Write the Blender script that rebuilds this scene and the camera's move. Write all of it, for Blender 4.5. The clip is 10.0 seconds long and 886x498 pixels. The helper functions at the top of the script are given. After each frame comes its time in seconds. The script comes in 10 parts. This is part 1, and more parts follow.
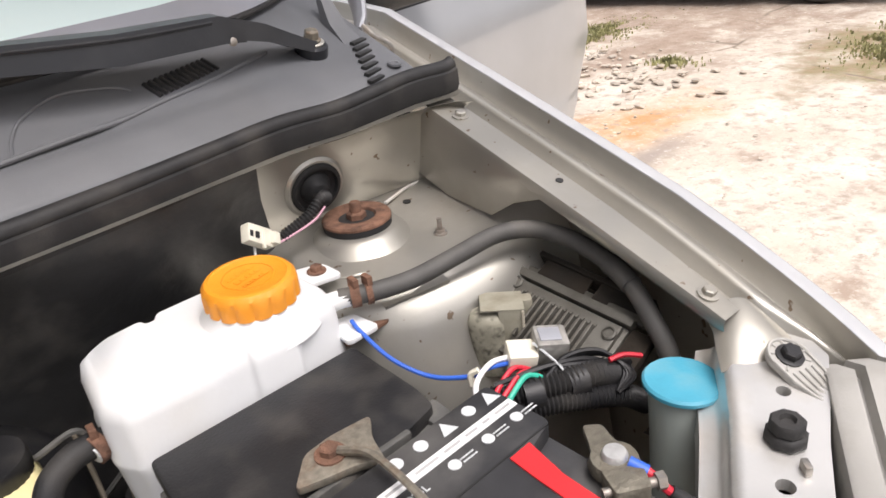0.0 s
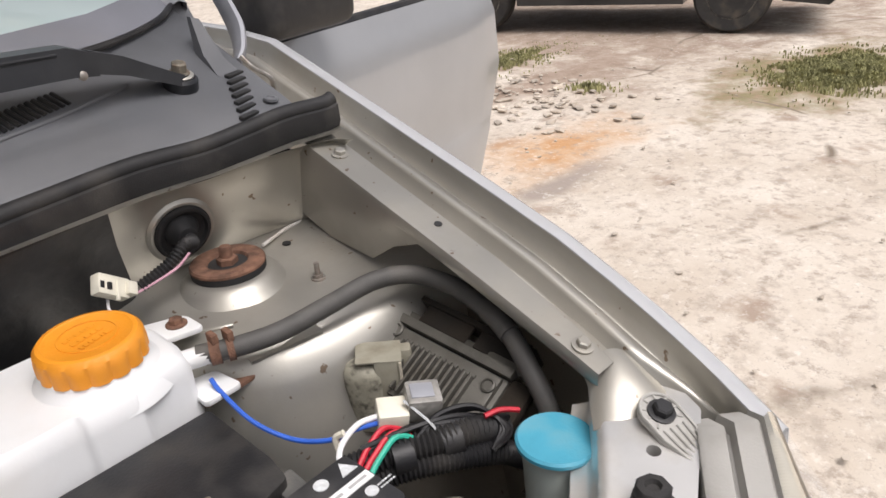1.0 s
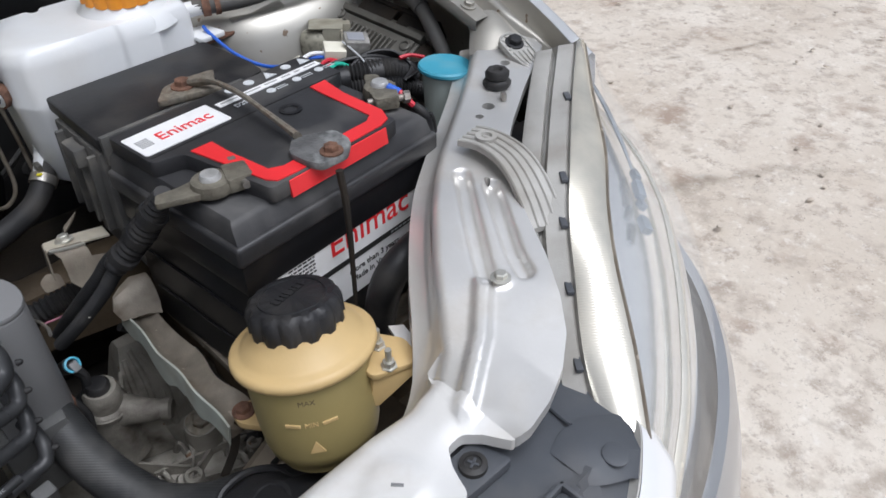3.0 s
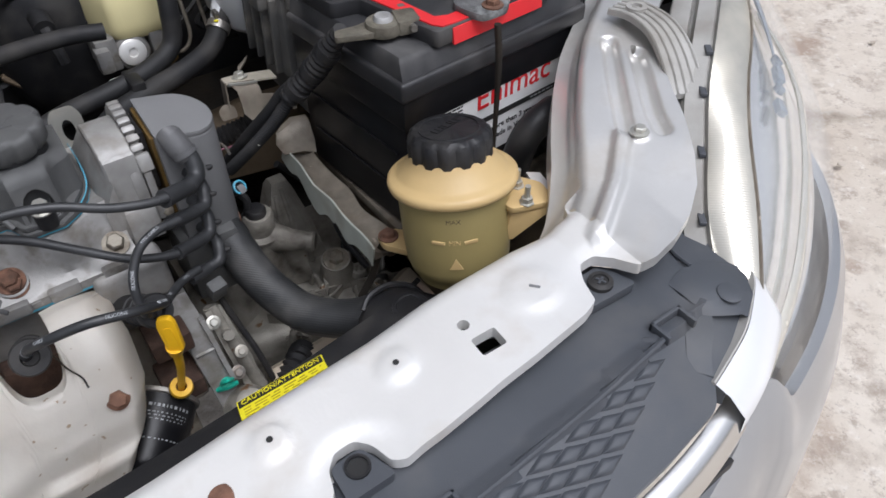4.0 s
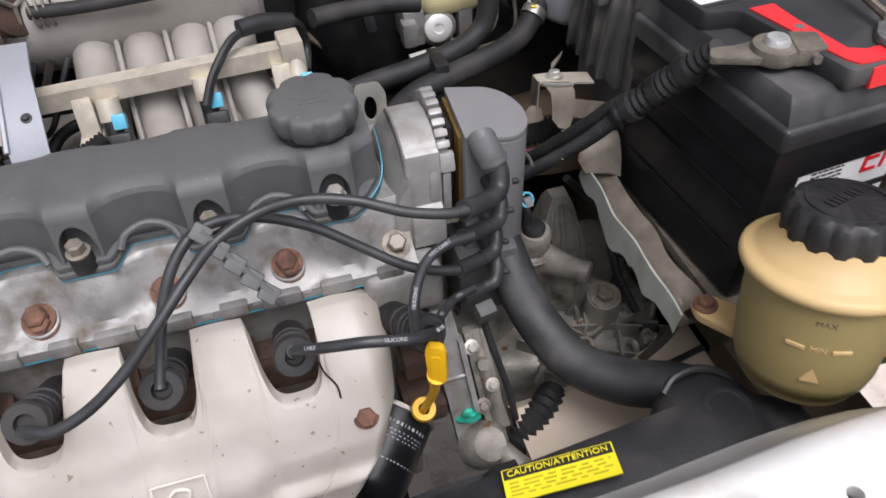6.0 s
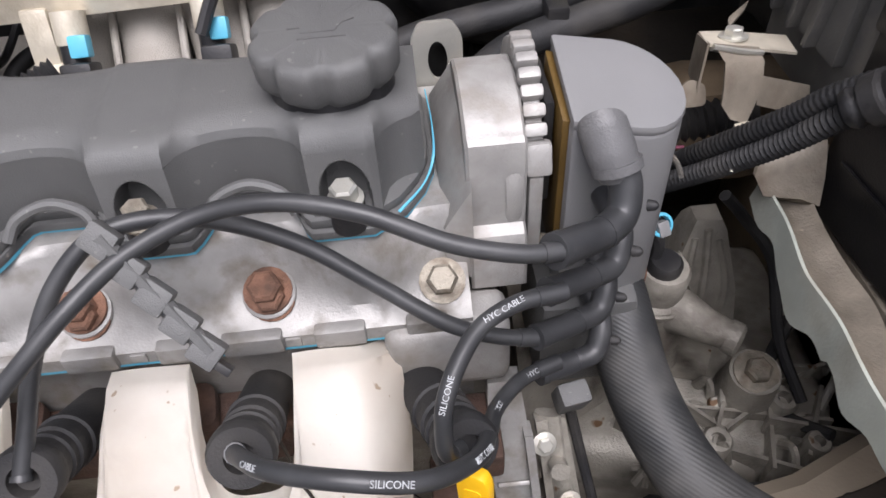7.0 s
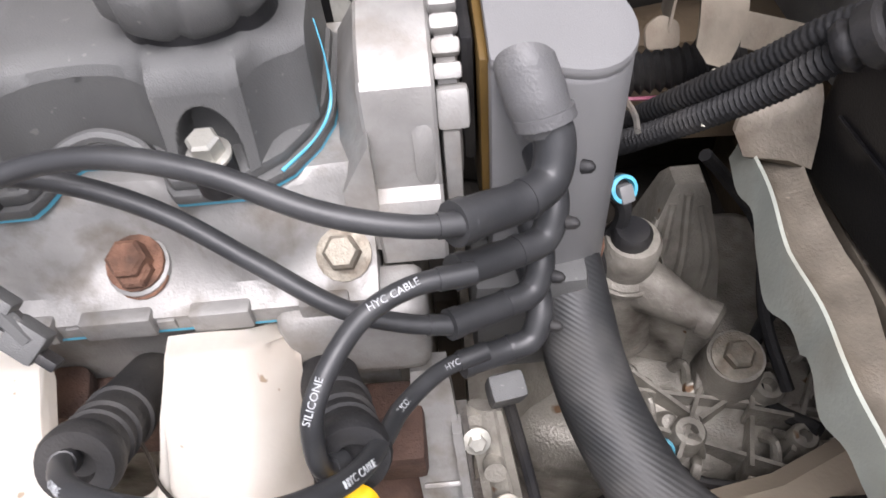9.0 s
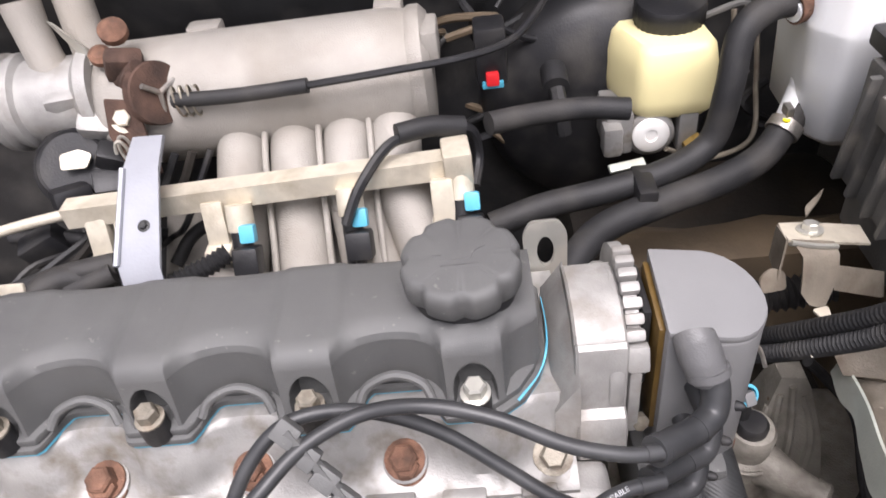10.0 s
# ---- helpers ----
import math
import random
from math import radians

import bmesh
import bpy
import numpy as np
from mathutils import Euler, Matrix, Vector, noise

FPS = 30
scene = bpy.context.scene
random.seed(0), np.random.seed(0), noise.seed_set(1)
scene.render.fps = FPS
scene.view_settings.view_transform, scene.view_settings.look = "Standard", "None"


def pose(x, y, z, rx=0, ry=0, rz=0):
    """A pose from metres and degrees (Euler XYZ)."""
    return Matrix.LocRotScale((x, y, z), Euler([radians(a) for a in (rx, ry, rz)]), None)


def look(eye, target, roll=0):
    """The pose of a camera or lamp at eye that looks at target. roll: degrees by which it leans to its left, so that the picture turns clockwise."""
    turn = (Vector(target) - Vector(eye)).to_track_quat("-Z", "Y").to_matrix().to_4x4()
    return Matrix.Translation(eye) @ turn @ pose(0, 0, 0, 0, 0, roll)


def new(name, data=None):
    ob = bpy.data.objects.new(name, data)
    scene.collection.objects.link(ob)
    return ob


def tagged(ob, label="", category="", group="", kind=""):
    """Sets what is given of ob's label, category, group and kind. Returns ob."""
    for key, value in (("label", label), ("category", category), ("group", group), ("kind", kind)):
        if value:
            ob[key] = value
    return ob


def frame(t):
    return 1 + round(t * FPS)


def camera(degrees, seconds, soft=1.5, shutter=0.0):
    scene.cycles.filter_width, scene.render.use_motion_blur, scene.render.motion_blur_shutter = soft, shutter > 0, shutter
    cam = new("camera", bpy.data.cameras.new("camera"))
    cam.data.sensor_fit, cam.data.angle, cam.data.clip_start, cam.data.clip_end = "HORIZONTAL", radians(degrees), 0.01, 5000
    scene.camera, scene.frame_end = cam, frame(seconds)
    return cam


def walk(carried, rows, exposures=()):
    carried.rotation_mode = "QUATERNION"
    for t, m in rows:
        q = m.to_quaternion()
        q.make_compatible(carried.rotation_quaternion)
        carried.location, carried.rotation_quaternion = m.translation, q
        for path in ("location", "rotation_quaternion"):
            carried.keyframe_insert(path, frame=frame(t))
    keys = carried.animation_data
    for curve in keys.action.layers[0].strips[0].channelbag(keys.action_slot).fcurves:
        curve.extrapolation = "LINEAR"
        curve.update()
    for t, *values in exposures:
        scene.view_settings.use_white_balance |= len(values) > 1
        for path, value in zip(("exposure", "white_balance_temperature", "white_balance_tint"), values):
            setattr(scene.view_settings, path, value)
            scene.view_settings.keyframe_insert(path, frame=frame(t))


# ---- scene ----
cam = camera(63.7, 10.0, shutter=0.12)
PATH = [
    (0, (0.094, 0.04, 1.374), (1.128, 1.492, 0.467), -6.8),
    (0.5, (0.151, 0.072, 1.383), (1.303, 1.458, 0.515), -5.7),
    (1, (0.166, 0.037, 1.376), (1.36, 1.382, 0.501), -4.7),
    (1.5, (0.135, -0.045, 1.358), (1.342, 1.236, 0.408), -3.4),
    (2, (0.073, -0.134, 1.347), (1.279, 1.069, 0.298), -3.1),
    (2.2, (0.046, -0.164, 1.344), (1.246, 1.009, 0.255), -2.8),
    (3.3, (-0.079, -0.25, 1.327), (0.965, 0.865, 0.036), -0.4),
    (3.5, (-0.103, -0.258, 1.321), (0.884, 0.87, -0.003), -0.4),
    (4, (-0.139, -0.278, 1.323), (0.697, 0.891, -0.069), -0.6),
    (4.5, (-0.199, -0.289, 1.324), (0.48, 0.938, -0.102), -1.6),
    (5, (-0.22, -0.282, 1.325), (0.342, 0.998, -0.106), -2.5),
    (5.5, (-0.22, -0.235, 1.314), (0.259, 1.088, -0.107), -2.3),
    (6, (-0.175, -0.131, 1.285), (0.178, 1.239, -0.129), -2.7),
    (6.2, (-0.151, -0.079, 1.27), (0.121, 1.298, -0.155), -3.3),
    (7.3, (-0.101, 0.073, 1.112), (-0.089, 1.418, -0.368), -4.7),
    (7.5, (-0.089, 0.084, 1.096), (-0.087, 1.415, -0.397), -4.9),
    (8, (-0.072, 0.095, 1.074), (-0.073, 1.382, -0.457), -4.8),
    (8.5, (-0.05, 0.091, 1.058), (-0.052, 1.353, -0.494), -4.8),
    (9, (-0.061, 0.092, 1.106), (-0.071, 1.366, -0.435), -5.5),
    (9.5, (-0.1, 0.08, 1.177), (-0.178, 1.443, -0.285), -7.4),
    (10, (-0.131, 0.048, 1.251), (-0.269, 1.557, -0.054), -8.7),
]
EXPOSURES = [(0.0, 0.52, 6650, 15), (0.5, 0.33, 6650, 15), (1.5, 0.06, 6400, 13), (2.2, -0.05, 6050, 11), (3.5, -0.11, 5950, 12), (4.5, -0.03, 6050, 14), (5.5, 0.14, 6200, 16), (6.2, 0.36, 6200, 17), (7.3, 0.78, 6250, 18), (8.0, 0.88, 6250, 18), (9.0, 1.10, 6300, 18), (9.5, 1.06, 6350, 18), (10.0, 0.98, 6400, 19)]
walk(cam, [(t, look(eye, target, roll)) for t, eye, target, roll in PATH], EXPOSURES)

# ---- daylight ----
world = bpy.data.worlds.new("overcast_sky")
scene.world = world
world.use_nodes = True
wn = world.node_tree.nodes
sky = wn.new("ShaderNodeTexSky")
sky.sky_type = "NISHITA"
sky.sun_disc = False
sky.sun_elevation, sky.sun_rotation = radians(67), radians(173)
sky.air_density, sky.dust_density, sky.ozone_density = 1.0, 6.0, 1.0
wn["Background"].inputs["Strength"].default_value = 0.15
grey = wn.new("ShaderNodeRGBToBW")
cloud = wn.new("ShaderNodeMix")
cloud.data_type = "RGBA"
cloud.inputs["Factor"].default_value = 0.8
world.node_tree.links.new(sky.outputs["Color"], grey.inputs[0])
world.node_tree.links.new(sky.outputs["Color"], cloud.inputs["A"])
world.node_tree.links.new(grey.outputs[0], cloud.inputs["B"])
world.node_tree.links.new(cloud.outputs["Result"], wn["Background"].inputs["Color"])

sun = new("sun", bpy.data.lights.new("sun", "SUN"))
sun.data.energy, sun.data.angle, sun.data.color = 1.6, radians(40), (1.0, 0.985, 0.96)
sun.matrix_world = look((0, 0, 6), (-0.3, 2.5, 0))


# ---- materials ----
def material(name, colour, rough=0.5, metal=0.0, vary=0.15, scale=60.0, bump=0.1, fine=400.0, dirt=None, dirt_amount=0.5,
             dirt_scale=8.0, coat=0.0, transmission=0.0, alpha=1.0, spec=0.5, sss=0.0, wave=0.0, chips=None, chip_scale=120.0):
    """A surface with a base colour varied at two scales, fine relief, and optional dirt in patches."""
    m = bpy.data.materials.new(name)
    m.use_nodes = True
    nt = m.node_tree
    n, l = nt.nodes, nt.links
    b = n["Principled BSDF"]
    b.inputs["Roughness"].default_value = rough
    b.inputs["Metallic"].default_value = metal
    b.inputs["Coat Weight"].default_value = coat
    b.inputs["Transmission Weight"].default_value = transmission
    b.inputs["Alpha"].default_value = alpha
    b.inputs["Specular IOR Level"].default_value = spec
    if sss:
        b.inputs["Subsurface Weight"].default_value = sss
        b.inputs["Subsurface Radius"].default_value = (0.02, 0.02, 0.02)
    co = n.new("ShaderNodeTexCoord")

    def noise_node(s, detail=5.0):
        t = n.new("ShaderNodeTexNoise")
        t.inputs["Scale"].default_value = s
        t.inputs["Detail"].default_value = detail
        l.new(co.outputs["Object"], t.inputs["Vector"])
        return t

    def ramp(src, a, b_):
        r = n.new("ShaderNodeMapRange")
        r.inputs["From Min"].default_value, r.inputs["From Max"].default_value = a, b_
        l.new(src, r.inputs["Value"])
        return r.outputs["Result"]

    big, small = noise_node(scale), noise_node(fine, 3.0)
    col = n.new("ShaderNodeMix")
    col.data_type = "RGBA"
    c = Vector(colour[:3])
    col.inputs["A"].default_value = (*(c * (1 - vary)), 1)
    col.inputs["B"].default_value = (*[min(1, v * (1 + vary)) for v in c], 1)
    l.new(ramp(big.outputs["Fac"], 0.3, 0.7), col.inputs["Factor"])
    out = col.outputs["Result"]
    if dirt:
        d = noise_node(dirt_scale, 8.0)
        mx = n.new("ShaderNodeMix")
        mx.data_type = "RGBA"
        l.new(out, mx.inputs["A"])
        mx.inputs["B"].default_value = (*dirt, 1)
        mul = n.new("ShaderNodeMath")
        mul.operation = "MULTIPLY"
        l.new(ramp(d.outputs["Fac"], 0.48, 0.72), mul.inputs[0])
        mul.inputs[1].default_value = dirt_amount
        l.new(mul.outputs[0], mx.inputs["Factor"])
        out = mx.outputs["Result"]
        add = n.new("ShaderNodeMath")
        add.operation = "MULTIPLY_ADD"
        l.new(mul.outputs[0], add.inputs[0])
        add.inputs[1].default_value, add.inputs[2].default_value = 0.35, rough
        l.new(add.outputs[0], b.inputs["Roughness"])
        if metal:
            mm = n.new("ShaderNodeMath")
            mm.operation = "MULTIPLY_ADD"
            l.new(mul.outputs[0], mm.inputs[0])
            mm.inputs[1].default_value, mm.inputs[2].default_value = -metal, metal
            l.new(mm.outputs[0], b.inputs["Metallic"])
    if chips:
        c2 = n.new("ShaderNodeMix")
        c2.data_type = "RGBA"
        l.new(out, c2.inputs["A"])
        c2.inputs["B"].default_value = (*chips, 1)
        l.new(ramp(noise_node(chip_scale, 2.0).outputs["Fac"], 0.70, 0.735), c2.inputs["Factor"])
        out = c2.outputs["Result"]
    l.new(out, b.inputs["Base Color"])
    if wave:
        wv = n.new("ShaderNodeTexWave")
        wv.inputs["Scale"].default_value = wave
        wv.inputs["Distortion"].default_value = 0.0
        wv.bands_direction = "DIAGONAL"
        l.new(co.outputs["Object"], wv.inputs["Vector"])
        small = wv
    if bump:
        bp = n.new("ShaderNodeBump")
        bp.inputs["Strength"].default_value = bump
        bp.inputs["Distance"].default_value = 0.002
        l.new(small.outputs["Fac"], bp.inputs["Height"])
        l.new(bp.outputs["Normal"], b.inputs["Normal"])
    return m


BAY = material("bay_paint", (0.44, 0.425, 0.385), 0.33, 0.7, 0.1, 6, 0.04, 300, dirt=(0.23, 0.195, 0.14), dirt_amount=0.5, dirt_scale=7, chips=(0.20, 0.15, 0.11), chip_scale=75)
# The car's own silver, brightened in colour for the sky light on the front panel.
FRONT = material("front_paint_lit", (0.80, 0.79, 0.765), 0.33, 0.28, 0.06, 8, 0.05, 300, dirt=(0.42, 0.34, 0.25), dirt_amount=0.6, dirt_scale=14)
# Body silver whitened: the sky highlight on rolled edges is in the base colour.
LITBODY = material("lit_body_paint", (0.82, 0.83, 0.845), 0.22, 0.2, 0.03, 5, 0.02, 900, coat=0.5)
BODY = material("body_paint", (0.40, 0.41, 0.425), 0.28, 0.5, 0.05, 5, 0.02, 900, coat=0.6)
BLACK = material("black_plastic", (0.014, 0.014, 0.0155), 0.45, 0, 0.2, 30, 0.15, 500, spec=0.42, dirt=(0.10, 0.092, 0.08), dirt_amount=0.32, dirt_scale=25)
CASE = material("battery_case", (0.009, 0.009, 0.0105), 0.3, 0, 0.2, 40, 0.12, 900, spec=0.32, dirt=(0.08, 0.075, 0.068), dirt_amount=0.12, dirt_scale=30)
COWL = material("cowl_plastic", (0.125, 0.130, 0.140), 0.45, 0, 0.12, 10, 0.2, 1200, dirt=(0.18, 0.175, 0.17), dirt_amount=0.3, dirt_scale=6)
GREY = material("grey_plastic", (0.066, 0.072, 0.083), 0.5, 0, 0.12, 10, 0.2, 1500, dirt=(0.16, 0.15, 0.135), dirt_amount=0.25, dirt_scale=20)
RUBBER = material("rubber", (0.016, 0.016, 0.017), 0.6, 0, 0.2, 40, 0.2, 700, spec=0.42, dirt=(0.11, 0.10, 0.088), dirt_amount=0.36, dirt_scale=18)
HOSE = material("hose_rubber", (0.075, 0.072, 0.068), 0.6, 0, 0.15, 40, 0.25, 900, dirt=(0.17, 0.155, 0.13), dirt_amount=0.45, dirt_scale=16)
WIRE = material("ignition_lead", (0.03, 0.031, 0.033), 0.4, 0, 0.1, 60, 0.05, 800, dirt=(0.12, 0.12, 0.12), dirt_amount=0.2, dirt_scale=30)
COVER = material("valve_cover", (0.107, 0.108, 0.106), 0.46, 0, 0.1, 14, 0.3, 1600, dirt=(0.03, 0.03, 0.032), dirt_amount=0.45, dirt_scale=14, chips=(0.16, 0.156, 0.15), chip_scale=200)
ALU = material("cast_aluminium", (0.285, 0.278, 0.266), 0.46, 0.4, 0.2, 38, 0.16, 700, dirt=(0.11, 0.09, 0.065), dirt_amount=0.95, dirt_scale=48)
DARKALU = material("dirty_aluminium", (0.33, 0.31, 0.27), 0.42, 0.4, 0.25, 30, 0.4, 500, dirt=(0.040, 0.031, 0.022), dirt_amount=0.95, dirt_scale=21, chips=(0.16, 0.09, 0.045), chip_scale=60)
SHIELD = material("heat_shield", (0.86, 0.82, 0.75), 0.45, 0.03, 0.05, 9, 0.10, 180, dirt=(0.54, 0.44, 0.33), dirt_amount=0.4, dirt_scale=12, chips=(0.50, 0.39, 0.28), chip_scale=110)
INTAKE = material("intake_casting", (0.36, 0.338, 0.305), 0.6, 0.3, 0.1, 20, 0.5, 900, dirt=(0.22, 0.19, 0.15), dirt_amount=0.5, dirt_scale=12)
RUST = material("rust", (0.175, 0.090, 0.058), 0.85, 0.05, 0.4, 90, 0.6, 600, dirt=(0.065, 0.04, 0.03), dirt_amount=0.8, dirt_scale=60)
STEEL = material("steel", (0.32, 0.305, 0.28), 0.4, 0.8, 0.2, 120, 0.2, 700, dirt=(0.20, 0.11, 0.06), dirt_amount=0.5, dirt_scale=70)
ZINC = material("zinc_steel", (0.55, 0.54, 0.49), 0.38, 0.7, 0.12, 40, 0.15, 500, dirt=(0.25, 0.16, 0.08), dirt_amount=0.5, dirt_scale=20)
GALV = material("galvanised_tray", (0.50, 0.53, 0.47), 0.45, 0.4, 0.12, 30, 0.15, 500, dirt=(0.22, 0.16, 0.1), dirt_amount=0.5, dirt_scale=24)
RAIL = material("fuel_rail_zinc", (0.60, 0.55, 0.45), 0.36, 0.3, 0.12, 50, 0.2, 500, dirt=(0.26, 0.21, 0.14), dirt_amount=0.65, dirt_scale=34)
TANK = material("tank_plastic", (0.74, 0.75, 0.755), 0.35, 0, 0.03, 10, 0.06, 200, sss=0.5, dirt=(0.63, 0.59, 0.52), dirt_amount=0.3, dirt_scale=12)
ORANGE = material("orange_cap", (0.80, 0.30, 0.02), 0.45, 0, 0.1, 30, 0.15, 500, dirt=(0.45, 0.2, 0.05), dirt_amount=0.35, dirt_scale=30)
AMBER = material("amber_plastic", (0.60, 0.43, 0.20), 0.42, 0, 0.06, 12, 0.05, 300, sss=0.1, dirt=(0.42, 0.30, 0.14), dirt_amount=0.4, dirt_scale=14)
OLIVE = material("amber_plastic_fluid", (0.33, 0.265, 0.11), 0.4, 0, 0.08, 12, 0.05, 300, dirt=(0.22, 0.17, 0.07), dirt_amount=0.4, dirt_scale=14)
CREAM = material("brake_reservoir", (0.74, 0.66, 0.36), 0.4, 0, 0.05, 12, 0.05, 300, sss=0.1)
BLUE = material("blue_plastic", (0.065, 0.34, 0.47), 0.45, 0, 0.1, 30, 0.1, 400, dirt=(0.2, 0.3, 0.3), dirt_amount=0.4, dirt_scale=30)
WASHER = material("washer_filler", (0.42, 0.47, 0.44), 0.45, 0, 0.06, 20, 0.05, 300, sss=0.1)
CYAN = material("cyan_plastic", (0.10, 0.42, 0.58), 0.4, 0, 0.1, 40, 0.05)
RED = material("red_paint", (0.72, 0.025, 0.03), 0.4, 0, 0.06, 30, 0.04)
REDWIRE = material("red_insulation", (0.55, 0.02, 0.04), 0.45, 0, 0.1, 60, 0.05)
BLUEWIRE = material("blue_insulation", (0.03, 0.12, 0.55), 0.45, 0, 0.1, 60, 0.05)
GREENWIRE = material("green_plastic", (0.02, 0.40, 0.28), 0.45, 0, 0.1, 60, 0.05)
HOSE2 = material("woven_hose", (0.026, 0.027, 0.028), 0.52, 0, 0.15, 60, 0.13, 620, wave=150.0, dirt=(0.12, 0.115, 0.108), dirt_amount=0.5, dirt_scale=24)
LAMPDARK = material("lamp_inner_grey", (0.36, 0.40, 0.44), 0.25, 0.6, 0.1, 20, 0.0)
# Same silver as the front panel, toned darker for how light meets the corner.
LEGSHADE = material("front_paint_shaded", (0.72, 0.71, 0.685), 0.30, 0.65, 0.08, 9, 0.04, 300, dirt=(0.34, 0.28, 0.20), dirt_amount=0.5, dirt_scale=13)
ECUGREY = material("control_unit_grey", (0.115, 0.110, 0.096), 0.5, 0.35, 0.2, 40, 0.2, 500, dirt=(0.055, 0.046, 0.034), dirt_amount=0.65, dirt_scale=30)
OLDBOLT = material("tarnished_bolt", (0.27, 0.245, 0.20), 0.5, 0.6, 0.25, 150, 0.3, 700, dirt=(0.13, 0.075, 0.04), dirt_amount=0.7, dirt_scale=90)
LEADPRINT = material("worn_print", (0.36, 0.375, 0.385), 0.55, 0, 0.3, 500, 0, dirt=(0.06, 0.06, 0.062), dirt_amount=0.9, dirt_scale=170)
WHITE = material("white_label", (0.80, 0.80, 0.80), 0.45, 0, 0.03, 30, 0.02, dirt=(0.6, 0.58, 0.54), dirt_amount=0.3, dirt_scale=40)
IVORY = material("ivory_plastic", (0.72, 0.69, 0.58), 0.45, 0, 0.06, 40, 0.05, dirt=(0.4, 0.36, 0.28), dirt_amount=0.4, dirt_scale=60)
YELLOW = material("yellow_plastic", (0.85, 0.48, 0.01), 0.4, 0, 0.06, 40, 0.04)
YLABEL = material("yellow_label", (0.85, 0.75, 0.02), 0.45, 0, 0.03, 40, 0.02)
INK = material("black_ink", (0.02, 0.02, 0.02), 0.5, 0, 0.05, 40, 0)
PRINT = material("white_print", (0.58, 0.60, 0.61), 0.5, 0, 0.15, 300, 0)
CHROME = material("chrome", (0.78, 0.775, 0.76), 0.24, 1.0, 0.03, 20, 0.02, 200)
HAZE = material("yellowed_lamp_plastic", (0.72, 0.69, 0.60), 0.16, 0.7, 0.06, 12, 0.06, 700, wave=160.0, dirt=(0.46, 0.40, 0.29), dirt_amount=0.4, dirt_scale=9)
REFLECT = material("lamp_reflector", (0.90, 0.905, 0.90), 0.14, 0.9, 0.03, 10, 0.02, 200)
LENS = material("lamp_lens", (0.93, 0.94, 0.93), 0.08, 0, 0.0, 10, 0.0, alpha=0.13, coat=1.0)
# Opaque pale colours stand in for sky reflected in the glass and its border.
GLASS = material("windscreen_sky_colour", (0.62, 0.75, 0.75), 0.03, 0, 0.0, 10, 0.0, spec=0.5, coat=0.8)
FRIT = material("border_sky_colour", (0.28, 0.285, 0.32), 0.2, 0, 0.05, 10, 0.0, coat=0.6)
WIPER = material("wiper_black", (0.014, 0.0155, 0.019), 0.32, 0, 0.15, 30, 0.08, 500, dirt=(0.05, 0.05, 0.052), dirt_amount=0.25, dirt_scale=20)
TYRE = material("tyre_rubber", (0.035, 0.034, 0.033), 0.75, 0, 0.2, 30, 0.3, 300, dirt=(0.2, 0.17, 0.13), dirt_amount=0.4, dirt_scale=10)
PAD = material("insulation_felt", (0.026, 0.026, 0.027), 0.4, 0, 0.3, 12, 0.8, 45, dirt=(0.10, 0.094, 0.086), dirt_amount=0.45, dirt_scale=22)
UNDERDARK = material("underbody_dark", (0.020, 0.017, 0.014), 0.8, 0, 0.35, 14, 0.5, 150, spec=0.3, dirt=(0.065, 0.048, 0.032), dirt_amount=0.6, dirt_scale=9)
ALUBRIGHT = material("clean_casting", (0.34, 0.332, 0.318), 0.46, 0.3, 0.16, 45, 0.2, 700, dirt=(0.16, 0.135, 0.105), dirt_amount=0.7, dirt_scale=32)
FUSEGREY = material("dusty_box_plastic", (0.085, 0.084, 0.08), 0.6, 0, 0.25, 25, 0.2, 500, dirt=(0.24, 0.22, 0.19), dirt_amount=0.6, dirt_scale=28)
GRASS = material("grass", (0.30, 0.29, 0.135), 0.85, 0, 0.45, 12, 0.0)
DARKCAR = material("dark_car_paint", (0.03, 0.032, 0.036), 0.3, 0.2, 0.1, 8, 0.02, coat=0.5)
STAINED = material("stained_zinc", (0.20, 0.175, 0.14), 0.5, 0.25, 0.3, 40, 0.25, 500, dirt=(0.085, 0.06, 0.038), dirt_amount=0.85, dirt_scale=24, chips=(0.38, 0.33, 0.27), chip_scale=70)
DUSTYLID = material("dusty_lid_plastic", (0.026, 0.026, 0.028), 0.42, 0, 0.2, 40, 0.12, 900, spec=0.5, dirt=(0.17, 0.163, 0.154), dirt_amount=0.55, dirt_scale=14)
BEIGE = material("dusty_beige_underbody", (0.46, 0.39, 0.30), 0.55, 0.05, 0.1, 16, 0.2, 300, dirt=(0.34, 0.26, 0.18), dirt_amount=0.55, dirt_scale=11)
GRIME = material("grimy_brown_metal", (0.12, 0.088, 0.055), 0.65, 0.15, 0.35, 12, 0.4, 200, dirt=(0.05, 0.038, 0.027), dirt_amount=0.7, dirt_scale=9)
TOWER = material("tower_rubber", (0.105, 0.105, 0.107), 0.42, 0, 0.15, 30, 0.25, 900, dirt=(0.2, 0.19, 0.175), dirt_amount=0.25, dirt_scale=40)
MODULE = material("module_plastic", (0.19, 0.19, 0.192), 0.36, 0, 0.08, 14, 0.15, 1500)
LAMPGREY = material("lamp_housing_grey", (0.40, 0.39, 0.365), 0.5, 0.0, 0.1, 12, 0.1, 500, dirt=(0.17, 0.145, 0.11), dirt_amount=0.5, dirt_scale=16)
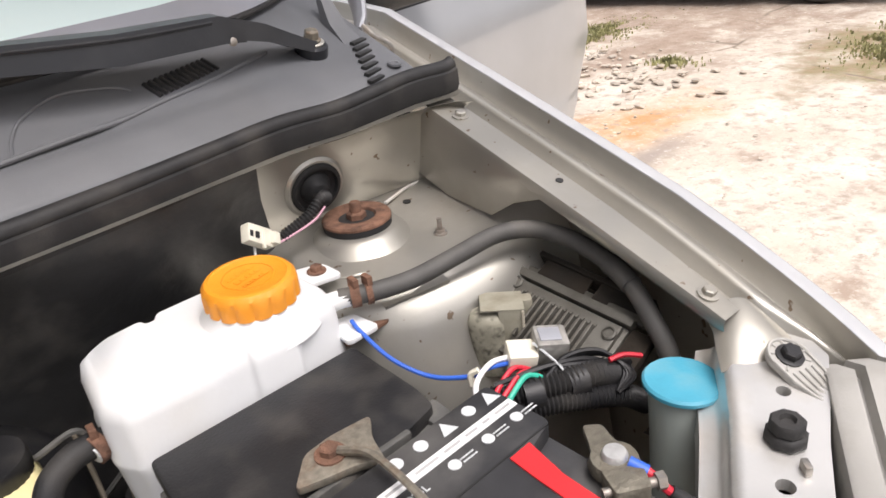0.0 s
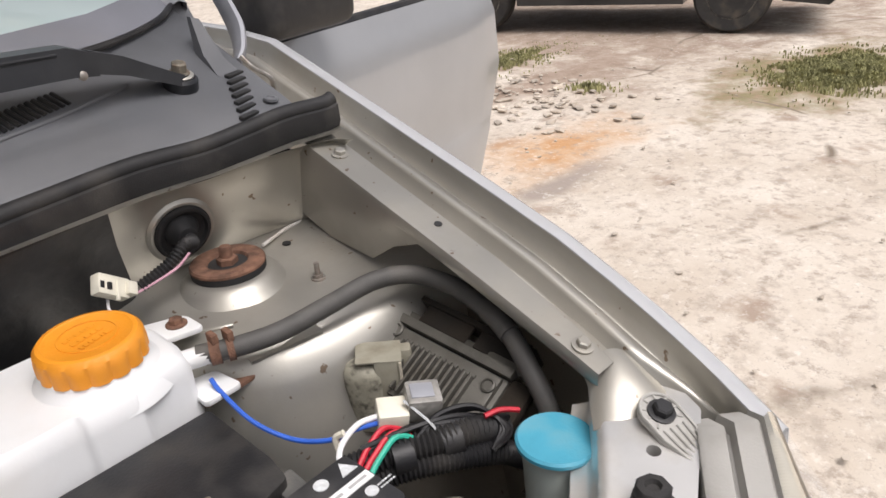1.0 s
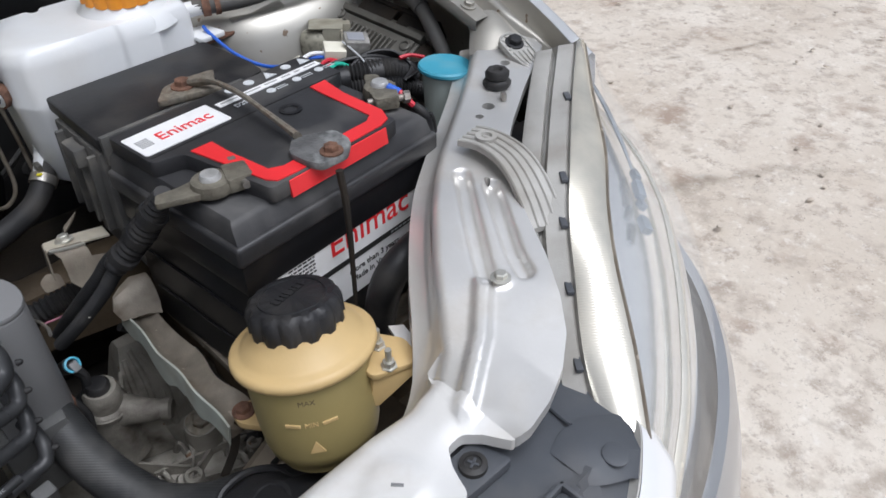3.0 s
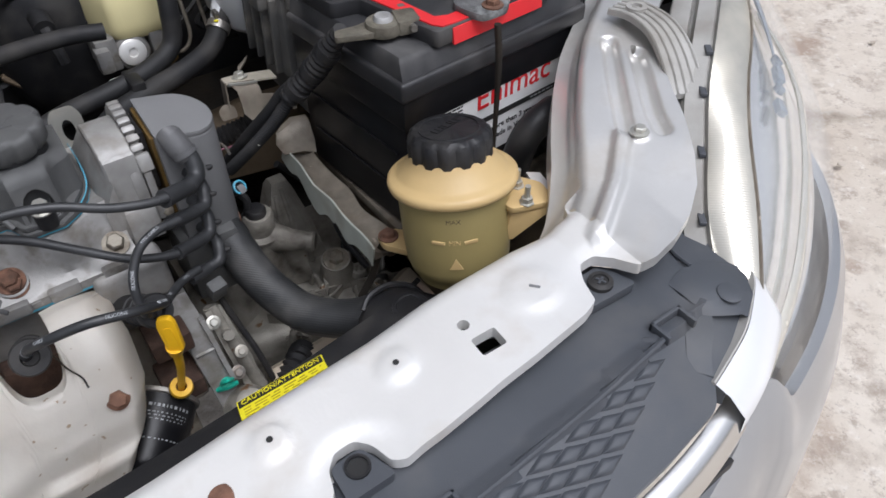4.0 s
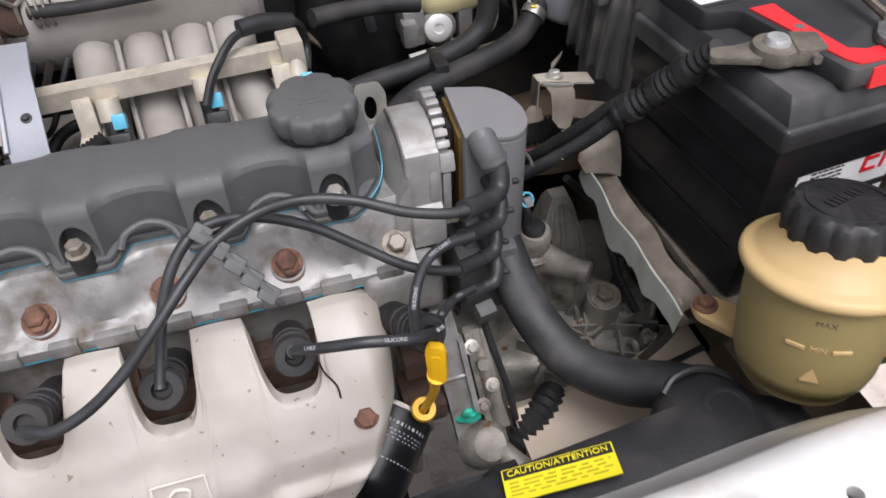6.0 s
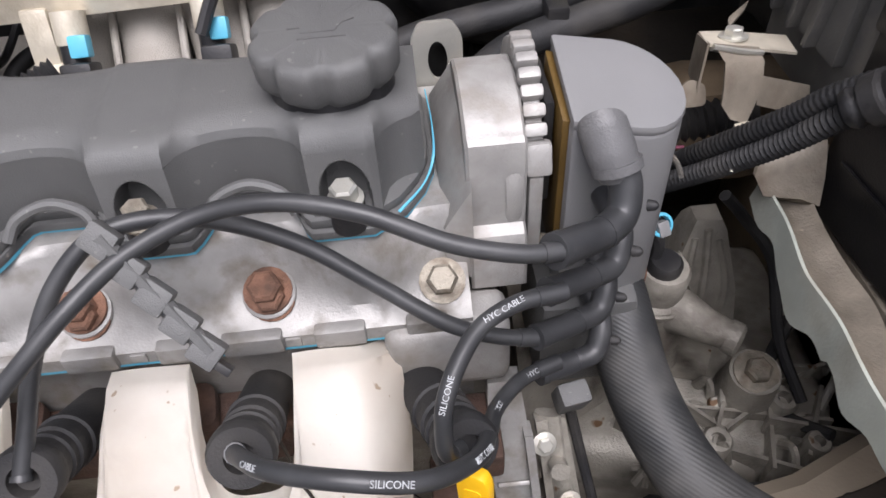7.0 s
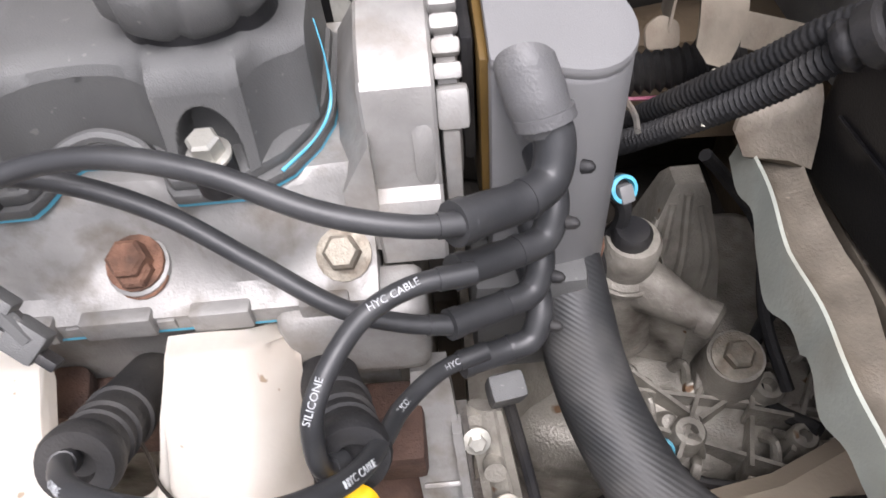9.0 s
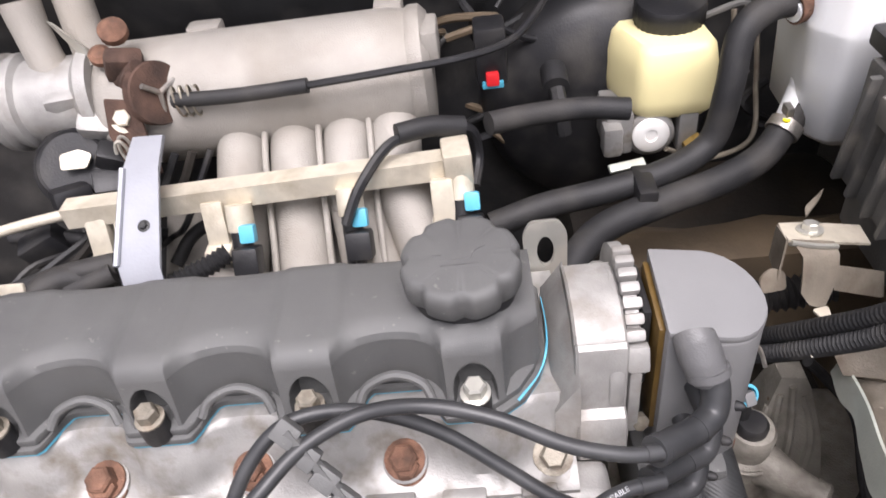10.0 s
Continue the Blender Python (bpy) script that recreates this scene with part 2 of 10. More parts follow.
# Dark rust; on the manifold the darkness is shade put into the colour.
DARKRUST = material("dark_shaded_rust", (0.075, 0.042, 0.03), 0.85, 0.05, 0.35, 60, 0.5, 500, dirt=(0.03, 0.022, 0.018), dirt_amount=0.7, dirt_scale=40)
GREYMETAL = material("grey_painted_strap", (0.30, 0.31, 0.34), 0.45, 0.2, 0.06, 30, 0.1)


# ---- mesh helpers ----
def basis(axis, up=(0, 0, 1)):
    return Vector(axis).normalized().to_track_quat("Z", "Y").to_matrix().to_4x4()


def thing(name, label, category, at=(0, 0, 0), group="", kind=""):
    return tagged(place(new(name), at), label, category, group, kind)


def place(ob, at):
    ob.location = at
    return ob


def shape(name, bm, mat, angle=40.0):
    bmesh.ops.recalc_face_normals(bm, faces=bm.faces)
    me = bpy.data.meshes.new(name)
    bm.to_mesh(me)
    bm.free()
    me.materials.append(mat)
    me.polygons.foreach_set("use_smooth", [True] * len(me.polygons))
    me.set_sharp_from_angle(angle=radians(angle))
    return me


def part(name, bm, mat, parent=None, label="", angle=40.0, at=None):
    """Link a bmesh, given in world places, as one mesh object under a thing or part."""
    ob = new(name, shape(name, bm, mat, angle))
    if parent:
        ob.parent = parent
        w, p = Matrix(), parent
        while p:
            w = p.matrix_basis @ w
            p = p.parent
        ob.matrix_basis = w.inverted()
    if label:
        ob["label"] = label
    return ob


def whole(name, bm, mat, label, category, group="", kind="", angle=40.0):
    return tagged(part(name, bm, mat, angle=angle), label, category, group, kind)


def join(*bms):
    out = bmesh.new()
    for b in bms:
        me = bpy.data.meshes.new("tmp")
        b.to_mesh(me)
        b.free()
        out.from_mesh(me)
        bpy.data.meshes.remove(me)
    return out


def bevel(bm, w, seg=2, angle=30):
    if w > 0:
        es = [e for e in bm.edges if len(e.link_faces) == 2 and e.calc_face_angle(0) > radians(angle)]
        bmesh.ops.bevel(bm, geom=es, offset=w, segments=seg, affect="EDGES", profile=0.6, clamp_overlap=True)
    return bm


def box(c, s, bev=0.003, rot=(0, 0, 0), seg=2):
    bm = bmesh.new()
    bmesh.ops.create_cube(bm, size=1)
    bmesh.ops.scale(bm, vec=s, verts=bm.verts)
    bevel(bm, bev, seg)
    bm.transform(pose(*c, *rot))
    return bm


def span(x0, x1, y0, y1, z0, z1, bev=0.003, seg=2):
    return box(((x0 + x1) / 2, (y0 + y1) / 2, (z0 + z1) / 2), (abs(x1 - x0), abs(y1 - y0), abs(z1 - z0)), bev, seg=seg)


def loft(rings, closed=True, caps=True):
    bm = bmesh.new()
    vs = [[bm.verts.new(p) for p in r] for r in rings]
    k = len(rings[0])
    for a, b in zip(vs, vs[1:]):
        for i in range(k if closed else k - 1):
            bm.faces.new((a[i], a[(i + 1) % k], b[(i + 1) % k], b[i]))
    if caps and closed:
        bm.faces.new(vs[0][::-1])
        bm.faces.new(vs[-1])
    return bm


def lathe(profile, at=(0, 0, 0), axis=(0, 0, 1), seg=28, lobes=0, depth=0.0, lobe_from=0, lobe_to=99, hollow=False):
    """Turn (radius, height) pairs round an axis; lobes cut grip flutes into the rings named."""
    m = Matrix.Translation(at) @ basis(axis)
    rings = []
    for j, (r, h) in enumerate(profile):
        ring = []
        for i in range(seg):
            a = 2 * math.pi * i / seg
            rr = r
            if lobes and lobe_from <= j <= lobe_to:
                rr = r - depth * max(0.0, math.cos(lobes * a)) ** 1.5
            ring.append(m @ Vector((rr * math.cos(a), rr * math.sin(a), h)))
        rings.append(ring)
    if hollow:
        rings.append(rings[0])
        bm = loft(rings, caps=False)
        bmesh.ops.remove_doubles(bm, verts=bm.verts, dist=1e-6)
        return bm
    return loft(rings)


def cyl(p0, p1, r0, r1=None, seg=20, bev=0.0):
    p0, p1 = Vector(p0), Vector(p1)
    h = (p1 - p0).length
    r1 = r0 if r1 is None else r1
    b = bev
    prof = [(r0 - b, 0), (r0, b), (r1, h - b), (r1 - b, h)] if b else [(r0, 0), (r1, h)]
    return lathe(prof, p0, p1 - p0, seg)


def curve_points(pts, n):
    """A smooth line through the points (Catmull-Rom), n steps to a stretch."""
    p = [Vector(q) for q in pts]
    p = [p[0] * 2 - p[1]] + p + [p[-1] * 2 - p[-2]]
    out = []
    for i in range(1, len(p) - 2):
        a, b, c, d = p[i - 1:i + 3]
        for k in range(n):
            t = k / n
            out.append(0.5 * ((2 * b) + (c - a) * t + (2 * a - 5 * b + 4 * c - d) * t * t + (3 * b - a - 3 * c + d) * t ** 3))
    out.append(p[-2])
    return out


def tube(pts, r, seg=12, n=8, ridges=0.0, amp=0.0, squash=1.0, smooth=True):
    """A hose along the points; r may be a list along them; ridges: spacing of corrugations."""
    line = curve_points(pts, n) if smooth else [Vector(q) for q in pts]
    if ridges:
        dense, acc = [line[0]], 0.0
        step = ridges / 4
        for a, b in zip(line, line[1:]):
            d = (b - a).length
            while acc + d >= step:
                f = (step - acc) / d
                a = a.lerp(b, f)
                dense.append(a)
                d = (b - a).length
                acc = 0.0
            acc += d
        line = dense
    count = len(line)
    rings = []
    up = None
    for i, p in enumerate(line):
        t = (line[min(i + 1, count - 1)] - line[max(i - 1, 0)]).normalized()
        if up is None:
            up = t.orthogonal().normalized()
        up = (up - t * up.dot(t)).normalized()
        side = t.cross(up)
        if isinstance(r, (list, tuple)):
            f = i / (count - 1) * (len(r) - 1)
            j = min(int(f), len(r) - 2)
            rr = r[j] + (r[j + 1] - r[j]) * (f - j)
        else:
            rr = r
        if ridges:
            rr += (amp, 0.0, -amp, 0.0)[i % 4]
        rings.append([p + (up * math.cos(a) * squash + side * math.sin(a)) * rr for a in (2 * math.pi * k / seg for k in range(seg))])
    return loft(rings)


def prism(poly, z0, z1, bev=0.002, m=None, seg=2):
    """An upright slab over a flat outline."""
    bm = loft([[(x, y, z0) for x, y in poly], [(x, y, z1) for x, y in poly]])
    bmesh.ops.recalc_face_normals(bm, faces=bm.faces)
    bevel(bm, bev, seg)
    if m:
        bm.transform(m)
    return bm


def ring2(cx, cy, r, n=16, sx=1.0, sy=1.0):
    return [(cx + r * sx * math.cos(2 * math.pi * i / n), cy + r * sy * math.sin(2 * math.pi * i / n)) for i in range(n)]


def rounded(poly, r=0.006, n=4):
    """An outline with its corners rounded."""
    out = []
    k = len(poly)
    for i in range(k):
        a, b, c = Vector(poly[i - 1]), Vector(poly[i]), Vector(poly[(i + 1) % k])
        d0, d1 = (a - b), (c - b)
        rr = min(r, d0.length * 0.45, d1.length * 0.45)
        p, q = b + d0.normalized() * rr, b + d1.normalized() * rr
        for j in range(n + 1):
            t = j / n
            out.append(tuple(p * (1 - t) ** 2 + b * 2 * t * (1 - t) + q * t * t))
    return out


def sheet(outer, holes, height, cell=0.012, thick=0.0015, lip=None, flange=0.0):
    """Pressed sheet metal over a flat outline with real holes; height(x, y) embosses it; flange: how far the rim turns down."""
    bm = bmesh.new()
    edges = []
    for loop in [outer] + list(holes):
        vs = [bm.verts.new((x, y, 0)) for x, y in loop]
        edges += [bm.edges.new((vs[i], vs[(i + 1) % len(vs)])) for i in range(len(vs))]
    bmesh.ops.triangle_fill(bm, edges=edges, use_beauty=True, use_dissolve=False)
    xs, ys = [p[0] for p in outer], [p[1] for p in outer]
    for lo, hi, nrm in ((min(xs), max(xs), (1, 0, 0)), (min(ys), max(ys), (0, 1, 0))):
        k = int((hi - lo) / cell)
        for i in range(1, k + 1):
            v = lo + (hi - lo) * i / (k + 1)
            bmesh.ops.bisect_plane(bm, geom=list(bm.verts) + list(bm.edges) + list(bm.faces), plane_co=Vector(nrm) * v, plane_no=nrm)
    rim = [e for e in bm.edges if len(e.link_faces) == 1]
    for v in bm.verts:
        v.co.z = height(v.co.x, v.co.y)
    drop = max(flange, thick)
    got = bmesh.ops.extrude_edge_only(bm, edges=rim)
    for g in got["geom"]:
        if isinstance(g, bmesh.types.BMVert):
            g.co.z -= drop
    return bm


def bump_at(x, y, cx, cy, r, h, soft=0.004):
    d = math.hypot(x - cx, y - cy)
    return h * min(1.0, max(0.0, (r - d) / soft + 0.5))


def lerp_table(v, xs, ys):
    return float(np.interp(v, xs, ys))


def bolt(name, p, axis, r, mat, parent, label="", washer=1.55, h=None):
    """A hexagon-headed bolt on its washer."""
    h = h or r * 0.9
    p, ax = Vector(p), Vector(axis).normalized()
    b = join(lathe([(r * washer, 0), (r * washer, r * 0.22), (r * 1.1, r * 0.3)], p, ax, 18),
             lathe([(r * 1.02, 0), (r, h * 0.85), (r * 0.8, h)], p + ax * r * 0.2, ax, 6))
    return part(name, b, mat, parent, label, 30)


def text_on(name, body, m, size, mat, parent, align="CENTER", depth=0.0004, squeeze=1.0):
    """Printed letters, as a mesh, lying in the plane of m."""
    cu = bpy.data.curves.new("txt", "FONT")
    cu.body, cu.size, cu.align_x, cu.align_y, cu.extrude = body, size, align, "CENTER", depth
    cu.resolution_u = 3
    tmp = bpy.data.objects.new("txt", cu)
    me = bpy.data.meshes.new_from_object(tmp)
    bpy.data.objects.remove(tmp)
    bm = bmesh.new()
    bm.from_mesh(me)
    bpy.data.meshes.remove(me)
    bm.transform(m @ Matrix.Diagonal((squeeze, 1, 1, 1)))
    return part(name, bm, mat, parent)


def bars(m, w, h, rows, mat, name, parent, fill=0.55, gap=0.12, seed=1):
    """Lines of unreadable print as plain bars."""
    rng = random.Random(seed)
    bms = []
    for i in range(rows):
        y = h / 2 - (i + 0.5) * h / rows
        x = -w / 2
        while x < w / 2 - 0.02 * w:
            L_ = min(w * rng.uniform(0.06, 0.2), w / 2 - x)
            b = box((x + L_ / 2, y, 0), (L_, h / rows * fill, 0.0006), 0)
            b.transform(m)
            bms.append(b)
            x += L_ + w * gap * 0.4
    return part(name, join(*bms), mat, parent)


# ---- ground ----
def ground_material():
    m = bpy.data.materials.new("worn_concrete_ground")
    m.use_nodes = True
    n, l = m.node_tree.nodes, m.node_tree.links
    b = n["Principled BSDF"]
    b.inputs["Roughness"].default_value = 0.9
    co = n.new("ShaderNodeTexCoord")

    def nz(scale, detail=8, rough=0.6):
        t = n.new("ShaderNodeTexNoise")
        t.inputs["Scale"].default_value, t.inputs["Detail"].default_value, t.inputs["Roughness"].default_value = scale, detail, rough
        l.new(co.outputs["Object"], t.inputs["Vector"])
        return t.outputs["Fac"]

    def rng(src, a, c, lo=0.0, hi=1.0):
        r = n.new("ShaderNodeMapRange")
        for k, v in zip(("From Min", "From Max", "To Min", "To Max"), (a, c, lo, hi)):
            r.inputs[k].default_value = v
        l.new(src, r.inputs["Value"])
        return r.outputs["Result"]

    def mix(f, a, c):
        x = n.new("ShaderNodeMix")
        x.data_type = "RGBA"
        l.new(f, x.inputs["Factor"])
        for k, v in (("A", a), ("B", c)):
            if isinstance(v, tuple):
                x.inputs[k].default_value = (*v, 1)
            else:
                l.new(v, x.inputs[k])
        return x.outputs["Result"]

    def patch(cx, cy, rx, ry, edge=0.5):
        """How much a place lies within an uneven oval patch of the ground."""
        mp = n.new("ShaderNodeMapping")
        mp.vector_type = "TEXTURE"
        mp.inputs["Location"].default_value = (cx, cy, 0)
        mp.inputs["Scale"].default_value = (rx, ry, 1)
        l.new(co.outputs["Object"], mp.inputs["Vector"])
        ln = n.new("ShaderNodeVectorMath")
        ln.operation = "LENGTH"
        l.new(mp.outputs["Vector"], ln.inputs[0])
        ad = n.new("ShaderNodeMath")
        l.new(ln.outputs["Value"], ad.inputs[0])
        l.new(rng(nz(2.5), 0.3, 0.7, -0.6, 0.6), ad.inputs[1])
        return rng(ad.outputs[0], 1.0 + edge / 2, 1.0 - edge / 2)

    base = mix(rng(nz(1.2), 0.35, 0.65), (0.52, 0.45, 0.37), (0.66, 0.60, 0.52))
    base = mix(rng(nz(9), 0.52, 0.66), base, (0.42, 0.36, 0.30))
    base = mix(rng(nz(3.5), 0.58, 0.70), base, (0.36, 0.28, 0.22))
    base = mix(rng(nz(28), 0.60, 0.72, 0.0, 0.6), base, (0.72, 0.68, 0.60))
    base = mix(rng(nz(70), 0.62, 0.75), base, (0.22, 0.19, 0.16))
    soil = mix(rng(nz(6), 0.35, 0.65), (0.27, 0.20, 0.15), (0.38, 0.30, 0.24))
    soil = mix(rng(nz(40), 0.60, 0.72), soil, (0.5, 0.44, 0.37))
    base = mix(patch(8.0, 5.2, 3.6, 2.6, 0.7), base, soil)
    rusty = mix(rng(nz(7), 0.35, 0.6), (0.56, 0.40, 0.27), (0.50, 0.28, 0.13))
    base = mix(patch(3.4, 2.6, 0.62, 0.26, 1.5), base, rusty)
    base = mix(patch(3.0, 2.25, 0.4, 0.08, 1.2), base, (0.33, 0.28, 0.24))
    base = mix(rng(nz(13, 12, 0.75), 0.54, 0.62, 0.0, 0.7), base, (0.33, 0.27, 0.22))
    base = mix(rng(nz(45, 10, 0.8), 0.55, 0.66, 0.0, 0.5), base, (0.28, 0.23, 0.19))
    base = mix(rng(nz(22, 10, 0.7), 0.56, 0.66, 0.0, 0.45), base, (0.76, 0.72, 0.66))
    base = mix(patch(5.0, 3.75, 1.3, 0.22, 0.8), base, soil)
    base = mix(patch(6.0, 2.1, 1.1, 0.55, 0.8), base, mix(rng(nz(11), 0.4, 0.6), (0.30, 0.22, 0.14), (0.24, 0.21, 0.11)))
    vor = n.new("ShaderNodeTexVoronoi")
    vor.feature = "DISTANCE_TO_EDGE"
    vor.inputs["Scale"].default_value = 0.55
    wob = n.new("ShaderNodeMix")
    wob.data_type = "VECTOR"
    wob.inputs["Factor"].default_value = 0.12
    wn_ = n.new("ShaderNodeTexNoise")
    wn_.inputs["Scale"].default_value = 2.2
    l.new(co.outputs["Object"], wn_.inputs["Vector"])
    l.new(co.outputs["Object"], wob.inputs["A"])
    l.new(wn_.outputs["Color"], wob.inputs["B"])
    l.new(wob.outputs["Result"], vor.inputs["Vector"])
    crack = n.new("ShaderNodeMath")
    crack.operation = "MULTIPLY"
    l.new(rng(vor.outputs["Distance"], 0.012, 0.002), crack.inputs[0])
    l.new(rng(nz(1.7), 0.50, 0.62), crack.inputs[1])
    base = mix(crack.outputs[0], base, (0.20, 0.16, 0.12))
    l.new(base, b.inputs["Base Color"])
    bp = n.new("ShaderNodeBump")
    bp.inputs["Strength"].default_value, bp.inputs["Distance"].default_value = 0.6, 0.02
    l.new(nz(16), bp.inputs["Height"])
    l.new(bp.outputs["Normal"], b.inputs["Normal"])
    return m


def build_ground():
    bm = bmesh.new()
    bmesh.ops.create_grid(bm, x_segments=90, y_segments=90, size=5)
    for v in bm.verts:
        v.co += Vector((4, 2, 0))
        v.co.z = 0.018 * noise.noise(v.co * 0.9) + 0.008 * noise.noise(v.co * 4.0) - 0.012
    rim = [e for e in bm.edges if len(e.link_faces) == 1]
    got = bmesh.ops.extrude_edge_only(bm, edges=rim)
    for g in got["geom"]:
        if isinstance(g, bmesh.types.BMVert):
            d = Vector((g.co.x - 4, g.co.y - 2, 0))
            g.co = Vector((4, 2, -0.02)) + d * 60
    whole("ground", bm, ground_material(), "pale worn concrete and dirt yard with rusty stain", "ground", kind="structure", angle=80)


build_ground()

# ---- car body round the engine bay ----
SLOPE = 0.2814


def ledge_z(y):
    return 1.043 + (min(y, 0.95) - 0.333) * SLOPE


def build_fender():
    t = thing("front_fender", "silver painted front wing of the car, dusty inner gutter", "car fender")
    ys = [0.178, 0.19, 0.21, 0.235, 0.265, 0.30, 0.35, 0.42, 0.5, 0.6, 0.7, 0.8, 0.92, 1.05, 1.2, 1.4]
    cx = lambda y: lerp_table(y, [0.17, 0.19, 0.25, 0.30, 0.34, 0.42, 0.5, 0.66, 0.9, 1.4], [0.590, 0.597, 0.617, 0.628, 0.636, 0.648, 0.652, 0.658, 0.664, 0.68])
    rings = []
    for y in ys:
        x, z = cx(y), ledge_z(y) + 0.02
        g = lerp_table(y, [0.18, 0.29, 0.31], [0.08, 0.10, 1.0])
        k = min(1.0, (1 - g) / 0.9)
        sec = [(-0.053 * g, -0.034 + 0.022 * k), (-0.045 * g, -0.040 + 0.028 * k), (-0.033 * g, -0.036 + 0.025 * k), (-0.018 * g, -0.037 + 0.027 * k), (-0.006 * g, -0.036 + 0.027 * k), (0.0005, -0.018 + 0.012 * k), (0.0030, -0.0055), (0.0140, -0.0030),
               (0.0215, -0.008), (0.0255, -0.026), (0.032, -0.065), (0.042, -0.14), (0.054, -0.28), (0.060, -0.45), (0.06, -0.62), (0.055, -0.72)]
        steep = [(0.002, -0.10), (0.002, -0.085), (0.002, -0.07), (0.002, -0.05), (0.002, -0.035), (0.0022, -0.020), (0.0030, -0.0065)]
        sec = [(a + (c - a) * k, b + (d - b) * k) for (a, b), (c, d) in zip(sec, steep)] + sec[7:]
        rings.append([(x + a, y, z + b) for a, b in sec])
    bm = loft(rings, closed=False)
    bmesh.ops.solidify(bm, geom=bm.faces, thickness=0.0012)
    part("wing_skin", bm, LITBODY, t, angle=60)
    rings = []
    for y in [0.205, 0.225, 0.25, 0.275, 0.292, 0.302, 0.306] + ys[6:]:
        x, z = cx(y), ledge_z(y) + 0.0215
        f = min(1.0, max(0.08, (y - 0.20) / 0.10))
        rings.append([(x + 0.001 + (a - x - 0.001) * f, b, c - 0.010 * (1 - f) * (1 if a < x else 0)) for a, b, c in [(x - 0.0535, y, z - 0.033), (x - 0.050, y, z - 0.036), (x - 0.044, y, z - 0.0385), (x - 0.037, y, z - 0.037), (x - 0.033, y, z - 0.024), (x - 0.029, y, z - 0.0205), (x - 0.018, y, z - 0.0225), (x - 0.0155, y, z - 0.0275), (x - 0.011, y, z - 0.0335), (x - 0.005, y, z - 0.0325), (x - 0.0012, y, z - 0.018), (x + 0.0020, y, z - 0.0078)]])
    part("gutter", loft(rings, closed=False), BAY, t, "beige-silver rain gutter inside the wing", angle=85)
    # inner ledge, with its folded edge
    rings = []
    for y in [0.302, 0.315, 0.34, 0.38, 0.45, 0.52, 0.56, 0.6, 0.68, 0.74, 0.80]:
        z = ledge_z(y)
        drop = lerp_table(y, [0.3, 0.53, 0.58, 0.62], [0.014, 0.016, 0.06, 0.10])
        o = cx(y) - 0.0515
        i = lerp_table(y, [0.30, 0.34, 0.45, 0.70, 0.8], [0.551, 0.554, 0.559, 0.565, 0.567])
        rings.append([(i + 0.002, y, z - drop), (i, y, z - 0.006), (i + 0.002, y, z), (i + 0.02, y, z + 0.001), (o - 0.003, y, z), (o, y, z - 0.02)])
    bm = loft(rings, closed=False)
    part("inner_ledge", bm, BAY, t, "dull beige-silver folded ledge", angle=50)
    for y in (0.328, 0.664):
        bolt("bolt", (0.5675 + (y - 0.328) * 0.05, y, ledge_z(y) + 0.001), (0, -SLOPE, 1), 0.0062, BAY, t, "painted hexagon bolt")
    part("hole", lathe([(0.0042, 0), (0.0042, 0.0006)], (0.585, 0.513, ledge_z(0.513) + 0.0012), (0, -SLOPE, 1), 12), INK, t, "small dark drilled hole")
    return t


FENDER = build_fender()


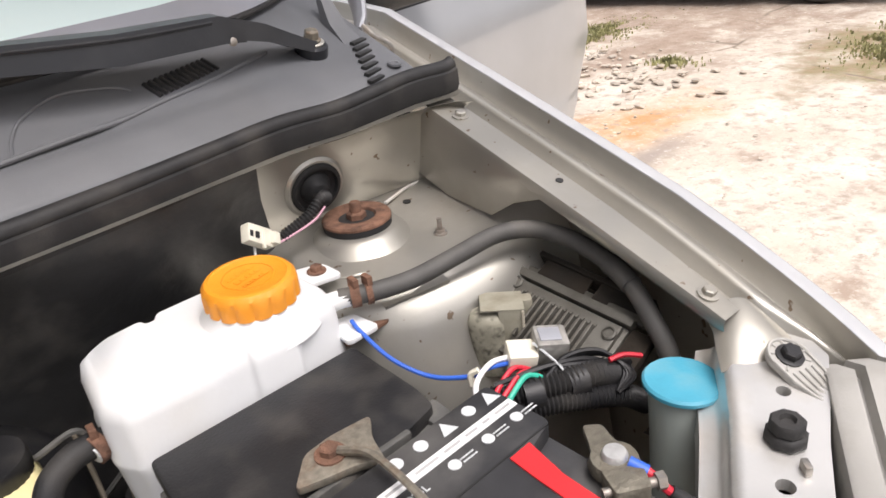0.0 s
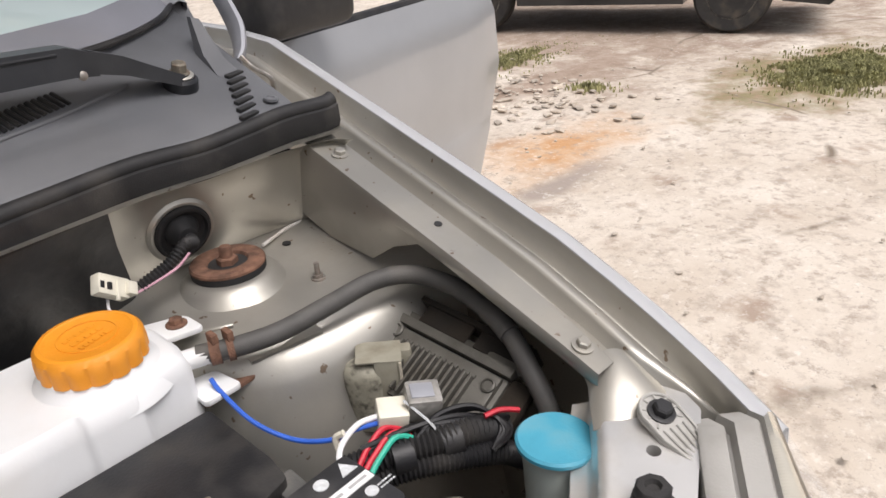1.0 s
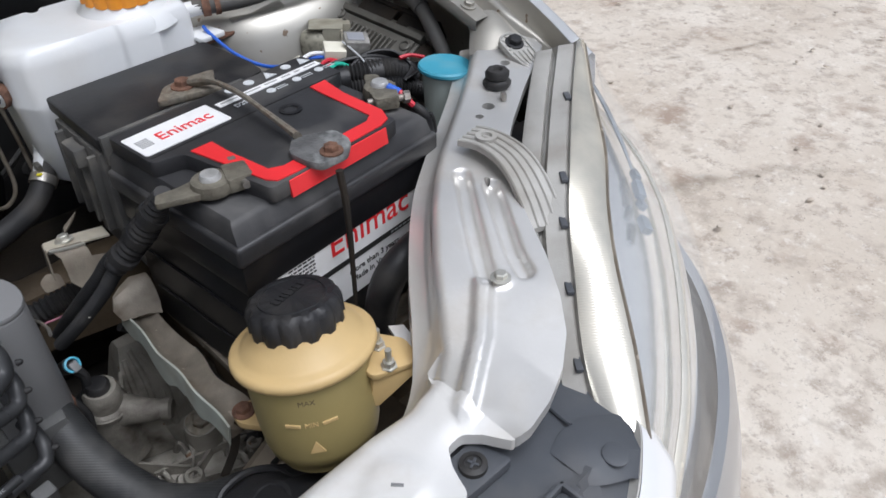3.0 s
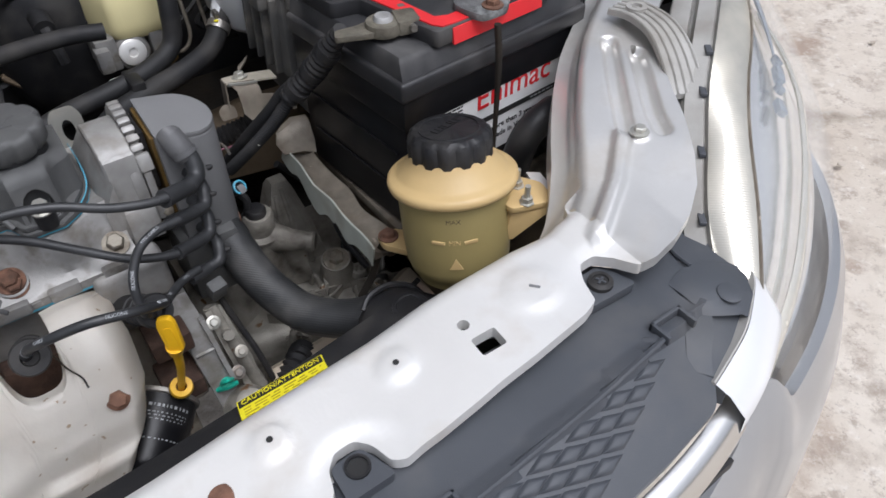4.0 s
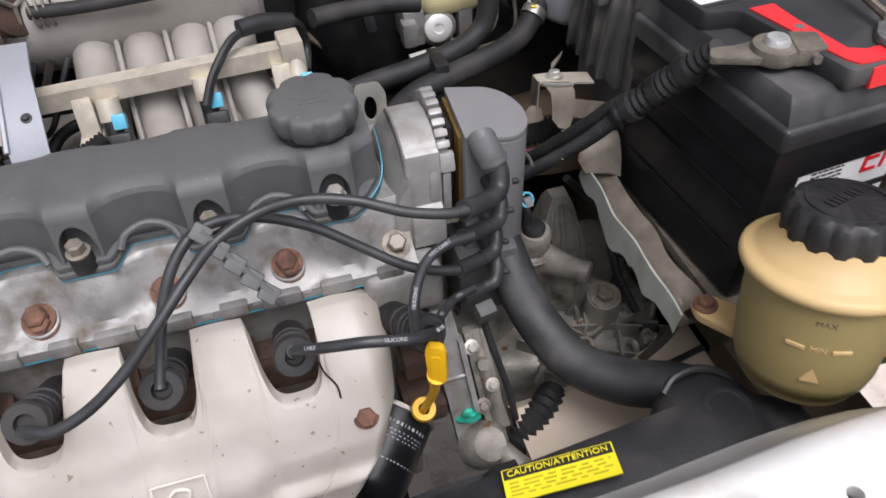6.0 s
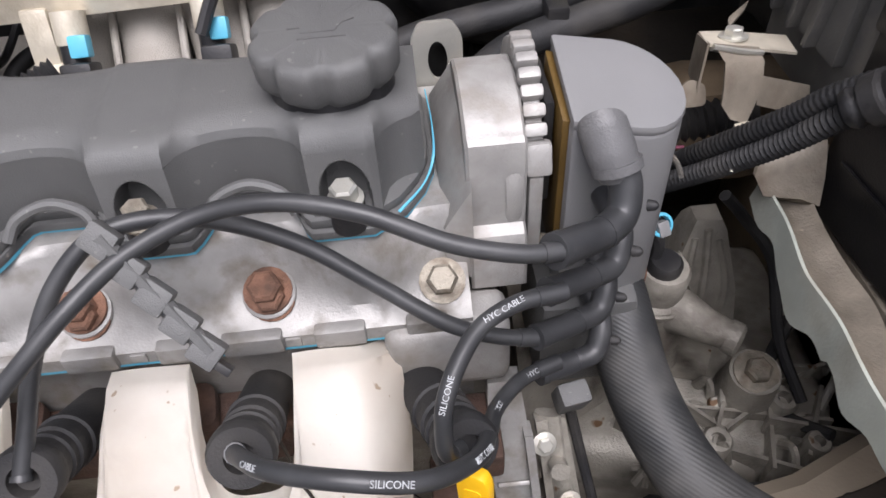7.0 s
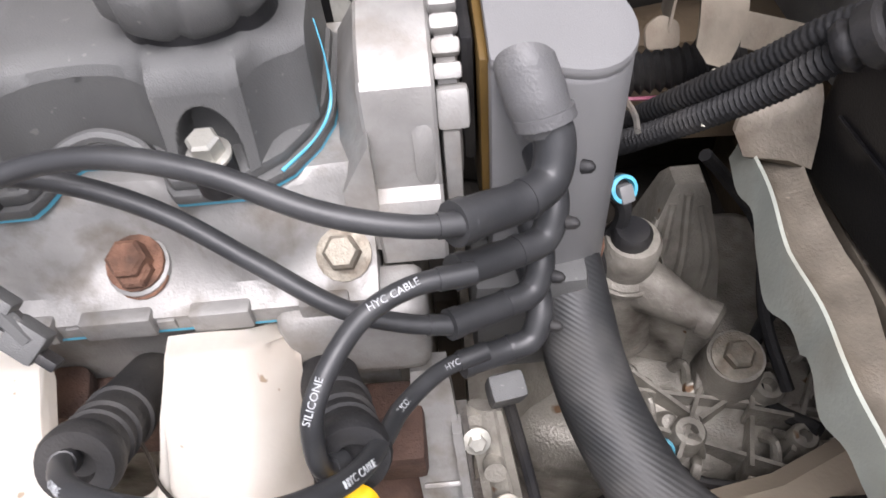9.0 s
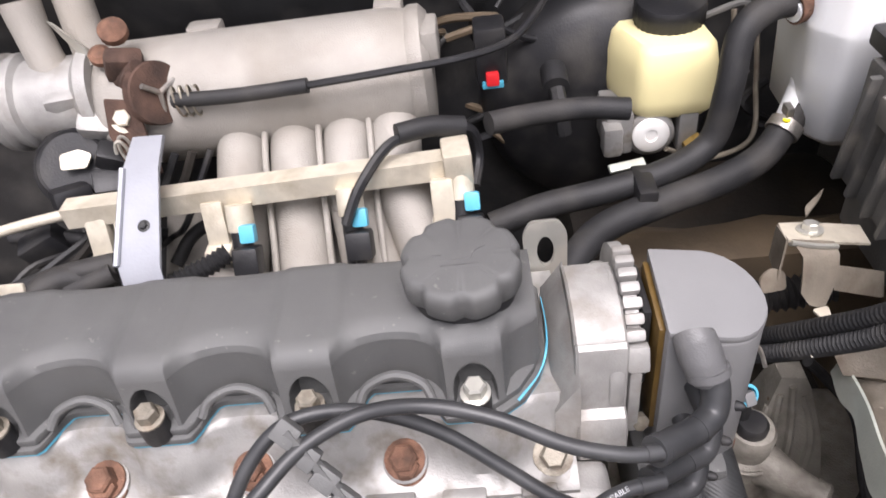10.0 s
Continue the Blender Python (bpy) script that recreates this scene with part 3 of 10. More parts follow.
def build_wheelhouse():
    """Strut tower, wheel-house top and side, upper bulkhead."""
    t = thing("inner_wing", "beige-silver pressed inner wing with strut tower", "car body panel")
    # wheel-house: a soft-edged step, low in front, high behind
    rings = []
    for x, dy, dz in ((0.30, 0.10, -0.05), (0.335, 0.05, -0.02), (0.365, 0.0, 0.0), (0.42, -0.03, 0.0), (0.48, -0.04, 0.0), (0.53, -0.045, 0.0), (0.568, -0.04, 0.004), (0.60, -0.04, 0.008), (0.625, -0.04, 0.02)):
        yf = 0.585 + dy
        rings.append([(x, yf - 0.10, 0.60), (x, yf - 0.045, 0.88), (x, yf - 0.015, 0.985 + dz), (x, yf - 0.002, 1.010 + dz), (x, yf + 0.018, 1.021 + dz), (x, yf + 0.04, 1.0255 + dz),
                      (x, 0.70, 1.0375 + dz), (x, 0.752, 1.0435 + dz * 0.5)])
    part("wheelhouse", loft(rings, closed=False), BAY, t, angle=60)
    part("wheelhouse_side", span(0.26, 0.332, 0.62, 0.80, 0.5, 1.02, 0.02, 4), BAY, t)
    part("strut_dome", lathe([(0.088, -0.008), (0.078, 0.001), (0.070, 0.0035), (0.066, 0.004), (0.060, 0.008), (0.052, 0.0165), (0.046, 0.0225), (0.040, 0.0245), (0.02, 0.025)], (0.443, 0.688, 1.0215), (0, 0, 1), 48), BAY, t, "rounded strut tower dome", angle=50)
    part("dome_step", tube([(0.443 + 0.069 * math.cos(a), 0.688 + 0.069 * math.sin(a), 1.0255 - 0.0006 * math.sin(a)) for a in np.linspace(-2.4, 0.5, 18)], 0.0018, 6, 2), BAY, t)
    part("seam_bead", tube([(0.345, 0.660, 1.020), (0.385, 0.622, 1.0275), (0.402, 0.612, 1.0285)], 0.0018, 6, 5), BAY, t, "welded seam bead")
    part("side_bracket", loft([[(0.392, 0.566, 1.012), (0.392, 0.578, 1.014), (0.392, 0.578, 1.011), (0.392, 0.566, 1.009)], [(0.43, 0.556, 1.016), (0.43, 0.574, 1.018), (0.43, 0.574, 1.015), (0.43, 0.556, 1.012)], [(0.462, 0.552, 1.018), (0.462, 0.566, 1.021), (0.462, 0.566, 1.018), (0.462, 0.552, 1.014)]]), BAY, t, "small pressed bracket below the hose")
    # bulkhead over the wheel-house, leaning forward
    rings = []
    for x, bow in ((-0.95, -0.11), (-0.6, -0.08), (-0.2, -0.05), (0.1, -0.025), (0.25, -0.012), (0.36, 0.0), (0.45, 0.0), (0.53, 0.0), (0.57, -0.002), (0.592, -0.012), (0.603, -0.03)):
        rings.append([(x, 0.80 + bow, 0.45), (x, 0.765 + bow, 1.0), (x, 0.748 + bow, 1.038), (x, 0.738 + bow, 1.052), (x, 0.727 + bow, 1.095), (x, 0.716 + bow, 1.135), (x, 0.700 + bow, 1.146), (x, 0.690 + bow, 1.150)])
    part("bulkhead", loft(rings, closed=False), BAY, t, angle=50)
    part("sealant", tube([(0.50, 0.716, 1.0445), (0.545, 0.735, 1.0445), (0.586, 0.742, 1.045), (0.597, 0.73, 1.08), (0.60, 0.715, 1.12)], 0.0022, 6, 8), FRONT, t, "bead of pale seam sealant")
    for x, y, r in ((0.549, 0.622, 0.0055), (0.525, 0.708, 0.005)):
        part("drain_hole", lathe([(r, 0), (r, 0.0006)], (x, y, 1.0385 - (0.70 - y) * 0.11), (0, -0.1, 1), 14), INK, t, "dark drilled hole")
    st = part("stud", cyl((0.509, 0.624, 1.028), (0.509, 0.624, 1.048), 0.0028, seg=10), STEEL, t)
    part("nut", lathe([(0.008, 0), (0.008, 0.002), (0.0055, 0.0025), (0.0055, 0.006)], (0.509, 0.624, 1.029), (0, 0, 1), 12), STEEL, st)
    # apron under the ledge, in front of the wheel-house
    rings = []
    for y in (0.29, 0.34, 0.42, 0.5, 0.55):
        z = ledge_z(y)
        rings.append([(0.562, y, z - 0.012), (0.60, y, z - 0.014), (0.628, y, z - 0.03), (0.632, y, z - 0.1), (0.632, y, 0.5)])
    part("apron", loft(rings, closed=False), BAY, t, angle=60)
    # Added dark sheet: gives the gap under the wing tip its shade.
    part("gap_shade_sheet", loft([[(0.50, y, z), (0.56, y, z + 0.012), (0.62, y, z + 0.010), (0.645, y, z - 0.03)] for y, z in ((0.13, 0.90), (0.20, 0.925), (0.27, 0.935), (0.34, 0.925))], closed=False), UNDERDARK, t, "dark sheet added for the shade in the gap inside the wing tip", angle=60)
    return t


build_wheelhouse()
def build_strut_mount():
    t = thing("strut_mount", "round rusty strut top mount with centre nut", "strut mount")
    c = Vector((0.443, 0.688, 1.0455))
    part("rubber_ring", lathe([(0.0365, -0.003), (0.0385, 0.000), (0.039, 0.005), (0.0375, 0.009)], c, (0, 0, 1), 40), RUBBER, t)
    part("cup", lathe([(0.0375, 0.007), (0.0392, 0.008), (0.0392, 0.0105), (0.0375, 0.0125), (0.030, 0.0130), (0.0225, 0.0122), (0.0205, 0.0095), (0.0195, 0.001), (0.0, 0.000)], c, (0, 0, 1), 40), RUST, t, "dished rusty cup", angle=35)
    part("bolt_washer", lathe([(0.0135, 0.001), (0.013, 0.005), (0.0115, 0.006)], c, (0, 0, 1), 24), RUST, t)
    part("centre_nut", lathe([(0.0112, 0.005), (0.0112, 0.015), (0.0095, 0.0165), (0.0, 0.0165)], c, (0.02, 0, 1), 6), RUST, t, angle=30)
    part("stud_end", lathe([(0.0068, 0.015), (0.0068, 0.026), (0.0055, 0.028), (0.0, 0.0275)], c, (0.02, 0, 1), 14), RUST, t)


build_strut_mount()


def build_insulation():
    rings = []
    for x, bow in ((-0.95, -0.115), (-0.6, -0.085), (-0.2, -0.055), (0.1, -0.030), (0.25, -0.017), (0.345, -0.006)):
        w = 0.004 * math.sin(x * 31)
        rings.append([(x + 0.022, 0.772 + bow + w, 0.62), (x + 0.016, 0.760 + bow + w, 0.98), (x + 0.012, 0.735 + bow + w, 1.05), (x + 0.006, 0.720 + bow - w, 1.10), (x, 0.700 + bow, 1.1435)])
    bm = loft(rings, closed=False)
    bmesh.ops.subdivide_edges(bm, edges=bm.edges, cuts=3, use_grid_fill=True, smooth=0.3)
    bmesh.ops.solidify(bm, geom=bm.faces, thickness=-0.004)
    whole("bulkhead_insulation", bm, PAD, "black bulkhead insulation mat, scuffed, under the cowl", "insulation mat", angle=50)


build_insulation()


def grommet_harness():
    t = thing("wiring_grommet", "black rubber bulkhead grommet with loose harness", "grommet")
    ax, c = Vector((0.0, -0.968, -0.25)).normalized(), Vector((0.419, 0.7265, 1.089))
    part("body", lathe([(0.031, -0.012), (0.031, 0.004), (0.029, 0.0065), (0.026, 0.0065), (0.0245, 0.002), (0.019, 0.0005), (0.0175, 0.003), (0.014, 0.006), (0.0105, 0.013), (0.0085, 0.014)], c, ax, 36), RUBBER, t, angle=35)
    part("rim", lathe([(0.031, -0.004), (0.036, -0.004), (0.0375, -0.001), (0.034, 0.002), (0.031, 0.002)], c, ax, 36, hollow=True), BAY, t, "pressed rim round the grommet")
    part("sleeve", tube([c + ax * 0.012, c + ax * 0.024, (0.405, 0.690, 1.090), (0.385, 0.686, 1.078), (0.352, 0.686, 1.066)], 0.0058, 10, 8, ridges=0.004, amp=0.0009), RUBBER, t, "ribbed black sleeve")
    part("lead", tube([(0.404, 0.680, 1.084), (0.385, 0.679, 1.073), (0.345, 0.682, 1.063)], 0.0014, 6, 6), material("pink_insulation", (0.55, 0.3, 0.38), 0.5), t, "thin pink wire")
    part("tail", tube([(0.322, 0.69, 1.066), (0.318, 0.68, 1.058), (0.325, 0.675, 1.045), (0.318, 0.665, 1.035)], 0.0014, 6, 6), WHITE, t, "thin white wire")
    p = part("plug", box((0.326, 0.686, 1.077), (0.034, 0.012, 0.020), 0.002, (-30, 38, 15)), IVORY, t, "ivory multi-pin plug")
    for dx, dz in ((-0.004, 0.003), (0.002, -0.001)):
        part("socket", box((0.322 + dx, 0.6788, 1.083 + dz), (0.0045, 0.003, 0.007), 0.0006, (-30, 38, 15)), BLACK, p)
    part("latch", box((0.341, 0.686, 1.068), (0.010, 0.014, 0.013), 0.0012, (-30, 38, 15)), IVORY, p)
    part("rib", box((0.330, 0.6795, 1.0745), (0.003, 0.003, 0.020), 0.0006, (-30, 38, 15)), IVORY, p)


grommet_harness()


def cowl_bow(x):
    """How far the base of the windscreen is bowed forward across the car."""
    return lerp_table(x, [-1.0, -0.6, -0.2, 0.1, 0.25, 0.36, 0.5, 0.7], [-0.16, -0.10, -0.075, -0.045, -0.022, -0.007, 0.0, 0.006])


def screen_base(x):
    """Line along which the windscreen meets the cowl."""
    return (lerp_table(x, [-0.95, -0.4, 0.0, 0.25, 0.42, 0.50, 0.545, 0.60], [0.74, 0.745, 0.765, 0.80, 0.85, 0.90, 0.95, 1.03]), lerp_table(x, [0.0, 0.25, 0.42, 0.545, 0.6], [1.258, 1.260, 1.262, 1.274, 1.285]))


def build_cowl():
    t = thing("cowl_panel", "dark grey plastic windscreen cowl with louvres", "cowl panel")
    xs = [-0.95, -0.6, -0.35, -0.1, 0.05, 0.15, 0.25, 0.33, 0.40, 0.46, 0.51, 0.55, 0.58]
    rings = []
    for x in xs:
        b = cowl_bow(x)
        yb, zb = screen_base(x)
        y0, z0 = 0.716 + b, 1.176 + lerp_table(x, [0.2, 0.45, 0.58], [0.0, 0.004, 0.0])
        ring = [(x, 0.708 + b, 1.150)]
        for f in (0.0, 0.12, 0.28, 0.45, 0.62, 0.80, 0.93, 1.0):
            sag = 0.010 * math.sin(math.pi * f) * lerp_table(x, [0.1, 0.35, 0.5, 0.6], [0.2, 0.6, 1.0, 0.4])
            step = 0.006 * (1 if f >= 0.45 else 0) * lerp_table(x, [0.38, 0.45], [1.0, 0.0])
            ring.append((x, y0 + (yb - y0) * f, z0 + (zb - 0.006 - z0) * f ** 0.85 - sag - step))
        ring.append((x, yb + 0.05, zb + 0.002))
        rings.append(ring)
    bm = loft(rings, closed=False)
    bmesh.ops.subdivide_edges(bm, edges=bm.edges, cuts=2, use_grid_fill=True, smooth=0.2)
    part("panel", bm, COWL, t, angle=60)
    def surface(x, f, up=0.0):
        bw = cowl_bow(x)
        yb, zb = screen_base(x)
        y0, z0 = 0.716 + bw, 1.176 + lerp_table(x, [0.2, 0.45, 0.58], [0.0, 0.004, 0.0])
        sag = 0.010 * math.sin(math.pi * f) * lerp_table(x, [0.1, 0.35, 0.5, 0.6], [0.2, 0.6, 1.0, 0.4])
        step = 0.006 * (1 if f >= 0.45 else 0) * lerp_table(x, [0.38, 0.45], [1.0, 0.0])
        return Vector((x, y0 + (yb - y0) * f, z0 + (zb - 0.006 - z0) * f ** 0.85 - sag - step + up))
    for i in range(12):
        x = 0.286 + 0.0066 * i
        part("louvre", tube([surface(x + 0.010, 0.60 + 0.008 * i, 0.001), surface(x, 0.76 + 0.006 * i, 0.001)], 0.0026, 6, 2), BLACK, t)
    part("ridge", tube([surface(x, f, 0.0005) for x, f in ((0.05, 0.30), (0.14, 0.37), (0.208, 0.42), (0.25, 0.50), (0.296, 0.56), (0.36, 0.62), (0.432, 0.68))], 0.003, 8, 4), COWL, t, "moulded ridge")
    part("dish_rim", tube([surface(x, f, 0.0003) for x, f in ((0.150, 0.46), (0.156, 0.60), (0.172, 0.76), (0.208, 0.88), (0.256, 0.82), (0.272, 0.74))], 0.002, 8, 4), COWL, t, "edge of a round moulded recess")
    for i in range(8):
        k = i / 7
        x, y = 0.556 - 0.040 * k, 0.815 - 0.098 * k
        f = (y - 0.716 - cowl_bow(x)) / (screen_base(x)[0] - 0.716 - cowl_bow(x))
        c = surface(x, f, 0.0012)
        part("vent_slot", box(c, (0.028, 0.0066, 0.0040), 0.001, (14, 0, 24)), INK, t, "open drain slot")
    part("clip", lathe([(0.0085, 0), (0.008, 0.0025), (0.005, 0.003), (0.004, 0.0015), (0.0, 0.0015)], surface(0.560, 0.12, 0.002), (0.1, -0.2, 1), 18), COWL, t, "round plastic fastener")
    # upstand beside the bonnet hinge
    part("upstand", loft([[(0.535, 0.80, 1.205), (0.575, 0.80, 1.195), (0.575, 0.82, 1.195), (0.535, 0.82, 1.205)], [(0.540, 0.85, 1.235), (0.562, 0.845, 1.23), (0.562, 0.865, 1.23), (0.540, 0.87, 1.235)],
                          [(0.550, 0.885, 1.275), (0.558, 0.88, 1.272), (0.558, 0.89, 1.272), (0.550, 0.895, 1.275)]]), COWL, t)
    part("end_panel", loft([[(0.575, 0.93, 1.2), (0.60, 0.93, 1.19)], [(0.57, 1.0, 1.28), (0.612, 1.02, 1.27)], [(0.585, 1.1, 1.36), (0.625, 1.1, 1.34)], [(0.6, 1.3, 1.49), (0.64, 1.3, 1.47)]], closed=False), COWL, t)
    return t


build_cowl()


def build_seal():
    line = [(x, 0.703 + cowl_bow(x), z) for x, z in ((-0.95, 1.158), (-0.6, 1.16), (-0.2, 1.160), (0.05, 1.163), (0.2, 1.166), (0.3, 1.170), (0.38, 1.174), (0.45, 1.172), (0.50, 1.176), (0.55, 1.181), (0.60, 1.180), (0.615, 1.183))]
    t = thing("bonnet_seal", "black rubber bonnet weatherstrip along the cowl edge", "rubber seal")
    part("bulb", tube([(x, y + 0.004, z + 0.003) for x, y, z in line], 0.0085, 12, 8), RUBBER, t)
    rings = []
    for x, y, z in curve_points(line, 5):
        rings.append([(x, y - 0.004, z - 0.028), (x, y - 0.008, z - 0.02), (x, y - 0.007, z - 0.002), (x, y + 0.004, z + 0.003), (x, y + 0.006, z - 0.028)])
    part("lip", loft(rings), RUBBER, t, "flat lower lip", angle=50)
    rings = [[(x, 0.688 + cowl_bow(x), 1.1475 + (z - 1.17) * 0.5), (x, 0.712 + cowl_bow(x), 1.1505 + (z - 1.17) * 0.5)] for x, y, z in line]
    bm = loft(rings, closed=False)
    bmesh.ops.solidify(bm, geom=bm.faces, thickness=0.002)
    part("flange", bm, BAY, t, "painted sheet flange under the seal")


build_seal()


def build_wiper():
    t = thing("wiper_arm", "black windscreen wiper arm with bare pivot nut", "wiper arm")
    a = Vector((0.486, 0.803, 1.222))
    part("pivot_head", join(lathe([(0.0175, -0.016), (0.019, -0.010), (0.019, 0.003), (0.0165, 0.006), (0.0, 0.006)], a, (0.05, -0.3, 1), 28),
                            loft([[(x, y - w, z - 0.006), (x, y - w * 0.8, z + h), (x, y + w * 0.8, z + h), (x, y + w, z - 0.006)] for x, y, z, w, h in ((0.492, 0.800, 1.222, 0.010, 0.006), (0.478, 0.800, 1.226, 0.016, 0.008), (0.455, 0.796, 1.236, 0.015, 0.010), (0.425, 0.790, 1.249, 0.0135, 0.013), (0.392, 0.781, 1.258, 0.013, 0.016))])), WIPER, t, angle=35)
    part("arm", loft([[(0.395, 0.790, 1.272), (0.395, 0.768, 1.272), (0.395, 0.766, 1.250), (0.395, 0.790, 1.250)],
                      [(0.370, 0.788, 1.282), (0.370, 0.762, 1.281), (0.370, 0.758, 1.254), (0.370, 0.788, 1.254)],
                      [(0.264, 0.780, 1.286), (0.264, 0.748, 1.285), (0.264, 0.742, 1.257), (0.264, 0.780, 1.257)],
                      [(0.14, 0.770, 1.298), (0.14, 0.745, 1.297), (0.14, 0.740, 1.273), (0.14, 0.770, 1.273)], [(0.0, 0.765, 1.310), (0.0, 0.745, 1.309), (0.0, 0.74, 1.288), (0.0, 0.765, 1.288)]]), WIPER, t)
    bolt("pivot_nut", a + Vector((0, -0.002, 0.0085)), (0.05, -0.3, 1), 0.0085, OLDBOLT, t, "weathered pivot nut", washer=1.3, h=0.011)
    part("pivot_washer", lathe([(0.0145, 0), (0.015, 0.002), (0.0135, 0.003), (0.0, 0.003)], a + Vector((0, -0.001, 0.0055)), (0.05, -0.3, 1), 26), ZINC, t, "plated washer")
    part("arm_groove", tube([(0.36, 0.7605, 1.276), (0.264, 0.7465, 1.280), (0.14, 0.743, 1.291)], 0.0022, 6, 3), WIPER, t)
    part("rivet", lathe([(0.0045, 0), (0.0045, 0.002), (0.003, 0.003)], (0.378, 0.7625, 1.254), (0, -1, 0.1), 14), STEEL, t)


build_wiper()


def build_windscreen():
    t = thing("windscreen", "raked windscreen glass with border, bright sky reflection painted into the colour", "windscreen")
    def at(x, s):
        yb, zb = screen_base(x)
        return (x * (1 - 0.12 * s), yb + s * 0.82, zb + s * 0.46)
    xs = [-0.95, -0.6, -0.3, 0.0, 0.2, 0.35, 0.45, 0.53, 0.575]
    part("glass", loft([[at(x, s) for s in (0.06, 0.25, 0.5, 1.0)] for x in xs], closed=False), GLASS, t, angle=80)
    part("border", loft([[at(x, s) for s in (0.0, 0.03, 0.06)] for x in xs], closed=False), FRIT, t, "ceramic border, lightened with painted sky reflection", angle=80)
    part("trim", tube([Vector(at(x, -0.004)) + Vector((0, 0, 0.002)) for x in xs], 0.004, 8, 5), BLACK, t)
    part("pillar", loft([[Vector(at(0.57, s)) + Vector(d) for d in ((0, 0, 0), (0.015, 0.0, 0.006), (0.035, 0.02, 0.0), (0.04, 0.05, -0.04))] for s in (0.0, 0.5, 1.0)], closed=False), BODY, t)


build_windscreen()


def build_hinge():
    t = part("bonnet_hinge", tube([(0.585, 0.86, 1.215), (0.600, 0.875, 1.225), (0.614, 0.90, 1.25), (0.612, 0.925, 1.29), (0.600, 0.95, 1.34), (0.59, 0.97, 1.40)], [0.010, 0.016, 0.019, 0.017, 0.016, 0.016], 10, 8, squash=0.45), GREYMETAL, FENDER, "dusty grey curved bonnet hinge arm")
    part("base", join(span(0.60, 0.65, 0.79, 0.92, 1.150, 1.156, 0.002)), GRIME, t)
    part("rod", tube([(0.606, 0.82, 1.178), (0.602, 0.815, 1.20), (0.592, 0.835, 1.212), (0.587, 0.85, 1.225)], 0.003, 8, 6), STEEL, t)
    part("trough", join(span(0.56, 0.655, 0.735, 1.0, 1.12, 1.135, 0.002)), UNDERDARK, t, "grimy drain trough")


build_hinge()


def build_bonnet():
    """The bonnet, propped up on its hinges over the bay."""
    t = thing("car_bonnet", "raised silver bonnet standing open over the engine bay", "car bonnet")
    def at(x, f, lift):
        bow = 0.05 * (1 - ((x + 0.17) / 0.79) ** 2)
        return (x * (1 - 0.08 * f) - 0.01 * f, 0.96 - 0.56 * f - 0.03 * math.sin(math.pi * f) + lift * 0.85, 1.385 + 0.84 * f + bow * 0.4 + lift * 0.5)
    xs = [-0.96, -0.8, -0.5, -0.17, 0.16, 0.46, 0.62]
    fs = [0.0, 0.15, 0.35, 0.55, 0.75, 0.92, 1.0]
    part("outer_skin", loft([[at(x, f, 0.028) for f in fs] for x in xs], closed=False), BODY, t, angle=60)
    part("inner_frame", loft([[at(x, f, 0.008) for f in fs] for x in xs], closed=False), BAY, t, "dull silver inner frame", angle=60)
    for f in (0.03, 0.5, 0.96):
        part("cross_rib", tube([at(x, f, 0.0) for x in xs], 0.016, 8, 4, squash=0.6), BAY, t)
    for x in (-0.9, -0.55, 0.2, 0.56):
        part("rib", tube([at(x, f, 0.0) for f in fs], 0.016, 8, 4, squash=0.6), BAY, t)


build_bonnet()


def build_door():
    """The car's open front door, standing out beside the wing."""
    t = thing("car_door", "open silver front door of the same car", "car door")
    u_, n_ = Vector((0.952, 0.305, 0)), Vector((0.305, -0.952, 0))
    h = Vector((0.70, 1.18, 0))
    def at(f, z, v):
        w_ = lerp_table(z, [0.3, 0.5, 0.72, 0.82, 0.98, 1.13], [0.84, 0.86, 0.91, 0.99, 1.05, 1.06])
        return h + u_ * (f * w_) + n_ * v + Vector((0, 0, z))
    rings = []
    for f in (0.0, 0.05, 0.3, 0.6, 0.9, 0.985, 1.0):
        e = lerp_table(f, [0, 0.05, 0.9, 1.0], [-0.012, 0.0, 0.0, -0.012])
        rings.append([at(f, z, v + e) for z, v in ((0.30, -0.05), (0.45, -0.012), (0.62, 0.0), (0.78, 0.012), (0.81, 0.006), (0.95, 0.012), (1.08, -0.004), (1.15, -0.03))])
    bm = loft(rings, closed=False)
    bmesh.ops.subdivide_edges(bm, edges=bm.edges, cuts=2, use_grid_fill=True, smooth=0.3)
    bmesh.ops.solidify(bm, geom=bm.faces, thickness=0.04)
    part("door_skin", bm, BODY, t, angle=50)
    part("window_trim", tube([at(0.0, 1.16, -0.03), at(1.0, 1.16, -0.03)], 0.012, 8, 4), BLACK, t)
    part("mirror", box(at(0.16, 1.235, 0.06), (0.24, 0.10, 0.10), 0.035, (0, 0, 18), 4), BLACK, t, "black door mirror")


build_door()


# ---- radiator support and nose ----
PANEL_Z = ([-0.60, -0.3, -0.16, -0.1, 0.0, 0.05, 0.12, 0.16, 0.2, 0.27, 0.33, 0.41, 0.45, 0.48, 0.52, 0.7], [0.890, 0.905, 0.917, 0.926, 0.934, 0.943, 0.947, 0.950, 0.960, 0.978, 0.991, 1.0005, 1.003, 1.006, 1.011, 1.020])
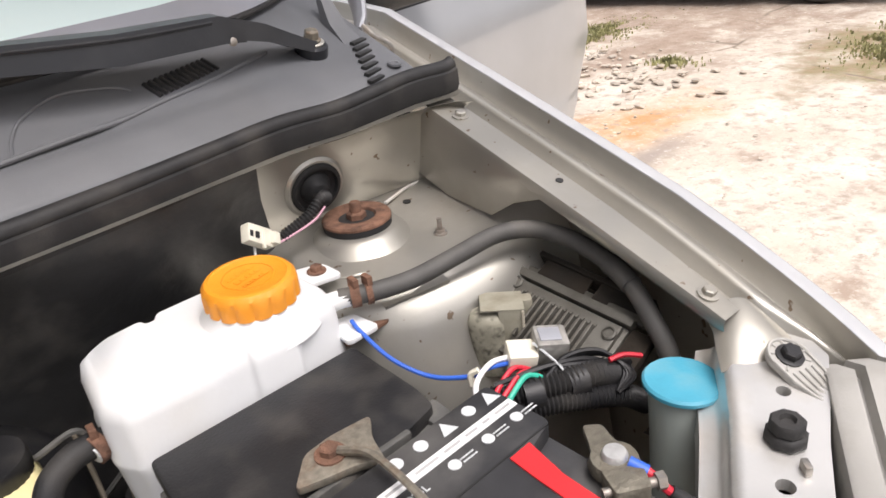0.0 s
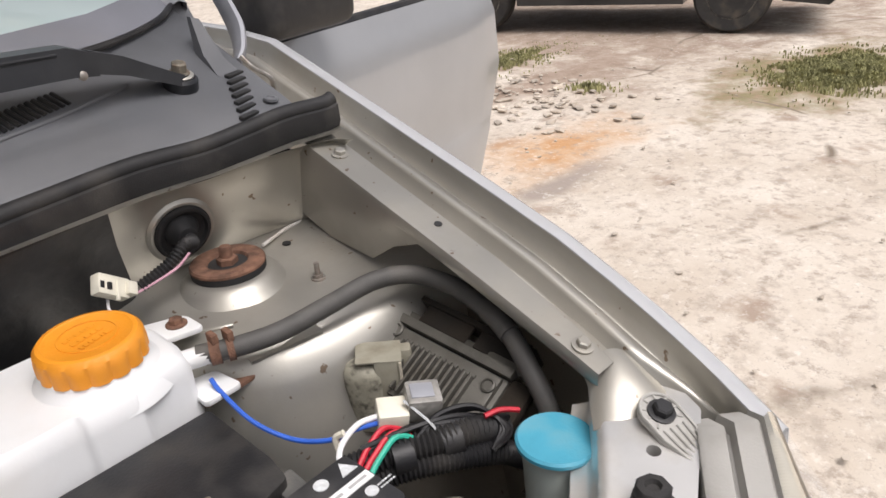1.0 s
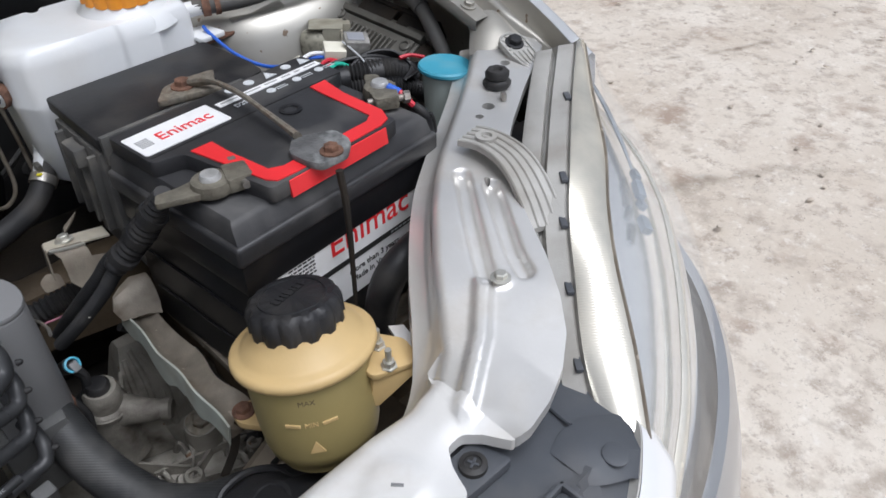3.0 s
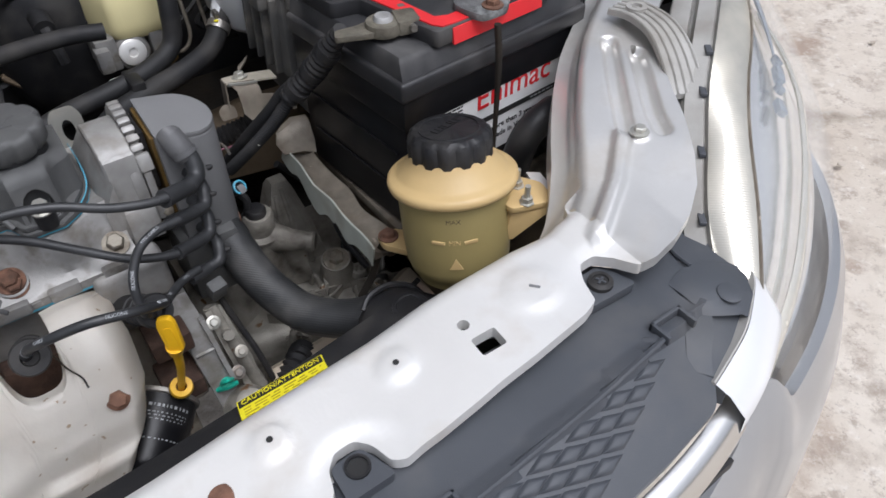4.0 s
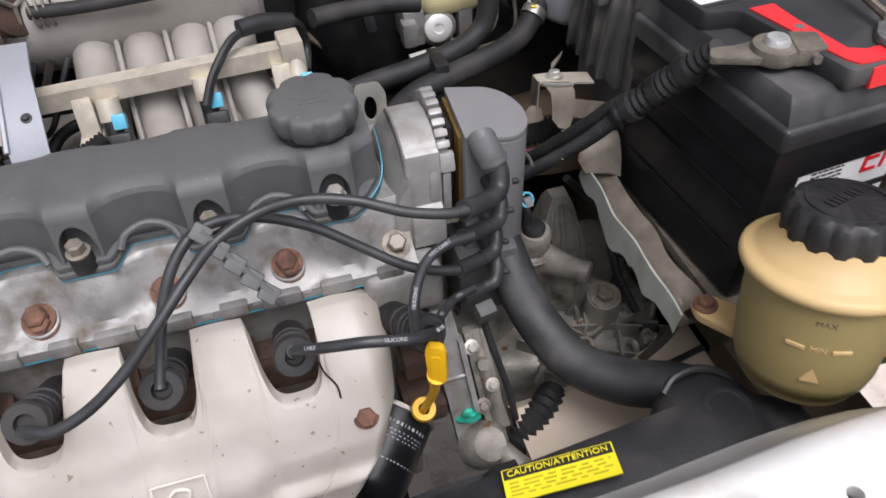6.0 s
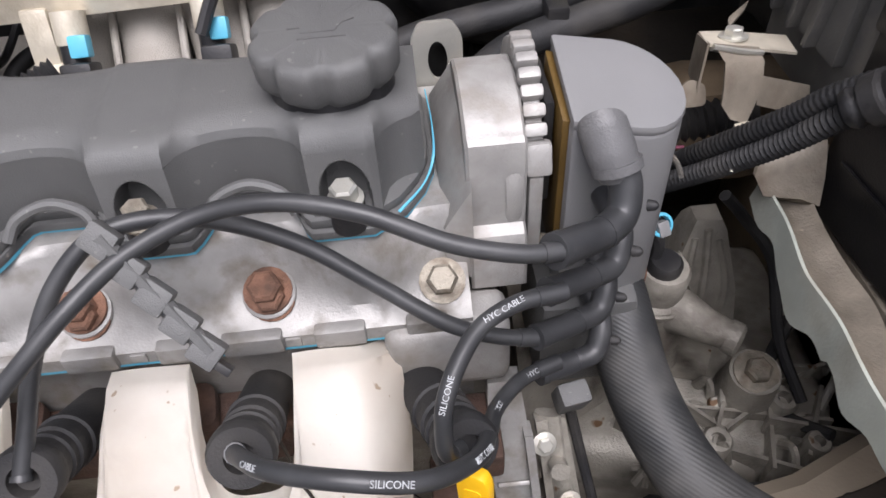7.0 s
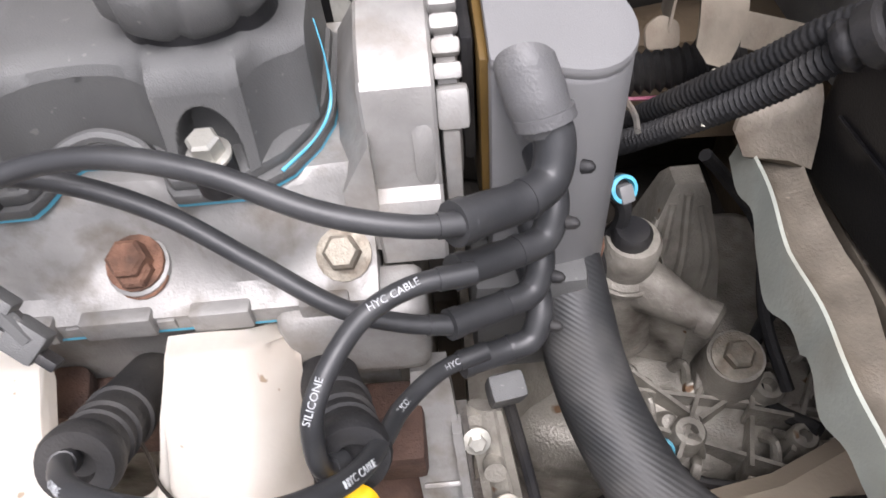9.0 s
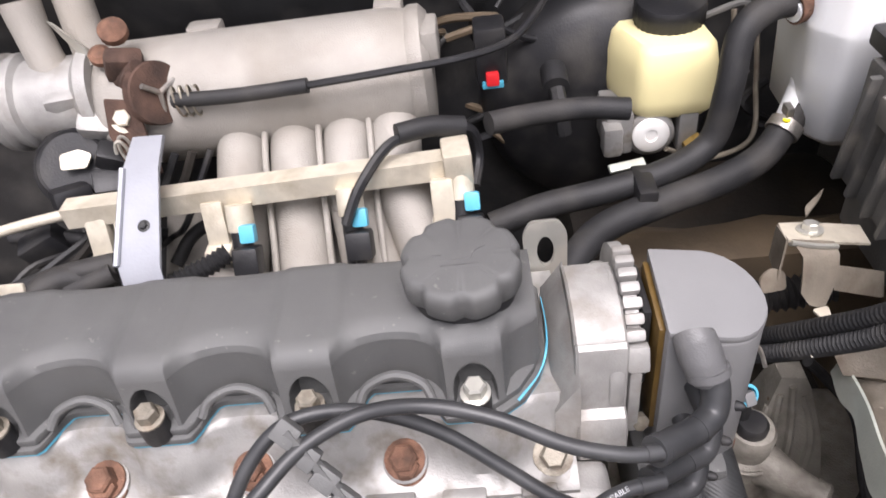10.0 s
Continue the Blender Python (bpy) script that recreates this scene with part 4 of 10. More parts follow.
REAR = [(-0.62, 0.03), (-0.42, 0.016), (-0.33, 0.011), (-0.2, 0.009), (-0.1, 0.009), (0.0, 0.010), (0.08, 0.011), (0.13, 0.010), (0.16, 0.006), (0.186, 0.006), (0.207, 0.019),
        (0.232, 0.048), (0.261, 0.082), (0.302, 0.124), (0.341, 0.158), (0.383, 0.187), (0.432, 0.219), (0.485, 0.254), (0.52, 0.280), (0.548, 0.302), (0.572, 0.316)]
FRONTEDGE = [(0.605, 0.262), (0.592, 0.235), (0.55, 0.213), (0.505, 0.190), (0.45, 0.158), (0.405, 0.128), (0.372, 0.092), (0.347, 0.055), (0.325, 0.018), (0.300, -0.016), (0.277, -0.04), (0.252, -0.056),
             (0.225, -0.066), (0.2, -0.070), (0.187, -0.066), (0.179, -0.048), (0.170, -0.037), (0.158, -0.036), (0.150, -0.048), (0.143, -0.068), (0.13, -0.073), (0.08, -0.078), (0.03, -0.081), (-0.028, -0.083),
             (-0.036, -0.078), (-0.040, -0.062), (-0.048, -0.052), (-0.062, -0.052), (-0.070, -0.060), (-0.074, -0.074), (-0.086, -0.086), (-0.12, -0.088), (-0.2, -0.090), (-0.3, -0.088), (-0.42, -0.080), (-0.62, -0.06)]


def panel_height(x, y):
    k = min(1.0, max(0.0, (x - 0.18) / 0.06))
    along = 0.31 + ((x - 0.31) * 0.75 + (y - 0.07) * 0.66) * 0.75
    z = lerp_table(x + (along - x) * k, *PANEL_Z)
    # rolled rear edge
    ry = lerp_table(x, [p[0] for p in REAR], [p[1] for p in REAR])
    d = ry - y
    if x < 0.56:
        k = 0.010 if x > 0.17 else 0.014
        if d < k:
            z -= (0.006 if x > 0.17 else 0.008) * ((k - max(d, 0)) / k) ** 2
    # pressed ribs and dimples
    for cx, cy in ((-0.090, -0.022), (0.003, -0.024)):
        z += bump_at(x, y, cx, cy, 0.0125, 0.003, 0.005)
    z += bump_at(x, y, 0.115, -0.033, 0.02, 0.0025, 0.01) - bump_at(x, y, 0.165, -0.058, 0.022, 0.004, 0.024)
    z -= bump_at(x, y, -0.055, -0.080, 0.034, 0.0025, 0.010)
    best = {}
    for (ax, ay, bx, by, w, h) in ((0.350, 0.133, 0.315, 0.090, 0.0042, -0.0075), (0.315, 0.090, 0.290, 0.057, 0.0042, -0.0075), (0.290, 0.057, 0.272, 0.033, 0.0042, -0.0075), (0.357, 0.104, 0.331, 0.069, 0.0042, -0.0075), (0.331, 0.069, 0.310, 0.039, 0.0042, -0.0075), (0.310, 0.039, 0.300, 0.019, 0.0042, -0.0075), (0.270, 0.035, 0.231, 0.002, 0.004, 0.0065), (0.231, 0.002, 0.183, -0.027, 0.004, 0.0065)):
        u = Vector((bx - ax, by - ay))
        f = max(0.0, min(1.0, Vector((x - ax, y - ay)).dot(u) / u.length_squared))
        best[h] = min(best.get(h, 1.0), (Vector((x, y)) - Vector((ax + u.x * f, ay + u.y * f))).length)
    for h, d in best.items():
        q = min(1.0, max(0.0, (0.0088 - d) / 0.0048))
        z += h * q * q * (3 - 2 * q)
    z += bump_at(x, y, 0.280, 0.026, 0.008, 0.002, 0.003)
    return z


def build_support():
    t = thing("radiator_support", "silver painted radiator support panel, scuffed and dusty", "car body panel")
    holes = [rounded([(0.051, -0.0575), (0.0705, -0.0585), (0.0715, -0.0425), (0.052, -0.0415)], 0.002, 2),
             ring2(0.056, -0.0285, 0.0045, 12),
             ring2(-0.164, -0.034, 0.0165, 24),
             rounded([(-0.247, -0.046), (-0.231, -0.046), (-0.227, -0.005), (-0.243, -0.005)], 0.005, 3),
             ring2(0.452, 0.1925, 0.0066, 14), ring2(0.431, 0.1855, 0.0042, 12),
             ring2(0.5305, 0.238, 0.0055, 14), ring2(0.36, 0.112, 0.0032, 10)]
    cut = 0.189
    low = [p for p in REAR if p[0] < cut] + [(cut, 0.0155), (cut, -0.067)] + [p for p in FRONTEDGE if p[0] < cut]
    high = [(cut, -0.067), (cut, 0.0155)] + [p for p in REAR if p[0] > cut] + [p for p in FRONTEDGE if p[0] > cut]
    part("top_panel", sheet(rounded(low, 0.003, 2), [h for h in holes if h[0][0] < cut], panel_height, 0.0045, 0.0015, flange=0.010), FRONT, t, angle=60)
    part("corner_panel", sheet(rounded(high, 0.003, 2), [h for h in holes if h[0][0] > cut], panel_height, 0.0024, 0.0015, flange=0.010), LEGSHADE, t, "ribbed corner of the panel", angle=70)
    # turned-down inner wall of the corner panel, and rear flange of the cross panel
    rings = []
    for i, (x, y) in enumerate(curve_points([(*p, 0) for p in REAR], 3)[i].xy for i in range(0, len(REAR) * 3 - 3)):
        z = panel_height(x, y - 0.0005) - 0.004
        dpt = lerp_table(x, [0.10, 0.17, 0.25, 0.40, 0.5], [0.03, 0.04, 0.055, 0.06, 0.08])
        k = min(1.0, max(0.0, (x - 0.18) / 0.05))
        steep = [(0, 0, 0), (-0.002, 0.0025, -0.010), (-0.007, 0.009, -dpt * 0.55), (-0.012, 0.016, -dpt * 0.9), (-0.015, 0.020, -dpt), (-0.015, 0.020, -dpt - 0.002)]
        folded = [(0, 0, 0), (-0.0012, 0.0015, -0.004), (-0.0022, 0.003, -0.0115), (-0.0045, 0.006, -0.0145), (-0.0115, 0.0155, -0.0175), (-0.0125, 0.0165, -0.045)]
        rings.append([(x + a[0] + (b[0] - a[0]) * k, y + a[1] + (b[1] - a[1]) * k, z + a[2] + (b[2] - a[2]) * k) for a, b in zip(steep, folded)])
    part("inner_wall", loft(rings, closed=False), LEGSHADE, t, angle=50)
    part("front_wall", span(-0.6, 0.2, -0.062, -0.058, 0.80, 0.914, 0.001), FRONT, t)
    for cx, cy in ((-0.090, -0.022), (0.003, -0.024)):
        part("dimple_hole", lathe([(0.0022, 0), (0.0022, 0.0006)], (cx, cy, panel_height(cx, cy) + 0.0006), (0, 0, 1), 10), INK, t, "tiny dark hole")
    for cx, cy in ((-0.129, -0.035), (-0.197, -0.042)):
        part("plug", lathe([(0.0085, 0), (0.0085, 0.0008), (0.006, 0.0012)], (cx, cy, panel_height(cx, cy)), (0, 0, 1), 18), RUST, t, "rusty blanked hole")
    part("socket", lathe([(0.0195, 0.002), (0.0195, 0.004), (0.0165, 0.004), (0.0155, -0.03), (0.0180, -0.03)], (-0.164, -0.034, 0.9155), (0, 0, 1), 28, hollow=True), GREY, t, "round bonnet lock opening")
    slot = [(-0.252, -0.051), (-0.228, -0.051), (-0.222, 0.0), (-0.246, 0.0)]
    part("slot_frame", sheet(rounded(slot, 0.006, 4), [rounded([(-0.245, -0.044), (-0.232, -0.044), (-0.228, -0.007), (-0.241, -0.007)], 0.004, 3)], lambda x, y: lerp_table(x, *PANEL_Z) + 0.0015, 0.02, 0.004), GREY, t, "grey plastic frame")
    part("arched_end", loft([[(x0 + (x1 - x0) * f, y0 + (y1 - y0) * f, z0 + h * math.sin(math.pi * min(1.0, f * 1.05)) ** 0.7) for f in np.linspace(0, 1, 14)] for x0, y0, x1, y1, z0, h in ((0.522, 0.284, 0.584, 0.246, 1.008, 0.004), (0.537, 0.298, 0.592, 0.262, 1.012, 0.012), (0.553, 0.312, 0.599, 0.282, 1.018, 0.016), (0.566, 0.328, 0.608, 0.300, 1.020, 0.016))], closed=False), BAY, t, "arched beige-silver end under the wing", angle=60)
    bolt("bolt", (0.280, 0.026, panel_height(0.28, 0.026)), (0, 0, 1), 0.0052, ZINC, t, "small zinc bolt")
    part("scuff", box((0.1155, -0.034, panel_height(0.1155, -0.034) + 0.0004), (0.0022, 0.008, 0.0006), 0.0002, (0, 0, 40)), MODULE, t, "grey scuff mark")
    return t


build_support()


def bracket(name, pts, w, label, mat=LAMPGREY):
    """A ribbed cast strap that holds the headlamp."""
    t = thing(name, label, "lamp bracket", group="headlamp brackets")
    line = curve_points(pts, 8)
    for k in range(5):
        off = (k - 2) * w / 4.4
        rib = []
        for i, p in enumerate(line):
            d = (line[min(i + 1, len(line) - 1)] - line[max(i - 1, 0)])
            sd = Vector((d.y, -d.x, 0)).normalized()
            rib.append(p + sd * off + Vector((0, 0, 0.0004)))
        part("rib", tube(rib, 0.0015, 6, 1, smooth=False), mat, t)
    rings = []
    for i, p in enumerate(line):
        d = (line[min(i + 1, len(line) - 1)] - line[max(i - 1, 0)])
        sd = Vector((d.y, -d.x, 0)).normalized() * w / 2
        rings.append([p - sd, p + sd, p + sd - Vector((0, 0, 0.005)), p - sd - Vector((0, 0, 0.005))])
    part("strap", loft(rings), mat, t)
    return t


b1 = bracket("lamp_bracket", [(0.386, 0.160, 1.011), (0.389, 0.142, 1.013), (0.388, 0.122, 1.013), (0.384, 0.102, 1.011), (0.377, 0.081, 1.004), (0.368, 0.060, 0.992), (0.361, 0.044, 0.978)], 0.034, "ribbed grey cast lamp bracket, lower")
part("boss", lathe([(0.010, 0), (0.010, 0.004), (0.0055, 0.004), (0.005, 0.001)], (0.3885, 0.139, 1.0125), (0, 0, 1), 18), LAMPGREY, b1)
def cast_bracket():
    t = thing("lamp_bracket", "ribbed grey cast lamp bracket with black bolt", "lamp bracket", group="headlamp brackets")
    a, b = Vector((0.560, 0.252, 1.016)), Vector((0.5465, 0.2015, 0.999))
    d = b - a
    u, L_ = d.normalized(), d.length
    n_ = Vector((0, -0.12, 1))
    n_ = (n_ - u * n_.dot(u)).normalized()
    m = Matrix.Translation(a) @ Matrix(((*u, 0), (*n_.cross(u), 0), (*n_, 0), (0, 0, 0, 1))).transposed()
    big, tip = 0.0175, 0.0085
    edge = [(big * math.cos(q), big * math.sin(q)) for q in np.linspace(math.pi * 0.42, math.pi * 1.58, 12)] + [(0.022, -0.0165), (L_ - 0.012, -0.010)] + [(L_ + tip * math.cos(q), tip * math.sin(q)) for q in np.linspace(-math.pi * 0.42, math.pi * 0.42, 7)] + [(L_ - 0.012, 0.010), (0.022, 0.0165)]
    part("plate", prism(edge, 0.0, 0.005, 0.0012, m), LAMPGREY, t)
    rim = [(x * 0.95, y * 0.92, 0.0058) for x, y in edge]
    part("rim", tube([m @ Vector(p) for p in rim + rim[:1]], 0.0014, 6, 1, smooth=False), LAMPGREY, t)
    for k in range(4):
        y = -0.0098 + 0.0064 * k
        part("rib", tube([m @ Vector(p) for p in ((0.014, y, 0.0055), (0.030, y * 0.85, 0.006), (L_ - 0.010, y * 0.5, 0.0055))], 0.0011, 6, 3), LAMPGREY, t)
    for q in np.linspace(0.9, 5.4, 8):
        part("spoke", tube([m @ Vector((0.0115 * math.cos(q), 0.0115 * math.sin(q), 0.0055)), m @ Vector((0.0165 * math.cos(q), 0.0165 * math.sin(q), 0.0055))], 0.001, 6, 1), LAMPGREY, t)
    bolt("bolt", m @ Vector((0, 0, 0.005)), n_, 0.0078, BLACK, t, "black hexagon bolt", washer=1.4)
    part("end_boss", lathe([(0.0068, 0.003), (0.0065, 0.0075), (0.0040, 0.0078), (0.0036, 0.004)], b, n_, 18), LAMPGREY, t)


cast_bracket()
bs = thing("bump_stop", "black rubber bonnet bump stop on the panel", "bump stop")
part("foot", lathe([(0.0140, 0), (0.0150, 0.002), (0.0150, 0.006), (0.0125, 0.0085), (0.0, 0.0085)], (0.488, 0.213, 1.0065), (0, 0, 1), 8), RUBBER, bs, angle=50)
part("head", lathe([(0.0095, 0.008), (0.0125, 0.010), (0.0128, 0.016), (0.0110, 0.0185), (0.0060, 0.0188), (0.0045, 0.0155), (0.0, 0.015)], (0.488, 0.213, 1.0065), (0, 0, 1), 8), RUBBER, bs, angle=50)
whole("panel_clip", box((0.472, 0.190, 1.008), (0.005, 0.010, 0.008), 0.001, (0, 0, -40)), STEEL, "small steel clip on the panel", "clip")


def shield_height(x, y):
    """Sight shield: flat behind a ridge, a diamond-embossed slope, then a smooth lip down to the grille."""
    e = lerp_table(x, [-0.6, -0.3, 0.0, 0.15, 0.22, 0.3], [0.880, 0.897, 0.918, 0.927, 0.926, 0.915])
    r = lerp_table(x, [-0.6, -0.3, 0.0, 0.1, 0.18, 0.25], [-0.105, -0.118, -0.117, -0.112, -0.104, -0.10])
    d = r - y
    if d < 0:
        z = e
    elif d < 0.008:
        z = e + 0.002
    else:
        z = e - 0.005 - (d - 0.008) * 0.52
    return z


def build_shield():
    outer = [(-0.62, -0.03), (0.12, -0.045), (0.15, -0.030), (0.178, -0.026), (0.20, -0.048), (0.25, -0.045), (0.272, -0.034), (0.294, -0.054), (0.282, -0.090), (0.272, -0.110), (0.240, -0.131), (0.208, -0.141), (0.190, -0.148), (0.178, -0.162),
             (0.12, -0.170), (0.03, -0.176), (-0.1, -0.181), (-0.3, -0.178), (-0.62, -0.16)]
    t = thing("sight_shield", "dark grey plastic grille top cover with diamond emboss", "trim panel")
    part("panel", sheet(rounded(outer, 0.006, 3), [ring2(-0.054, -0.067, 0.0068, 16)], lambda x, y: shield_height(x, y), 0.0045, 0.002, flange=0.006), GREY, t, angle=28)
    part("tab", prism(rounded([(0.142, -0.066), (0.152, -0.038), (0.178, -0.038), (0.188, -0.068)], 0.006), 0.928, 0.9375, 0.002), GREY, t, "raised screw tab")
    part("tab", sheet(rounded([(-0.070, -0.084), (-0.069, -0.058), (-0.046, -0.056), (-0.036, -0.084)], 0.005), [ring2(-0.054, -0.067, 0.0068, 16)], lambda x, y: 0.9235, 0.02, 0.008), GREY, t, "raised tab with open hole")
    # Black disc added close under the hole, painting the shade of its depth.
    part("hole_shade", lathe([(0.0085, 0), (0.0085, 0.001)], (-0.054, -0.067, 0.9222), (0, 0, 1), 18), INK, t)
    part("hole_wall", lathe([(0.0085, 0.924), (0.0085, 0.9252), (0.0068, 0.9252), (0.0066, 0.895), (0.0085, 0.895)], (-0.054, -0.067, 0), (0, 0, 1), 18, hollow=True), BLACK, t)
    s = part("screw", lathe([(0.0098, 0), (0.0095, 0.003), (0.006, 0.0042), (0.0055, 0.003)], (0.164, -0.053, 0.938), (0, 0, 1), 22), BLACK, t, "black plastic push fastener")
    for a in (0, 90):
        part("slot", box((0.164, -0.053, 0.9415), (0.008, 0.0018, 0.001), 0.0003, (0, 0, a + 20)), GREY, s)
    for x, y in ((0.183, -0.108), (-0.03, -0.121), (-0.24, -0.122)):
        z = shield_height(x, y - 0.001)
        for dx, dy, sx, sy in ((0, 0.0075, 0.03, 0.003), (-0.0135, 0, 0.003, 0.018), (0.0135, 0, 0.003, 0.018)):
            part("clip_wall", box((x + dx, y + dy, z + 0.0015), (sx, sy, 0.008), 0.0008), GREY, t)
    # raised diamond pillows on the slope
    edge_y = lambda x: lerp_table(x, [-0.6, -0.3, 0.0, 0.1, 0.18, 0.25], [-0.105, -0.118, -0.117, -0.112, -0.104, -0.10])
    edge = [(float(x), edge_y(x)) for x in np.linspace(-0.36, 0.172, 18)]
    pu, pd = 0.034, 0.0118
    bm = bmesh.new()
    loops = [[bm.verts.new((a * k * pu / 2, b * k * pd / 2, h)) for a, b in ((1, 0), (0, 1), (-1, 0), (0, -1))] for k, h in ((0.97, 0.0), (0.80, 0.0014), (0.38, 0.0026))]
    for lo, hi in zip(loops, loops[1:]):
        for i in range(4):
            bm.faces.new((lo[i], lo[(i + 1) % 4], hi[(i + 1) % 4], hi[i]))
    bm.faces.new(loops[-1])
    pillow = shape("diamond", bm, GREY, 50)
    tilt = math.degrees(math.atan(0.52))
    for r in range(6):
        for c in range(-11, 6):
            x = 0.034 * c + (0.017 if r % 2 else 0.0) + 0.012
            d = 0.0135 + 0.0059 * r
            if -0.36 < x < 0.166 and d < lerp_table(x, [0.06, 0.10, 0.14, 0.168], [0.050, 0.042, 0.028, 0.016]):
                y = edge_y(x) - d
                ob = new("diamond", pillow)
                ob.parent = t
                ob.matrix_basis = pose(x, y, shield_height(x, y) - 0.0002, tilt, 0, 0)
    part("ridge_line", tube([(x, y - 0.0075, shield_height(x, y - 0.004) + 0.0005) for x, y in edge], 0.0022, 6, 2), GREY, t)
    # end piece that wraps round the lamp corner
    part("end_lug", loft([[(0.205, -0.096, 0.921), (0.225, -0.110, 0.921), (0.224, -0.111, 0.905), (0.204, -0.098, 0.905)], [(0.198, -0.108, 0.923), (0.212, -0.124, 0.921), (0.211, -0.125, 0.90), (0.197, -0.110, 0.90)], [(0.187, -0.120, 0.918), (0.196, -0.136, 0.915), (0.196, -0.137, 0.892), (0.187, -0.121, 0.895)],
                           [(0.176, -0.133, 0.910), (0.190, -0.146, 0.905), (0.190, -0.147, 0.885), (0.176, -0.135, 0.888)], [(0.186, -0.142, 0.902), (0.196, -0.156, 0.893), (0.196, -0.157, 0.878), (0.186, -0.145, 0.88)]]), GREY, t, "folded end lug", angle=30)
    part("flap", loft([[(0.214, -0.077, 0.926), (0.233, -0.072, 0.926), (0.254, -0.074, 0.925), (0.276, -0.088, 0.920)], [(0.213, -0.090, 0.928), (0.232, -0.088, 0.929), (0.254, -0.091, 0.928), (0.274, -0.104, 0.921)], [(0.214, -0.105, 0.926), (0.229, -0.108, 0.928), (0.249, -0.111, 0.927), (0.264, -0.119, 0.920)], [(0.214, -0.110, 0.920), (0.225, -0.120, 0.922), (0.240, -0.127, 0.920), (0.247, -0.129, 0.914)]], closed=False), GREY, t, "raised corner flap", angle=25)
    part("corner_edge", tube([(0.248, -0.046, 0.9235), (0.2445, -0.062, 0.9250), (0.243, -0.074, 0.9262)], 0.0016, 6, 4), GREY, t)
    part("retainer", lathe([(0.0095, 0), (0.0095, 0.0016), (0.008, 0.0022), (0.0, 0.0018)], (0.243, -0.111, 0.9268), (0, -0.1, 1), 20), GREY, t, "moulded round retainer")
    return t


build_shield()


def build_grille_bar():
    t = thing("grille_bar", "chrome-topped grille bar under the cover lip", "grille")
    top = [(0.212, -0.160, 0.877), (0.17, -0.170, 0.873), (0.12, -0.177, 0.870), (0.03, -0.183, 0.865), (-0.1, -0.187, 0.86), (-0.3, -0.184, 0.85), (-0.62, -0.168, 0.83)]
    rings = [[(x, y + 0.008, z + 0.002), (x, y, z + 0.002), (x + 0.002, y - 0.008, z - 0.004), (x + 0.003, y - 0.014, z - 0.022), (x + 0.002, y - 0.008, z - 0.028), (x, y + 0.006, z - 0.02)] for x, y, z in curve_points(top, 5)]
    part("chrome_bar", loft(rings), CHROME, t)
    part("mesh_backing", span(-0.6, 0.19, -0.185, -0.18, 0.65, 0.845, 0.002), BLACK, t)


build_grille_bar()


